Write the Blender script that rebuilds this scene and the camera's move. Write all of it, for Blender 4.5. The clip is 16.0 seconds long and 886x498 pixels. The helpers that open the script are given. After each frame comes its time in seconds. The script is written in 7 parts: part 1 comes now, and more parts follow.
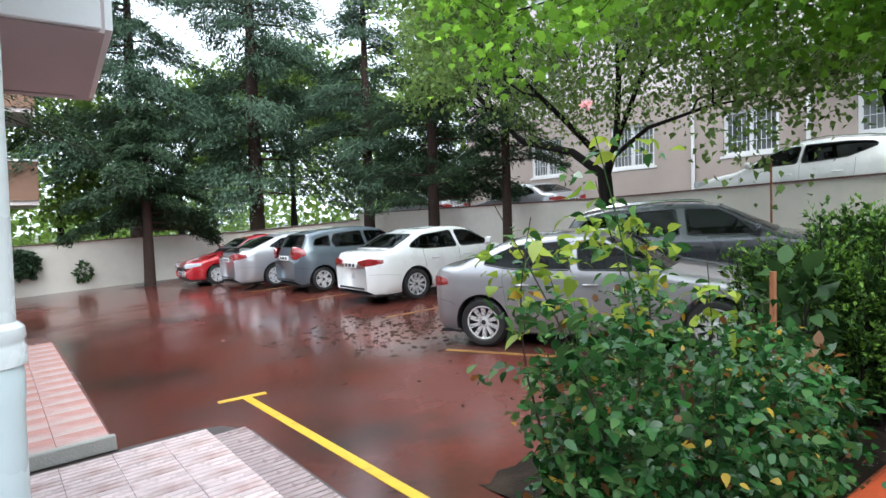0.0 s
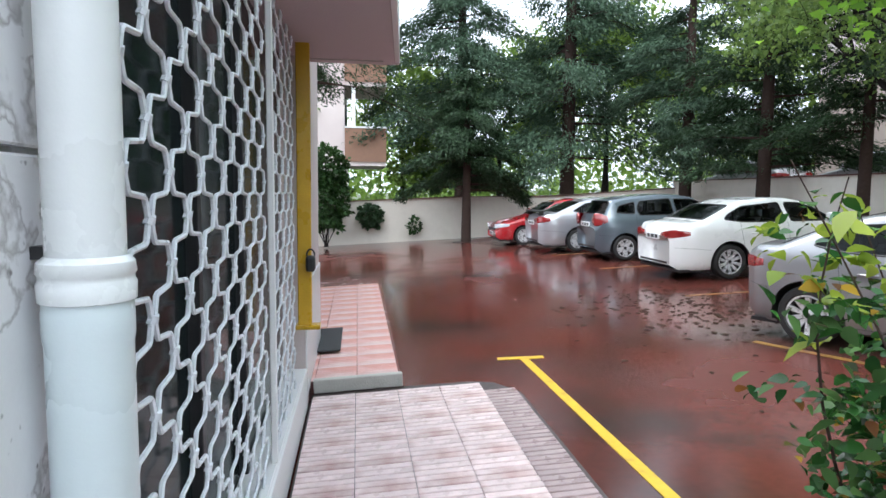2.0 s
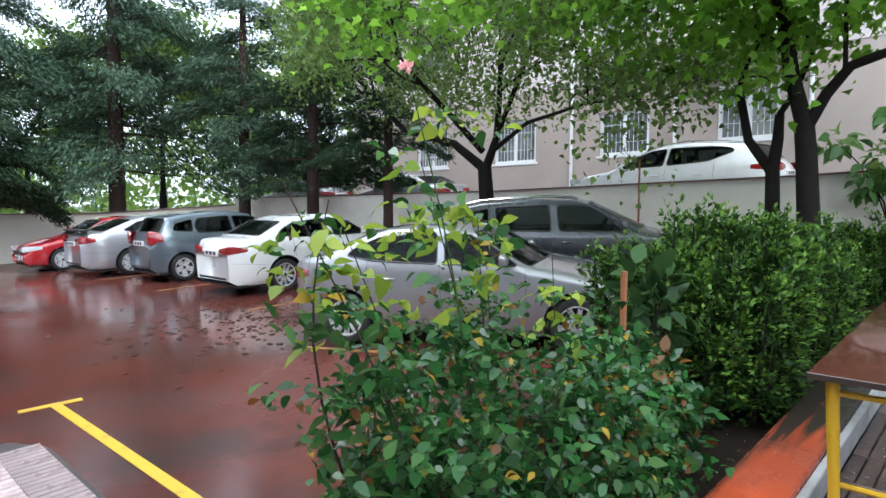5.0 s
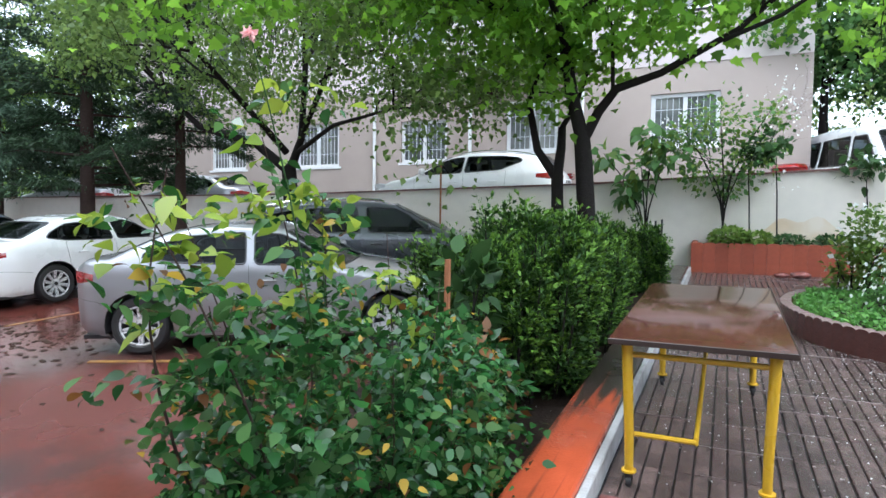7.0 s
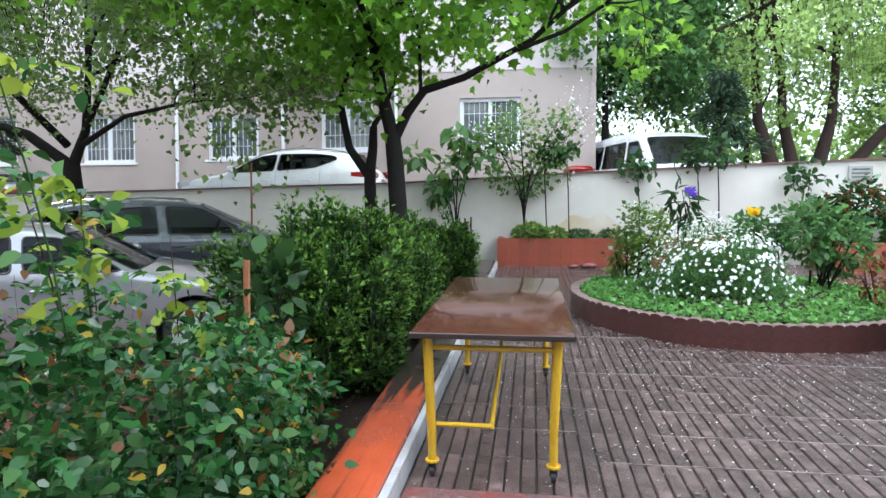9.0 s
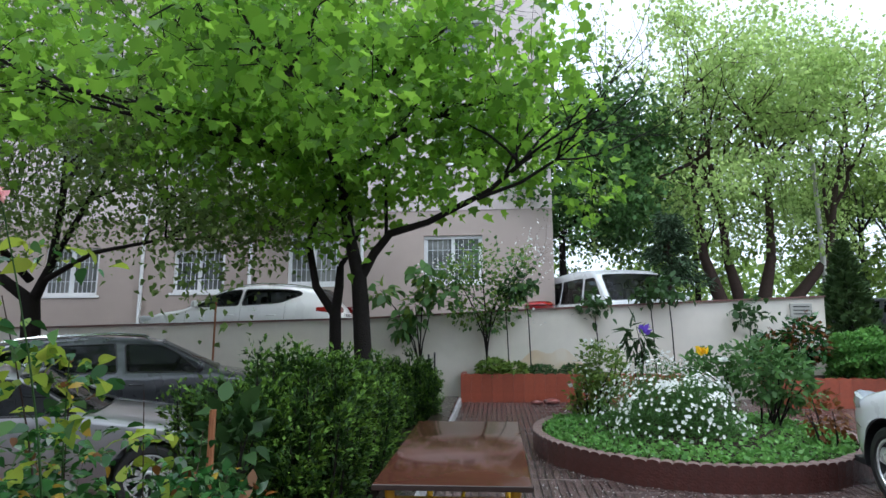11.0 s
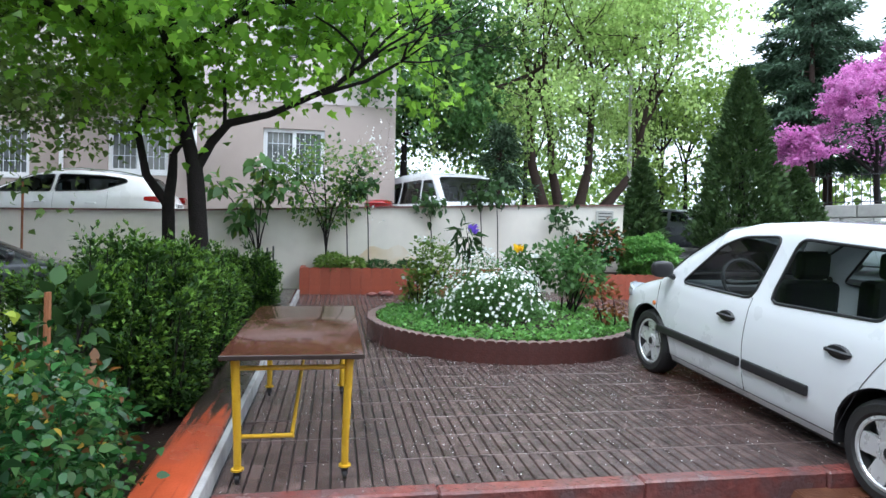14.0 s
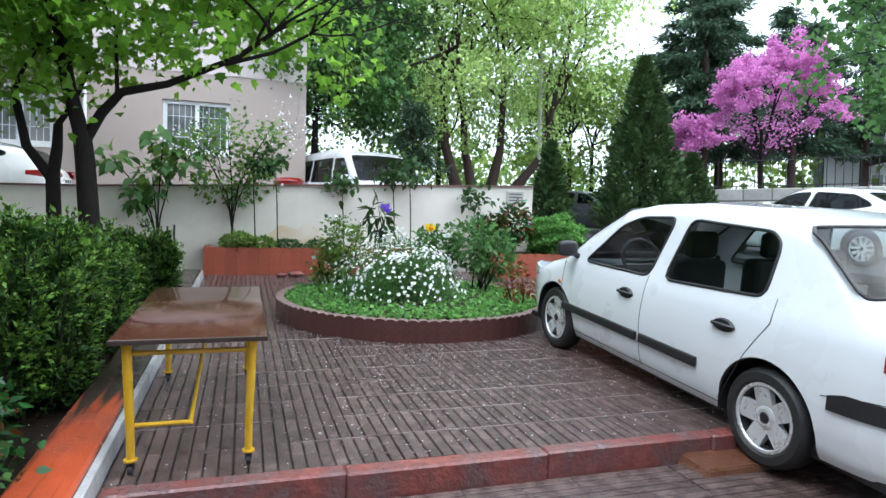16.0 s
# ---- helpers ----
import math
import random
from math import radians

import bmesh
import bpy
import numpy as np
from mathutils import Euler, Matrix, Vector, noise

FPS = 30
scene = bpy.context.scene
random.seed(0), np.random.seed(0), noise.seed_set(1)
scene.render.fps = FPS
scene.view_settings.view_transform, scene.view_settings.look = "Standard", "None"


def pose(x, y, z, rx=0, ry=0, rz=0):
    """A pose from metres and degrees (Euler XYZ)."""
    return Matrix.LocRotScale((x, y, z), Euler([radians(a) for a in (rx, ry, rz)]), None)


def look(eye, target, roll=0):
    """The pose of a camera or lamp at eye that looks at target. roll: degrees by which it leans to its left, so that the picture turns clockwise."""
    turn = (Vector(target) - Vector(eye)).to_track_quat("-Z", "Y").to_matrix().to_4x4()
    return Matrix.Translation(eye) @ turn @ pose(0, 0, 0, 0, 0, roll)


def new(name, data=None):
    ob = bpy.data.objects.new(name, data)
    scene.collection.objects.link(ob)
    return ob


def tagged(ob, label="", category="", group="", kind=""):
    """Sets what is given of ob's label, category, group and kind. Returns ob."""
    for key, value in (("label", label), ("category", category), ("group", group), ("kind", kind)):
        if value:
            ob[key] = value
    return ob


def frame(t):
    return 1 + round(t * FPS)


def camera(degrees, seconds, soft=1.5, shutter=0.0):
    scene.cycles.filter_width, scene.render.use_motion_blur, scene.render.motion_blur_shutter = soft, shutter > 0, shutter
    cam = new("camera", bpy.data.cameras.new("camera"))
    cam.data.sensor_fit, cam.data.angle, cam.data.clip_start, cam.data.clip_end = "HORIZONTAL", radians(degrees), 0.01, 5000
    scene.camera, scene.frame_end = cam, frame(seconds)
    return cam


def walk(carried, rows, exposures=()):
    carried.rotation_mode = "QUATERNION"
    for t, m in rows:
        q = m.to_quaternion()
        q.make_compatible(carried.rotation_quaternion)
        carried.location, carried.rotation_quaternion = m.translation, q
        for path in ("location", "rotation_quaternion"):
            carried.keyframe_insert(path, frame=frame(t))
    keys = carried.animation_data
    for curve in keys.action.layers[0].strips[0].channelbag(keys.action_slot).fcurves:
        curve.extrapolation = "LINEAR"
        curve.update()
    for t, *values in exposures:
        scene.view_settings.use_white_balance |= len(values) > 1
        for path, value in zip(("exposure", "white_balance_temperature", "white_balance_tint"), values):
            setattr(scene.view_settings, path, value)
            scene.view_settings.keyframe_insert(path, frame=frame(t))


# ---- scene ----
PATH = [
    (0, (-0.169, 0.13, 1.937), (1.016, 1.734, 1.788), -4.2),
    (0.5, (-0.074, 0.273, 1.926), (0.942, 1.986, 1.744), -2.3),
    (1, (0.08, 0.4, 1.914), (0.903, 2.209, 1.689), -2.4),
    (1.5, (0.19, 0.368, 1.898), (0.546, 2.329, 1.726), -2.7),
    (2, (0.216, 0.339, 1.878), (0.481, 2.312, 1.682), -2.6),
    (2.5, (0.199, 0.326, 1.834), (0.418, 2.292, 1.537), -2.3),
    (3, (0.206, 0.302, 1.84), (0.521, 2.252, 1.53), -2.2),
    (3.5, (0.321, 0.297, 1.86), (0.969, 2.174, 1.621), -2.3),
    (4, (0.401, 0.292, 1.873), (1.351, 2.04, 1.671), -1.4),
    (4.5, (0.436, 0.266, 1.887), (1.656, 1.839, 1.695), -0.8),
    (5, (0.388, 0.278, 1.883), (1.833, 1.647, 1.686), -1.8),
    (5.2, (0.336, 0.3, 1.884), (1.855, 1.586, 1.686), -1.3),
    (7.3, (0.267, 0.404, 1.777), (2.098, 1.188, 1.592), -0.5),
    (7.5, (0.273, 0.4, 1.777), (2.119, 1.147, 1.592), -0.3),
    (8, (0.295, 0.38, 1.774), (2.191, 0.99, 1.586), 0.1),
    (8.5, (0.322, 0.332, 1.774), (2.273, 0.725, 1.582), 0.2),
    (9, (0.336, 0.312, 1.77), (2.306, 0.597, 1.577), -0.5),
    (9.5, (0.329, 0.277, 1.778), (2.313, 0.449, 1.591), -0.4),
    (10, (0.293, 0.258, 1.816), (2.291, 0.253, 1.725), 0.0),
    (10.2, (0.278, 0.261, 1.83), (2.278, 0.311, 1.811), -0.1),
    (12.3, (-0.273, 0.294, 1.975), (1.675, 0.34, 2.427), 0.0),
    (12.5, (-0.288, 0.308, 1.952), (1.682, 0.249, 2.29), 1.3),
    (13, (-0.31, 0.31, 1.908), (1.676, 0.113, 2.029), 1.9),
    (13.5, (-0.293, 0.29, 1.871), (1.688, 0.019, 1.814), 1.2),
    (14, (-0.281, 0.277, 1.865), (1.686, -0.069, 1.766), 1.5),
    (14.5, (-0.267, 0.27, 1.854), (1.683, -0.157, 1.715), 1.9),
    (15, (-0.263, 0.266, 1.854), (1.67, -0.222, 1.699), 2.0),
    (15.5, (-0.254, 0.258, 1.851), (1.668, -0.27, 1.688), 2.1),
    (16, (-0.255, 0.237, 1.855), (1.641, -0.38, 1.7), 2.1),
]
EXPOSURES = [(0, 1.5, 6050, 5), (2, 1.4, 6050, 6), (4, 1.4, 6000, 5), (5.2, 1.45, 5850, 5), (9.5, 1.6, 5750, 5), (10.2, 1.4, 5750, 5), (12.3, 0, 6000, 9), (12.5, 0.05, 6000, 9), (13, 0.4, 5900, 7), (13.5, 1.15, 5800, 6), (14, 1.35, 5800, 6), (15, 1.35, 5800, 5), (16, 1.35, 5800, 5)]
cam = camera(71.6, 16.0)
walk(cam, [(t, pose(0, 0, 0, 0, -3.2, 0) @ look(eye, target, roll)) for t, eye, target, roll in PATH], EXPOSURES)

# ---- light ----
world = bpy.data.worlds.new("world")
scene.world = world
world.use_nodes = True
wn, wl = world.node_tree.nodes, world.node_tree.links
wn.clear()
sky = wn.new("ShaderNodeTexSky")
sky.sky_type, sky.sun_disc = "NISHITA", False
sky.sun_elevation, sky.sun_rotation = radians(48), radians(200)
sky.air_density, sky.dust_density, sky.ozone_density = 1.0, 6.0, 1.0
soft_sky = wn.new("ShaderNodeHueSaturation")
soft_sky.inputs["Saturation"].default_value = 0.35
cloud = wn.new("ShaderNodeMixRGB")
cloud.inputs[0].default_value = 0.6
cloud.inputs[2].default_value = (8.7, 9.4, 10.4, 1)
wbg, wout = wn.new("ShaderNodeBackground"), wn.new("ShaderNodeOutputWorld")
wbg.inputs["Strength"].default_value = 0.13
wl.new(sky.outputs[0], soft_sky.inputs["Color"])
wl.new(soft_sky.outputs[0], cloud.inputs[1])
wl.new(cloud.outputs[0], wbg.inputs["Color"])
wl.new(wbg.outputs[0], wout.inputs["Surface"])
sun = new("sun", bpy.data.lights.new("sun", "SUN"))
sun.data.energy, sun.data.angle, sun.data.color = 0.9, radians(30), (1.0, 0.97, 0.92)
sun.matrix_world = look((0, 0, 30), (9, -13, 0))

# ---- materials ----
def material(name, color, rough=0.6, metal=0.0, scale=6.0, vary=0.25, bump=0.1, fine=60.0, coat=0.0, second=None,
             amount=0.5, patch=1.2, rough_vary=0.15, each=0.0):
    """A surface with variation at two scales; second: the colour of larger stains; each: variation from piece to piece."""
    m = bpy.data.materials.new(name)
    m.use_nodes = True
    n, l = m.node_tree.nodes, m.node_tree.links
    b = n["Principled BSDF"]
    co = n.new("ShaderNodeTexCoord")
    big, small = n.new("ShaderNodeTexNoise"), n.new("ShaderNodeTexNoise")
    big.inputs["Scale"].default_value, big.inputs["Detail"].default_value = patch, 5
    small.inputs["Scale"].default_value, small.inputs["Detail"].default_value = scale, 6
    grain = n.new("ShaderNodeTexNoise")
    grain.inputs["Scale"].default_value = fine
    for t in (big, small, grain):
        l.new(co.outputs["Object"], t.inputs["Vector"])
    base = n.new("ShaderNodeMixRGB")
    base.inputs[1].default_value = (*[c * (1 - vary) for c in color], 1)
    base.inputs[2].default_value = (*[min(1, c * (1 + vary)) for c in color], 1)
    l.new(small.outputs[0], base.inputs[0])
    out = base.outputs[0]
    if second:
        ramp = n.new("ShaderNodeValToRGB")
        ramp.color_ramp.elements[0].position, ramp.color_ramp.elements[1].position = 1 - amount - 0.08, 1 - amount + 0.12
        l.new(big.outputs[0], ramp.inputs[0])
        mix = n.new("ShaderNodeMixRGB")
        mix.inputs[2].default_value = (*second, 1)
        l.new(ramp.outputs[0], mix.inputs[0])
        l.new(out, mix.inputs[1])
        out = mix.outputs[0]
    if each:
        info, bright = n.new("ShaderNodeObjectInfo"), n.new("ShaderNodeHueSaturation")
        geo = n.new("ShaderNodeNewGeometry")
        add, span = n.new("ShaderNodeMath"), n.new("ShaderNodeMapRange")
        add.operation = "FRACT"
        plus = n.new("ShaderNodeMath")
        l.new(info.outputs["Random"], plus.inputs[0])
        l.new(geo.outputs["Random Per Island"], plus.inputs[1])
        l.new(plus.outputs[0], add.inputs[0])
        span.inputs["To Min"].default_value, span.inputs["To Max"].default_value = 1 - each, 1 + each
        l.new(add.outputs[0], span.inputs["Value"])
        l.new(span.outputs[0], bright.inputs["Value"])
        l.new(out, bright.inputs["Color"])
        out = bright.outputs[0]
    l.new(out, b.inputs["Base Color"])
    rr = n.new("ShaderNodeMapRange")
    rr.inputs["To Min"].default_value, rr.inputs["To Max"].default_value = max(0.02, rough - rough_vary), min(1, rough + rough_vary)
    l.new((big if second else small).outputs[0], rr.inputs["Value"])
    l.new(rr.outputs[0], b.inputs["Roughness"])
    b.inputs["Metallic"].default_value = metal
    b.inputs["Coat Weight"].default_value = coat
    b.inputs["Coat Roughness"].default_value = 0.05
    if bump:
        bp = n.new("ShaderNodeBump")
        bp.inputs["Strength"].default_value, bp.inputs["Distance"].default_value = bump, 0.01
        l.new(grain.outputs[0], bp.inputs["Height"])
        l.new(bp.outputs[0], b.inputs["Normal"])
    return m


def leaf_material(name, dark, light, gloss=0.35, through_light=0.35):
    m = bpy.data.materials.new(name)
    m.use_nodes = True
    n, l = m.node_tree.nodes, m.node_tree.links
    b, out = n["Principled BSDF"], n["Material Output"]
    geo, co, cl = n.new("ShaderNodeNewGeometry"), n.new("ShaderNodeTexCoord"), n.new("ShaderNodeTexNoise")
    cl.inputs["Scale"].default_value = 1.6
    l.new(co.outputs["Object"], cl.inputs["Vector"])
    half = n.new("ShaderNodeMath")
    half.operation, half.inputs[1].default_value = "MULTIPLY_ADD", 0.55
    shift = n.new("ShaderNodeMath")
    shift.operation, shift.inputs[1].default_value = "MULTIPLY", 0.5
    l.new(cl.outputs[0], shift.inputs[0])
    l.new(geo.outputs["Random Per Island"], half.inputs[0])
    l.new(shift.outputs[0], half.inputs[2])
    mix = n.new("ShaderNodeMixRGB")
    mix.inputs[1].default_value, mix.inputs[2].default_value = (*dark, 1), (*light, 1)
    l.new(half.outputs[0], mix.inputs[0])
    l.new(mix.outputs[0], b.inputs["Base Color"])
    b.inputs["Roughness"].default_value = gloss
    b.inputs["Specular IOR Level"].default_value = 0.45 if gloss < 0.25 else 0.22
    tr, sh = n.new("ShaderNodeBsdfTranslucent"), n.new("ShaderNodeMixShader")
    warm = n.new("ShaderNodeHueSaturation")
    warm.inputs["Hue"].default_value, warm.inputs["Value"].default_value = 0.485, 1.5
    l.new(mix.outputs[0], warm.inputs["Color"])
    l.new(warm.outputs[0], tr.inputs["Color"])
    sh.inputs[0].default_value = through_light
    l.new(b.outputs[0], sh.inputs[1])
    l.new(tr.outputs[0], sh.inputs[2])
    l.new(sh.outputs[0], out.inputs["Surface"])
    return m


def glass_material(name, tint, base_gloss=0.0):
    m = bpy.data.materials.new(name)
    m.use_nodes = True
    n, l = m.node_tree.nodes, m.node_tree.links
    n.remove(n["Principled BSDF"])
    clear, shine, fr, mix = n.new("ShaderNodeBsdfTransparent"), n.new("ShaderNodeBsdfGlossy"), n.new("ShaderNodeFresnel"), n.new("ShaderNodeMixShader")
    clear.inputs[0].default_value = (*tint, 1)
    shine.inputs["Roughness"].default_value = 0.02
    fr.inputs[0].default_value = 1.27
    l.new(fr.outputs[0], mix.inputs[0])
    l.new(clear.outputs[0], mix.inputs[1])
    l.new(shine.outputs[0], mix.inputs[2])
    l.new(mix.outputs[0], n["Material Output"].inputs["Surface"])
    return m


def wet_ground(name, color, dark, puddle=0.5, scale=0.35, bump=0.25, wet=0.06, dry=0.38, fine=90):
    """A painted floor under rain: a film of water of uneven depth, smooth where it stands."""
    m = material(name, color, rough=dry, scale=14, vary=0.18, bump=0, second=dark, amount=0.45, patch=scale * 2.2)
    n, l = m.node_tree.nodes, m.node_tree.links
    b = n["Principled BSDF"]
    co, film, ramp = n.new("ShaderNodeTexCoord"), n.new("ShaderNodeTexNoise"), n.new("ShaderNodeValToRGB")
    film.inputs["Scale"].default_value, film.inputs["Detail"].default_value = scale, 4
    l.new(co.outputs["Object"], film.inputs["Vector"])
    ramp.color_ramp.elements[0].position, ramp.color_ramp.elements[1].position = 1 - puddle - 0.06, 1 - puddle + 0.1
    ramp.color_ramp.elements[0].color, ramp.color_ramp.elements[1].color = (dry, dry, dry, 1), (wet, wet, wet, 1)
    l.new(film.outputs[0], ramp.inputs[0])
    l.new(ramp.outputs[0], b.inputs["Roughness"])
    grain, bp, inv = n.new("ShaderNodeTexNoise"), n.new("ShaderNodeBump"), n.new("ShaderNodeMath")
    grain.inputs["Scale"].default_value, grain.inputs["Detail"].default_value = fine, 3
    l.new(co.outputs["Object"], grain.inputs["Vector"])
    inv.operation, inv.inputs[1].default_value = "MULTIPLY", bump
    l.new(ramp.outputs[0], inv.inputs[0])
    l.new(inv.outputs[0], bp.inputs["Strength"])
    bp.inputs["Distance"].default_value = 0.006
    l.new(grain.outputs[0], bp.inputs["Height"])
    l.new(bp.outputs[0], b.inputs["Normal"])
    b.inputs["IOR"].default_value = 1.4
    return m


M_LOT = wet_ground("wet_red_floor_paint", (0.11, 0.031, 0.024), (0.046, 0.025, 0.022), puddle=0.6, scale=0.3, wet=0.13, dry=0.32, bump=0.4)
M_YELLOW_LINE = material("yellow_road_paint", (0.6, 0.4, 0.02), 0.4, scale=20, vary=0.2, second=(0.3, 0.15, 0.05), amount=0.34, patch=5)
M_TILE = material("pink_paving_tile", (0.72, 0.575, 0.57), 0.3, scale=14, vary=0.22, bump=0.4, fine=90, second=(0.44, 0.27, 0.25), amount=0.42, patch=2.6, each=0.08)
M_TILE_EDGE = material("grey_worn_tile", (0.36, 0.27, 0.27), 0.3, scale=12, vary=0.2, bump=0.3, second=(0.42, 0.33, 0.33), amount=0.4, patch=3, each=0.1)
M_REDTILE = material("red_paving_tile", (0.66, 0.33, 0.29), 0.2, scale=8, vary=0.2, bump=0.3, second=(0.7, 0.52, 0.5), amount=0.5, patch=1.3, each=0.04)
M_RIB = material("dark_ribbed_tile", (0.075, 0.05, 0.046), 0.2, scale=30, vary=0.5, bump=0.6, fine=110, second=(0.14, 0.095, 0.088), amount=0.46, patch=7, each=0.16)
M_PALE_JOINT = material("pale_mortar", (0.24, 0.19, 0.18), 0.5, scale=30, vary=0.4, bump=0.5, second=(0.1, 0.075, 0.07), amount=0.5, patch=4)
M_JOINT = material("grey_brown_joint", (0.06, 0.043, 0.041), 0.5, scale=30, vary=0.3)
M_GROUT = material("dark_joint", (0.045, 0.036, 0.034), 0.4, scale=30, vary=0.3)
M_STEP = material("worn_red_concrete", (0.2, 0.06, 0.052), 0.24, scale=16, vary=0.6, bump=0.8, fine=35, second=(0.13, 0.07, 0.07), amount=0.5, patch=4.5)
M_KERB_RED = material("red_painted_kerb", (0.42, 0.075, 0.03), 0.24, scale=7, vary=0.25, bump=0.4, second=(0.32, 0.07, 0.04), amount=0.42, patch=1.7)
M_KERB_WHITE = material("white_painted_concrete", (0.4, 0.4, 0.41), 0.5, scale=10, vary=0.15, bump=0.5, second=(0.22, 0.21, 0.21), amount=0.46, patch=3)
M_WALL = material("cream_render", (0.72, 0.67, 0.6), 0.75, scale=5, vary=0.07, bump=0.4, fine=70, second=(0.6, 0.54, 0.47), amount=0.38, patch=0.7)
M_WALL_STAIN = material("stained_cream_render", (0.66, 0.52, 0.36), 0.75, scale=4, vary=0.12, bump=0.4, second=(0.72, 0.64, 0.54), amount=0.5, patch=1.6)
M_COPING = material("dark_red_coping", (0.16, 0.075, 0.065), 0.35, scale=8, vary=0.25, bump=0.3, second=(0.1, 0.07, 0.065), amount=0.4, patch=2)
M_BUILDING = material("taupe_render", (0.42, 0.345, 0.31), 0.8, scale=3, vary=0.05, bump=0.3, second=(0.38, 0.31, 0.28), amount=0.4, patch=0.4)
M_PALE_RENDER = material("pale_pink_render", (0.6, 0.52, 0.51), 0.8, scale=3, vary=0.05, bump=0.2, second=(0.68, 0.6, 0.58), amount=0.4, patch=0.5)
M_WHITE = material("white_gloss_paint", (0.78, 0.78, 0.79), 0.35, scale=12, vary=0.05, bump=0.1)
M_PIPE = material("white_plastic_pipe", (0.76, 0.78, 0.79), 0.3, scale=5, vary=0.07, bump=0.08, second=(0.56, 0.56, 0.54), amount=0.3, patch=5)
M_PIPE_BLUE = material("bluish_plastic_pipe", (0.66, 0.74, 0.77), 0.28, scale=4, vary=0.08, bump=0.08, second=(0.56, 0.61, 0.63), amount=0.36, patch=3)
M_FAINT_LINE = material("faded_yellow_paint", (0.26, 0.14, 0.035), 0.35, scale=20, vary=0.3, second=(0.1, 0.045, 0.03), amount=0.45, patch=6)
M_GRILLE = material("grey_painted_iron", (0.76, 0.79, 0.84), 0.3, scale=40, vary=0.18, bump=0.3, fine=200)
M_MARBLE = material("grey_marble_cladding", (0.8, 0.79, 0.8), 0.25, scale=5, vary=0.12, bump=0.06, second=(0.55, 0.53, 0.53), amount=0.36, patch=2.2)
M_YELLOW = material("yellow_gloss_paint", (0.58, 0.35, 0.02), 0.3, scale=10, vary=0.12, bump=0.15, second=(0.5, 0.3, 0.05), amount=0.25, patch=6)
M_SOFFIT = material("pale_mauve_soffit", (0.5, 0.41, 0.43), 0.7, scale=4, vary=0.06, bump=0.2)
M_SOIL = material("wet_soil", (0.018, 0.012, 0.009), 0.75, scale=12, vary=0.5, bump=1.0, fine=40, second=(0.04, 0.027, 0.019), amount=0.4, patch=3)
M_GRASS_GROUND = material("rough_ground", (0.07, 0.085, 0.035), 0.9, scale=4, vary=0.4, bump=0.6, second=(0.1, 0.085, 0.06), amount=0.4, patch=0.4)
M_ASPHALT = wet_ground("wet_asphalt", (0.06, 0.058, 0.06), (0.04, 0.04, 0.042), puddle=0.4, scale=0.4)
M_TABLE = material("brown_wet_tabletop", (0.06, 0.022, 0.015), 0.09, scale=6, vary=0.2, bump=0.04, fine=14, second=(0.075, 0.028, 0.019), amount=0.45, patch=3, rough_vary=0.03)
M_DARK_EDGE = material("dark_wood_edge", (0.035, 0.022, 0.018), 0.35, scale=20, vary=0.3)
M_BRICK = material("red_painted_brick", (0.29, 0.065, 0.034), 0.4, scale=14, vary=0.3, bump=0.5, second=(0.17, 0.055, 0.04), amount=0.42, patch=2.4, each=0.1)
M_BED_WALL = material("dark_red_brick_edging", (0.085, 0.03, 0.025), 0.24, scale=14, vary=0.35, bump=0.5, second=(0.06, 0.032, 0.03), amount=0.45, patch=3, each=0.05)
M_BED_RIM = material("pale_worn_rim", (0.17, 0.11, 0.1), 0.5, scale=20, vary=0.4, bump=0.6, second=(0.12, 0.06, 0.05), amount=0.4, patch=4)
M_BLACK = material("black_plastic", (0.018, 0.018, 0.02), 0.42, scale=40, vary=0.2, bump=0.1)
M_TYRE = material("wet_tyre_rubber", (0.02, 0.02, 0.021), 0.55, scale=30, vary=0.3, bump=0.3)
M_ALLOY = material("alloy_silver", (0.66, 0.67, 0.69), 0.3, metal=0.45, scale=20, vary=0.08, bump=0)
M_CHROME = material("chrome", (0.75, 0.76, 0.78), 0.1, metal=1.0, scale=20, vary=0.04, bump=0)
M_LAMP_RED = material("red_lamp_lens", (0.24, 0.008, 0.01), 0.08, scale=30, vary=0.2, bump=0, coat=1)
M_LAMP_CLEAR = material("clear_lamp_lens", (0.6, 0.63, 0.66), 0.06, scale=30, vary=0.2, bump=0, coat=1)
M_AMBER = material("amber_lens", (0.7, 0.2, 0.05), 0.1, scale=30, vary=0.2, bump=0)
M_SEAT = material("dark_seat_cloth", (0.035, 0.035, 0.038), 0.85, scale=60, vary=0.3, bump=0.2)
M_PLATE = material("number_plate", (0.72, 0.73, 0.74), 0.35, scale=20, vary=0.04, bump=0)
M_GLASS = glass_material("clear_glass", (0.72, 0.8, 0.8))
M_GLASS_DARK = glass_material("tinted_glass", (0.2, 0.23, 0.24))
M_HOUSEGLASS = material("curtained_window_glass", (0.13, 0.14, 0.14), 0.08, scale=5, vary=0.5, bump=0, second=(0.3, 0.3, 0.29), amount=0.5, patch=0.9)
M_DARKGLASS = material("dark_window_glass", (0.014, 0.022, 0.024), 0.05, scale=3, vary=0.3, bump=0)
M_BARK = material("wet_bark", (0.016, 0.013, 0.012), 0.75, scale=14, vary=0.45, bump=1.0, fine=45)
M_BARK_BROWN = material("brown_bark", (0.05, 0.033, 0.028), 0.8, scale=14, vary=0.4, bump=1.0, fine=40)
M_RUST = material("rusty_iron", (0.24, 0.09, 0.035), 0.7, scale=20, vary=0.4, bump=0.5)
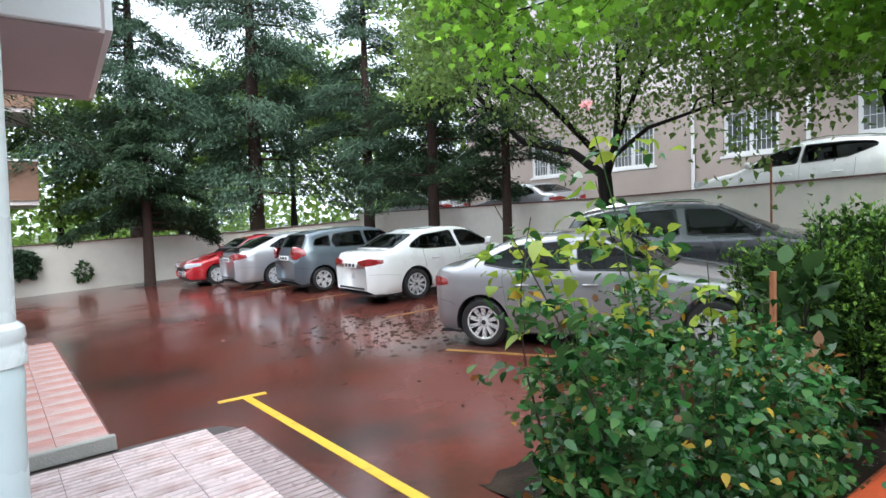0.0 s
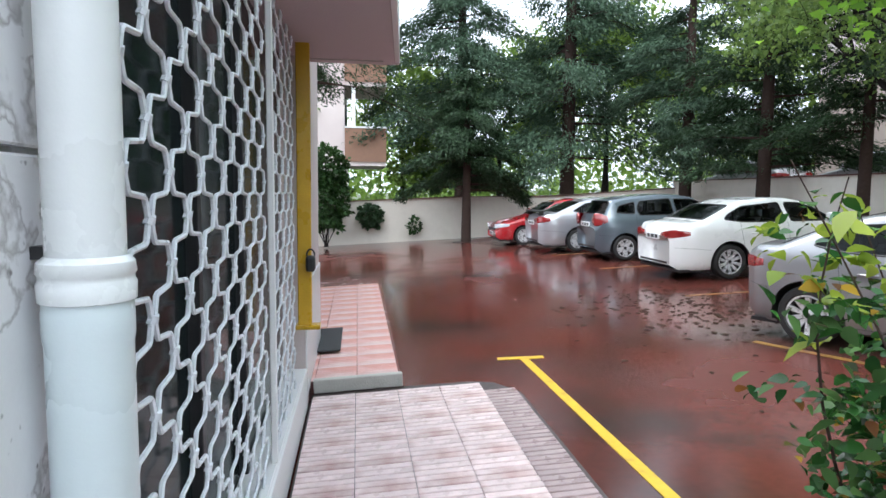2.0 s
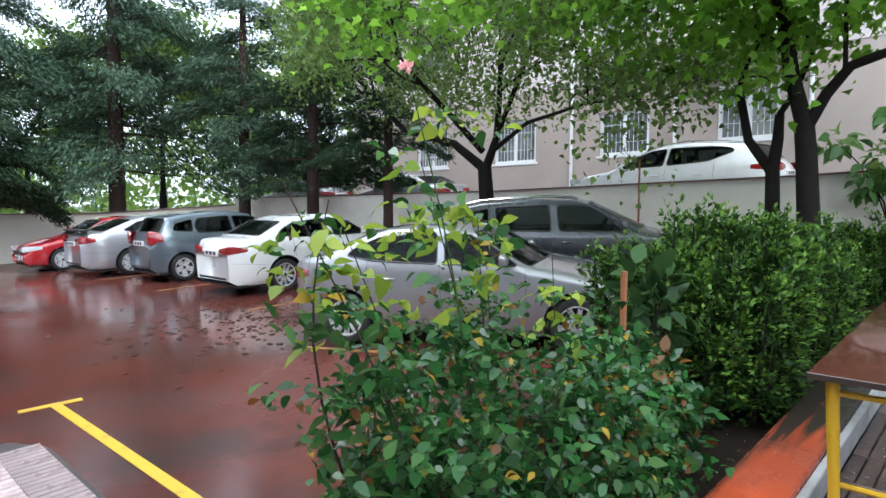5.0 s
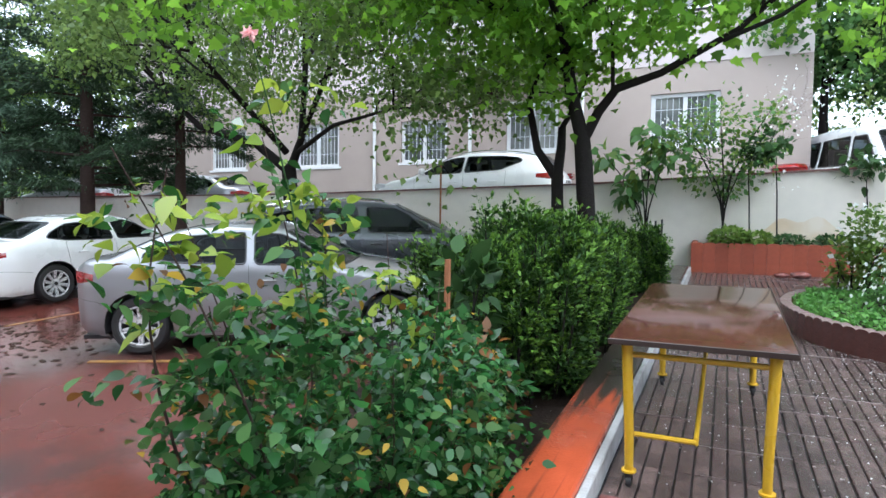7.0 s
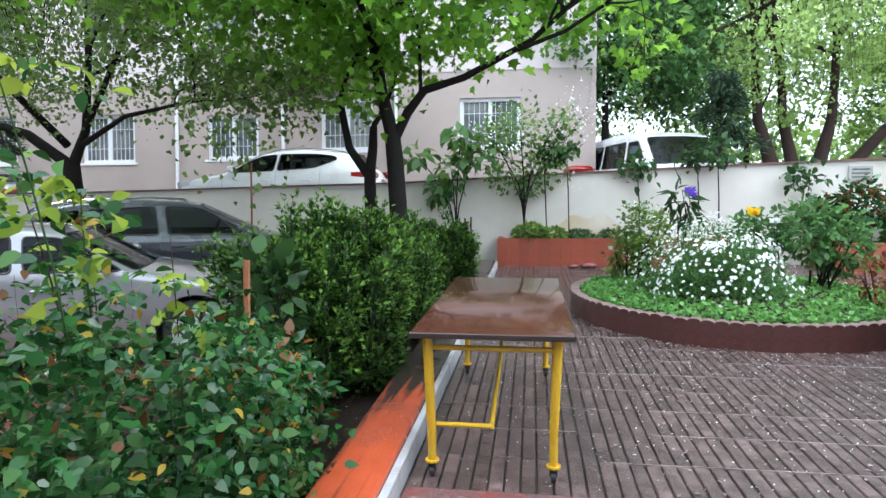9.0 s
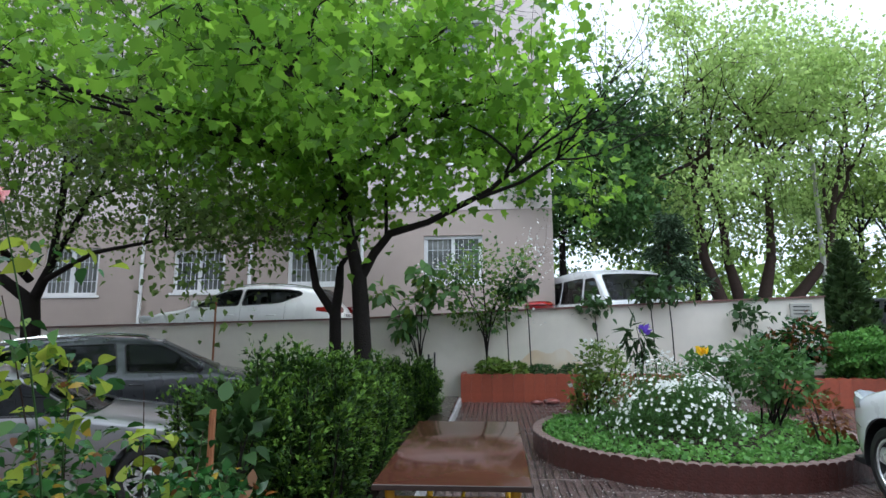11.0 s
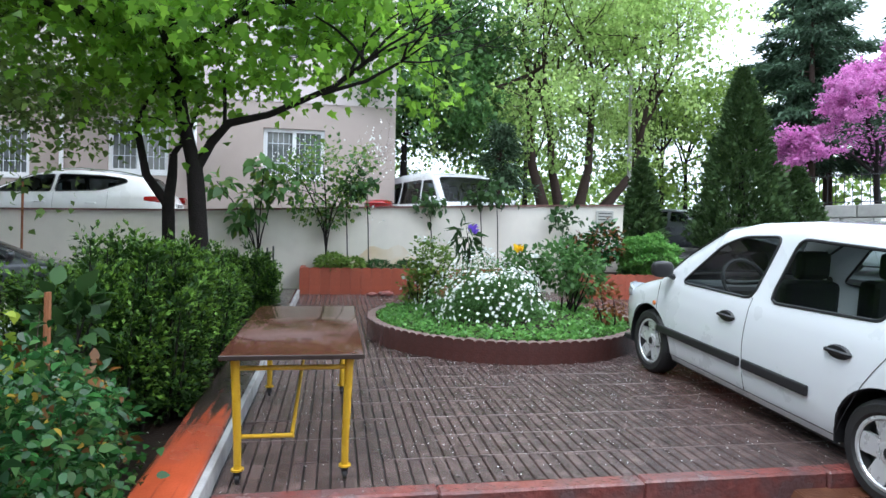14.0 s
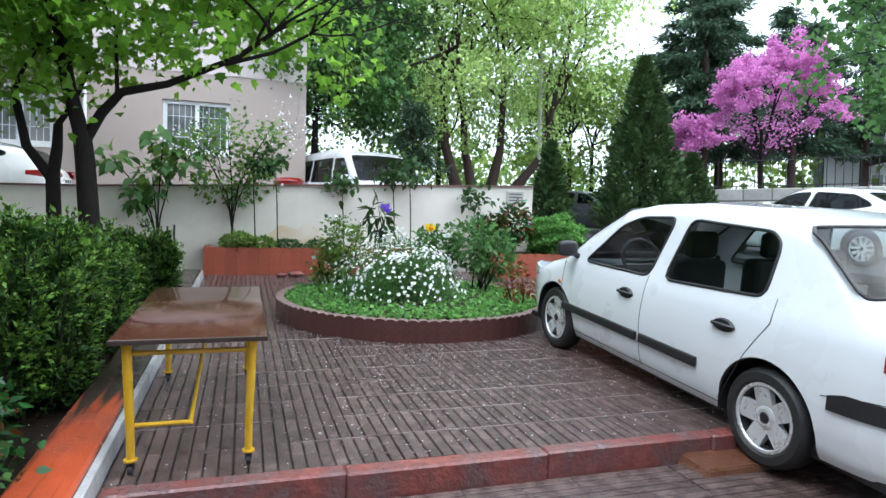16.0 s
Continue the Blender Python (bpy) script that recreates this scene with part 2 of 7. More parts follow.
M_TIMBER = material("worn_brown_timber", (0.11, 0.045, 0.026), 0.3, scale=25, vary=0.4, bump=0.4, second=(0.2, 0.09, 0.05), amount=0.35, patch=5)
M_MAT = material("black_door_mat", (0.03, 0.031, 0.033), 0.8, scale=80, vary=0.4, bump=0.6)
M_BROWN_PANEL = material("brown_balcony_panel", (0.24, 0.13, 0.085), 0.6, scale=6, vary=0.15)
M_STONE = material("grey_stone", (0.4, 0.39, 0.36), 0.7, scale=6, vary=0.25, bump=0.6, each=0.2)


def veined(m, color, scale, width, turn):
    """Thin wandering veins over a stone's own colour, and a few dark pits."""
    n, l = m.node_tree.nodes, m.node_tree.links
    b = n["Principled BSDF"]
    old = b.inputs["Base Color"].links[0].from_socket
    co, warp = n.new("ShaderNodeTexCoord"), n.new("ShaderNodeTexNoise")
    mp, add, wave, ramp = n.new("ShaderNodeMapping"), n.new("ShaderNodeVectorMath"), n.new("ShaderNodeTexNoise"), n.new("ShaderNodeValToRGB")
    mp.inputs["Rotation"].default_value = (radians(turn), 0, 0)
    mp.inputs["Scale"].default_value = (1, 0.35, 1.2)
    warp.inputs["Scale"].default_value, warp.inputs["Detail"].default_value = 3.0, 8
    l.new(co.outputs["Object"], warp.inputs["Vector"])
    l.new(co.outputs["Object"], mp.inputs["Vector"])
    l.new(mp.outputs[0], add.inputs[0])
    l.new(warp.outputs["Color"], add.inputs[1])
    wave.inputs["Scale"].default_value, wave.inputs["Detail"].default_value = scale, 3
    l.new(add.outputs[0], wave.inputs["Vector"])
    e = ramp.color_ramp.elements
    e[0].position, e[1].position = 0.5 - width, 0.5
    e[0].color, e[1].color = (0, 0, 0, 1), (1, 1, 1, 1)
    e.new(0.5 + width).color = (0, 0, 0, 1)
    l.new(wave.outputs[0], ramp.inputs[0])
    mix = n.new("ShaderNodeMixRGB")
    mix.inputs[2].default_value = (*color, 1)
    l.new(ramp.outputs[0], mix.inputs[0])
    l.new(old, mix.inputs[1])
    pits, pr, mix2 = n.new("ShaderNodeTexNoise"), n.new("ShaderNodeValToRGB"), n.new("ShaderNodeMixRGB")
    pits.inputs["Scale"].default_value, pits.inputs["Detail"].default_value = 26, 2
    l.new(co.outputs["Object"], pits.inputs["Vector"])
    pr.color_ramp.elements[0].position, pr.color_ramp.elements[1].position = 0.7, 0.76
    l.new(pits.outputs[0], pr.inputs[0])
    l.new(pr.outputs[0], mix2.inputs[0])
    l.new(mix.outputs[0], mix2.inputs[1])
    mix2.inputs[2].default_value = (color[0] * 0.5, color[1] * 0.5, color[2] * 0.5, 1)
    l.new(mix2.outputs[0], b.inputs["Base Color"])


veined(M_MARBLE, (0.46, 0.44, 0.44), 3.0, 0.035, 30)
M_TABLE.node_tree.nodes["Principled BSDF"].inputs["Specular IOR Level"].default_value = 0.16
for m_ in (M_BARK, M_BARK_BROWN, M_SOIL):
    m_.node_tree.nodes["Principled BSDF"].inputs["Specular IOR Level"].default_value = 0.12
M_DARKGLASS.node_tree.nodes["Principled BSDF"].inputs["IOR"].default_value = 1.22


def worn_along(m, color, x0, x1):
    """Paint that is worn away along the object, in streaks that run with it."""
    n, l = m.node_tree.nodes, m.node_tree.links
    b = n["Principled BSDF"]
    old = b.inputs["Base Color"].links[0].from_socket
    co, sep, mp, streak = n.new("ShaderNodeTexCoord"), n.new("ShaderNodeSeparateXYZ"), n.new("ShaderNodeMapping"), n.new("ShaderNodeTexNoise")
    mp.inputs["Scale"].default_value = (0.7, 14, 3)
    streak.inputs["Scale"].default_value, streak.inputs["Detail"].default_value = 1.0, 6
    l.new(co.outputs["Object"], sep.inputs[0])
    l.new(co.outputs["Object"], mp.inputs["Vector"])
    l.new(mp.outputs[0], streak.inputs["Vector"])
    far, add, ramp, mix = n.new("ShaderNodeMapRange"), n.new("ShaderNodeMath"), n.new("ShaderNodeValToRGB"), n.new("ShaderNodeMixRGB")
    far.inputs["From Min"].default_value, far.inputs["From Max"].default_value = x0, x1
    far.inputs["To Min"].default_value, far.inputs["To Max"].default_value = -0.12, 0.42
    l.new(sep.outputs["X"], far.inputs["Value"])
    l.new(far.outputs[0], add.inputs[0])
    l.new(streak.outputs[0], add.inputs[1])
    ramp.color_ramp.elements[0].position, ramp.color_ramp.elements[1].position = 0.44, 0.62
    l.new(add.outputs[0], ramp.inputs[0])
    l.new(ramp.outputs[0], mix.inputs[0])
    l.new(old, mix.inputs[1])
    mix.inputs[2].default_value = (*color, 1)
    l.new(mix.outputs[0], b.inputs["Base Color"])


worn_along(M_KERB_RED, (0.036, 0.026, 0.022), 3.7, 5.2)


def paint(name, color, metal=0.0, rough=0.28):
    return material(name, color, rough, metal=metal, scale=3, vary=0.03, bump=0.015, fine=400, coat=1.0, rough_vary=0.04)


# ---- tools ----
SLOPE = pose(0, 0, 0, 0, -3.2, 0)  # the yard rises gently away from the house


def at(x, y, z=0.0, rx=0, ry=0, rz=0):
    return SLOPE @ pose(x, y, z, rx, ry, rz)


def upright(x, y, z=0.0, rz=0):
    return Matrix.Translation(SLOPE @ Vector((x, y, z))) @ pose(0, 0, 0, 0, 0, rz)


def thing(name, m, label, category, group=""):
    ob = new(name)
    ob.empty_display_size = 0.2
    ob.matrix_world = m
    return tagged(ob, label, category, group)


def mesh_of(name, bm, mat, smooth=False):
    me = bpy.data.meshes.new(name)
    bm.normal_update()
    bm.to_mesh(me)
    bm.free()
    if smooth:
        me.polygons.foreach_set("use_smooth", [True] * len(me.polygons))
        me.set_sharp_from_angle(angle=radians(40))
    me.materials.append(mat)
    return me


def part(name, bm, mat, parent, label="", smooth=False, m=None):
    me = bm if isinstance(bm, bpy.types.Mesh) else mesh_of(name, bm, mat, smooth)
    ob = new(name, me)
    ob.parent = parent
    if m is not None:
        ob.matrix_basis = m
    return tagged(ob, label)


def structure(name, bm, mat, label, category, m=None, smooth=False):
    me = bm if isinstance(bm, bpy.types.Mesh) else mesh_of(name, bm, mat, smooth)
    ob = new(name, me)
    ob.matrix_world = SLOPE if m is None else m
    return tagged(ob, label, category, kind="structure")


def box(bm, x0, x1, y0, y1, z0, z1, bevel=0.0, m=None, seg=1):
    vs = [bm.verts.new((x, y, z)) for x in (x0, x1) for y in (y0, y1) for z in (z0, z1)]
    fs = [bm.faces.new([vs[i] for i in q]) for q in ((0, 1, 3, 2), (4, 6, 7, 5), (0, 4, 5, 1), (2, 3, 7, 6), (0, 2, 6, 4), (1, 5, 7, 3))]
    if bevel:
        es = list({e for f in fs for e in f.edges})
        r = bmesh.ops.bevel(bm, geom=es, offset=bevel, segments=seg, affect="EDGES", profile=0.5)
        vs = list({v for f in r["faces"] for v in f.verts} | {v for v in vs if v.is_valid})
    if m is not None:
        bmesh.ops.transform(bm, matrix=m, verts=vs)
    return bm


def boxm(*a, **k):
    return box(bmesh.new(), *a, **k)


def tube(bm, pts, radii, sides=8, cap=True):
    """A tapered round bar along a line of points."""
    pts = [Vector([float(c) for c in p]) for p in pts]
    if isinstance(radii, (int, float)):
        radii = [radii] * len(pts)
    radii = [float(r) for r in radii]
    rings, side = [], None
    for i, p in enumerate(pts):
        d = (pts[min(i + 1, len(pts) - 1)] - pts[max(i - 1, 0)]).normalized()
        if side is None:
            side = d.orthogonal().normalized()
        side = (side - d * side.dot(d)).normalized()
        up = d.cross(side)
        rings.append([bm.verts.new(p + radii[i] * (math.cos(2 * math.pi * k / sides) * side + math.sin(2 * math.pi * k / sides) * up)) for k in range(sides)])
    for a, b in zip(rings, rings[1:]):
        for k in range(sides):
            bm.faces.new((a[k], a[(k + 1) % sides], b[(k + 1) % sides], b[k]))
    if cap:
        bm.faces.new(rings[0][::-1])
        bm.faces.new(rings[-1])
    return bm


def tubem(*a, **k):
    return tube(bmesh.new(), *a, **k)


def lathe(bm, profile, sides=24, axis="z", m=None):
    """Turns (radius, height) points round an axis."""
    rings = []
    for r, h in profile:
        ring = []
        for k in range(sides):
            c, s = math.cos(2 * math.pi * k / sides), math.sin(2 * math.pi * k / sides)
            p = Vector((r * c, r * s, h)) if axis == "z" else Vector((r * c, h, r * s))
            ring.append(bm.verts.new(m @ p if m is not None else p))
        rings.append(ring)
    for a, b in zip(rings, rings[1:]):
        for k in range(sides):
            q = (a[k], a[(k + 1) % sides], b[(k + 1) % sides], b[k])
            bm.faces.new(q if axis == "z" else q[::-1])
    return bm


def mesh_from(name, verts, faces, mat, smooth=False):
    me = bpy.data.meshes.new(name)
    me.from_pydata(verts, [], faces)
    me.materials.append(mat)
    if smooth:
        me.polygons.foreach_set("use_smooth", [True] * len(me.polygons))
    return me


LEAF = [(0, 0), (0.42, 0.45), (0, 1.0), (-0.42, 0.45)]
LOBED = [(0, 0), (0.3, 0.12), (0.55, 0.55), (0.26, 0.68), (0, 1.05), (-0.26, 0.68), (-0.55, 0.55), (-0.3, 0.12)]
MAPLE = [(0, 0), (0.22, 0.1), (0.5, 0.22), (0.38, 0.42), (0.58, 0.72), (0.24, 0.66), (0, 1.05), (-0.24, 0.66), (-0.58, 0.72), (-0.38, 0.42), (-0.5, 0.22), (-0.22, 0.1)]
OVAL = [(0, 0), (0.2, 0.12), (0.33, 0.42), (0.24, 0.72), (0, 1.08), (-0.24, 0.72), (-0.33, 0.42), (-0.2, 0.12)]
NEEDLE = [(0, 0), (0.13, 0.35), (0, 1.0), (-0.13, 0.35)]


def leaves(name, points, size, mat, rng, outline=LEAF, droop=0.35, lean=None, spread=0.8, vary=0.45, level=1.0):
    """One mesh of many single leaves; lean: the way in which each grows, droop: how far it hangs, level: below 1 they lie flatter."""
    pts = np.asarray(points, float)
    n = len(pts)
    d = rng.normal(size=(n, 3)) * spread
    if lean is not None:
        d += np.asarray(lean, float)
    d[:, 2] = d[:, 2] * level - droop
    d /= np.linalg.norm(d, axis=1, keepdims=True) + 1e-9
    side = np.cross(d, rng.normal(size=(n, 3)) * 0.6 + np.array([0, 0, 1.0]))
    side /= np.linalg.norm(side, axis=1, keepdims=True) + 1e-9
    up = np.cross(side, d)
    s = (size * (1 + vary * rng.uniform(-1, 1, n)))[:, None]
    k = len(outline)
    co = np.zeros((n, k, 3))
    for i, (a, b) in enumerate(outline):
        co[:, i] = pts + s * (a * side + b * d + (abs(a) * 0.35 - 0.25 * b * b) * up)
    me = bpy.data.meshes.new(name)
    me.vertices.add(n * k)
    me.vertices.foreach_set("co", co.ravel())
    me.loops.add(n * k)
    me.loops.foreach_set("vertex_index", np.arange(n * k))
    me.polygons.add(n)
    me.polygons.foreach_set("loop_start", np.arange(n) * k)
    me.update(calc_edges=True)
    me.materials.append(mat)
    return me

# ---- ground and large structure ----
def sheet():
    xs = [-600, -120, -40] + [i * 2.0 for i in range(-10, 41)] + [120, 250, 700]
    ys = [-600, -120, -60] + [i * 4.0 for i in range(-10, 16)] + [90, 200, 700]
    slope = math.tan(radians(3.2))
    vs = [(x, y, slope * max(-30, min(60, x)) - 0.14) for x in xs for y in ys]
    ny = len(ys)
    fs = [(i * ny + j, (i + 1) * ny + j, (i + 1) * ny + j + 1, i * ny + j + 1) for i in range(len(xs) - 1) for j in range(ny - 1)]
    return mesh_from("ground", vs, fs, M_GRASS_GROUND)


structure("ground", sheet(), M_GRASS_GROUND, "rough green ground reaching out round the yard", "ground", m=Matrix())


def slab(bm, outline, z0, z1, bevel=0.0):
    top = [bm.verts.new((x, y, z1)) for x, y in outline]
    low = [bm.verts.new((x, y, z0)) for x, y in outline]
    f = bm.faces.new(top)
    bm.faces.new(low[::-1])
    for i in range(len(outline)):
        j = (i + 1) % len(outline)
        bm.faces.new((top[i], low[i], low[j], top[j]))
    if bevel:
        bmesh.ops.bevel(bm, geom=list(f.edges), offset=bevel, segments=2, affect="EDGES")
    return bm


# the parking floor
structure("parking_floor", slab(bmesh.new(), [(-9, 1.0), (12.45, 1.0), (12.45, 22.85), (-9, 22.85)], -0.12, 0.0), M_LOT,
          "red-painted concrete parking floor, wet with rain and puddles", "parking floor")


def line(name, pts, width, label, mat=None):
    bm = bmesh.new()
    for (x0, y0), (x1, y1) in pts:
        d = Vector((x1 - x0, y1 - y0)).normalized()
        s = Vector((-d.y, d.x)) * width / 2
        vs = [bm.verts.new((x, y, z)) for z in (0.0, 0.005) for x, y in ((x0 + s.x, y0 + s.y), (x0 - s.x, y0 - s.y), (x1 - s.x, y1 - s.y), (x1 + s.x, y1 + s.y))]
        bm.faces.new(vs[4:])
        for i in range(4):
            bm.faces.new((vs[i], vs[(i + 1) % 4], vs[4 + (i + 1) % 4], vs[4 + i]))
    return structure(name, bm, mat or M_YELLOW_LINE, label, "road marking")


line("parking_line", [((1.9, 6.68), (1.99, 1.3)), ((1.62, 6.76), (2.12, 6.69))], 0.09, "worn yellow painted parking line with a short crossbar")
line("parking_line", [((4.55, 6.6), (5.6, 4.2))], 0.08, "worn yellow painted parking line beside the silver car", M_FAINT_LINE)
line("parking_line", [((5.3, 12.93), (10.2, 12.75))], 0.08, "faded yellow parking line between parked cars", M_FAINT_LINE)
line("parking_line", [((5.2, 15.9), (10.0, 15.8))], 0.08, "faded yellow parking line between parked cars", M_FAINT_LINE)
line("parking_line", [((5.3, 9.4), (10.2, 9.2))], 0.08, "faded yellow parking line between parked cars", M_FAINT_LINE)

# the walk along the house, in two levels, and the terrace
bm = slab(bmesh.new(), [(-0.3, -9), (1.55, -9), (1.55, 5.45), (1.38, 5.78), (1.15, 5.88), (-0.3, 5.92)], -0.1, 0.075, 0.02)
structure("pavement", bm, M_JOINT, "concrete bed of the pink tiled walk", "pavement")
structure("pavement_upper", slab(bmesh.new(), [(-1.6, 5.93), (0.52, 5.93), (0.56, 11.9), (0.44, 12.6), (-1.6, 12.7)], -0.1, 0.17, 0.015), M_STEP,
          "concrete bed of the red tiled landing one step up", "pavement")
structure("floor_lower", slab(bmesh.new(), [(1.552, -9), (3.03, -9), (3.03, 0.9), (1.552, 0.9)], -0.1, 0.165), M_GROUT,
          "dark joint bed under ribbed tiles before the step", "floor")
structure("terrace", slab(bmesh.new(), [(3.10, -9), (12.4, -9), (12.4, 0.92), (3.10, 0.92)], -0.1, 0.312), M_GROUT,
          "dark joint bed under the ribbed terrace tiles", "floor")
step = structure("step", boxm(3.04, 3.12, -9, 0.9, 0.1, 0.3), M_STEP, "worn red-painted concrete step with chipped pale edge", "step")
for i in range(8):
    bm = bmesh.new()
    y0 = -9 + i * 1.24
    j = 0.008 * math.sin(i * 2.7)
    box(bm, 3.02 + j, 3.14, y0 + 0.001, y0 + 1.239, 0.12, 0.338 + 0.004 * math.sin(i * 1.9), 0.012)
    part("step_block", bm, M_STEP, step)

# kerb between terrace and flower bed: red top, white face
bm = bmesh.new()
box(bm, 2.3, 11.6, 0.97, 1.27, -0.05, 0.47, 0.02, seg=2)
structure("kerb", bm, M_KERB_RED, "red-painted concrete kerb, wet and worn dark further on", "kerb")
structure("kerb_face", box(bmesh.new(), 2.3, 11.6, 0.925, 0.968, 0.1, 0.448, 0.006), M_KERB_WHITE, "white-painted face of the kerb", "kerb")
bm = bmesh.new()
n = 40
rows = []
for i in range(n + 1):
    x = 2.35 + i * (12.4 - 2.35) / n
    edge = min(1.0, 0.12 + i * 0.3)
    rows.append([bm.verts.new((x, 1.26 + j * (3.5 - 1.26) / 8, (0.3 * edge + 0.06 * noise.noise((x * 1.3, j * 0.9, 0))) * (1, 1, 1, 0.95, 0.85, 0.7, 0.5, 0.25, -0.1)[j])) for j in range(9)])
for a, b in zip(rows, rows[1:]):
    for j in range(8):
        bm.faces.new((a[j], b[j], b[j + 1], a[j + 1]))
structure("flower_bed", bm, M_SOIL, "dark wet soil of the flower bed behind the kerb", "soil", smooth=True)

# perimeter walls
def coping_line(pts, half, name, label):
    bm = bmesh.new()
    for (ax, ay, az), (bx, by, bz) in zip(pts, pts[1:]):
        d = Vector((bx - ax, by - ay, 0)).normalized()
        s = Vector((-d.y, d.x, 0)) * half
        for k in range(int(max(1, round((Vector((bx, by, bz)) - Vector((ax, ay, az))).length / 0.6)))):
            c = int(max(1, round((Vector((bx, by, bz)) - Vector((ax, ay, az))).length / 0.6)))
            p, q = Vector((ax, ay, az)).lerp(Vector((bx, by, bz)), (k + 0.006) / c), Vector((ax, ay, az)).lerp(Vector((bx, by, bz)), (k + 0.994) / c)
            vs = [bm.verts.new(v) for v in (p + s, p - s, q - s, q + s)] + [bm.verts.new(v + Vector((0, 0, h))) for v, h in ((p + s, 0.035), (p - s, 0.035), (q - s, 0.035), (q + s, 0.035))]
            for f in ((3, 2, 1, 0), (4, 5, 6, 7), (0, 1, 5, 4), (1, 2, 6, 5), (2, 3, 7, 6), (3, 0, 4, 7)):
                bm.faces.new([vs[i] for i in f])
    structure(name, bm, M_COPING, label, "wall coping")


def wall_run(pts, thick, name, label, mat=None):
    bm = bmesh.new()
    for (ax, ay, az), (bx, by, bz) in zip(pts, pts[1:]):
        d = Vector((bx - ax, by - ay, 0)).normalized()
        s = Vector((-d.y, d.x, 0)) * thick / 2
        a, b = Vector((ax, ay, 0)), Vector((bx, by, 0))
        vs = [bm.verts.new((v.x, v.y, z)) for v, z in ((a + s, -0.3), (a - s, -0.3), (b - s, -0.3), (b + s, -0.3), (a + s, az), (a - s, az), (b - s, bz), (b + s, bz))]
        for f in ((3, 2, 1, 0), (4, 5, 6, 7), (0, 1, 5, 4), (1, 2, 6, 5), (2, 3, 7, 6), (3, 0, 4, 7)):
            bm.faces.new([vs[i] for i in f])
    structure(name, bm, mat or M_WALL, label, "wall")


EAST = [(12.6, -6.0, 2.27), (12.6, -3.8, 2.2), (12.6, -0.7, 2.08), (12.6, 3.0, 1.92), (12.6, 10.0, 1.78), (12.6, 23.0, 1.76)]
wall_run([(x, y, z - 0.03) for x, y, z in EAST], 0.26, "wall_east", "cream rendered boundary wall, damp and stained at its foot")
coping_line([(x, y, z - 0.03) for x, y, z in EAST], 0.18, "coping_east", "dark red coping on the boundary wall")
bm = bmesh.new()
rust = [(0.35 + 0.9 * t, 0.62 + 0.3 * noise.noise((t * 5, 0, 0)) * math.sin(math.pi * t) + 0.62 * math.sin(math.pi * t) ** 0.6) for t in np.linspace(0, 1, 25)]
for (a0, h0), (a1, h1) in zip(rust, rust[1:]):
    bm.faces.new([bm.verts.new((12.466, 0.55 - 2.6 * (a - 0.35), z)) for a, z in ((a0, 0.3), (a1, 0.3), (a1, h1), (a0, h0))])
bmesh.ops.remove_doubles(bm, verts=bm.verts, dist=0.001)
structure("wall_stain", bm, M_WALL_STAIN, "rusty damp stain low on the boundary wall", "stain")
plate = thing("wall_plate", at(12.45, -5.55, 1.85), "small grey metal plate fixed to the boundary wall", "plate")
part("plate", boxm(-0.03, 0.015, -0.2, 0.2, 0.0, 0.28, 0.006), M_STONE, plate)
for z in (0.07, 0.14, 0.21):
    part("bar", boxm(-0.036, -0.028, -0.15, 0.15, z, z + 0.018), M_BLACK, plate)
NORTH = [(12.46, 23.05, 1.5), (7.5, 23.05, 1.42), (4.2, 23.05, 1.55), (-9, 23.05, 1.64)]
wall_run([(x, y, z - 0.03) for x, y, z in NORTH], 0.24, "wall_north", "white rendered boundary wall with dirty foot")
coping_line([(x, y, z - 0.03) for x, y, z in NORTH], 0.16, "coping_north", "dark coping on the white boundary wall")
wall_run([(-9.1, 23, 1.6), (-9.1, 1, 1.6)], 0.24, "wall_west", "plain rendered boundary wall")

# the raised road behind the east wall
structure("road", slab(bmesh.new(), [(-1.5, -40), (60, -40), (60, 60), (12.74, 60), (12.74, -9.1), (-1.5, -9.1)], -0.3, 0.95), M_ASPHALT, "wet grey asphalt of the raised road", "road")

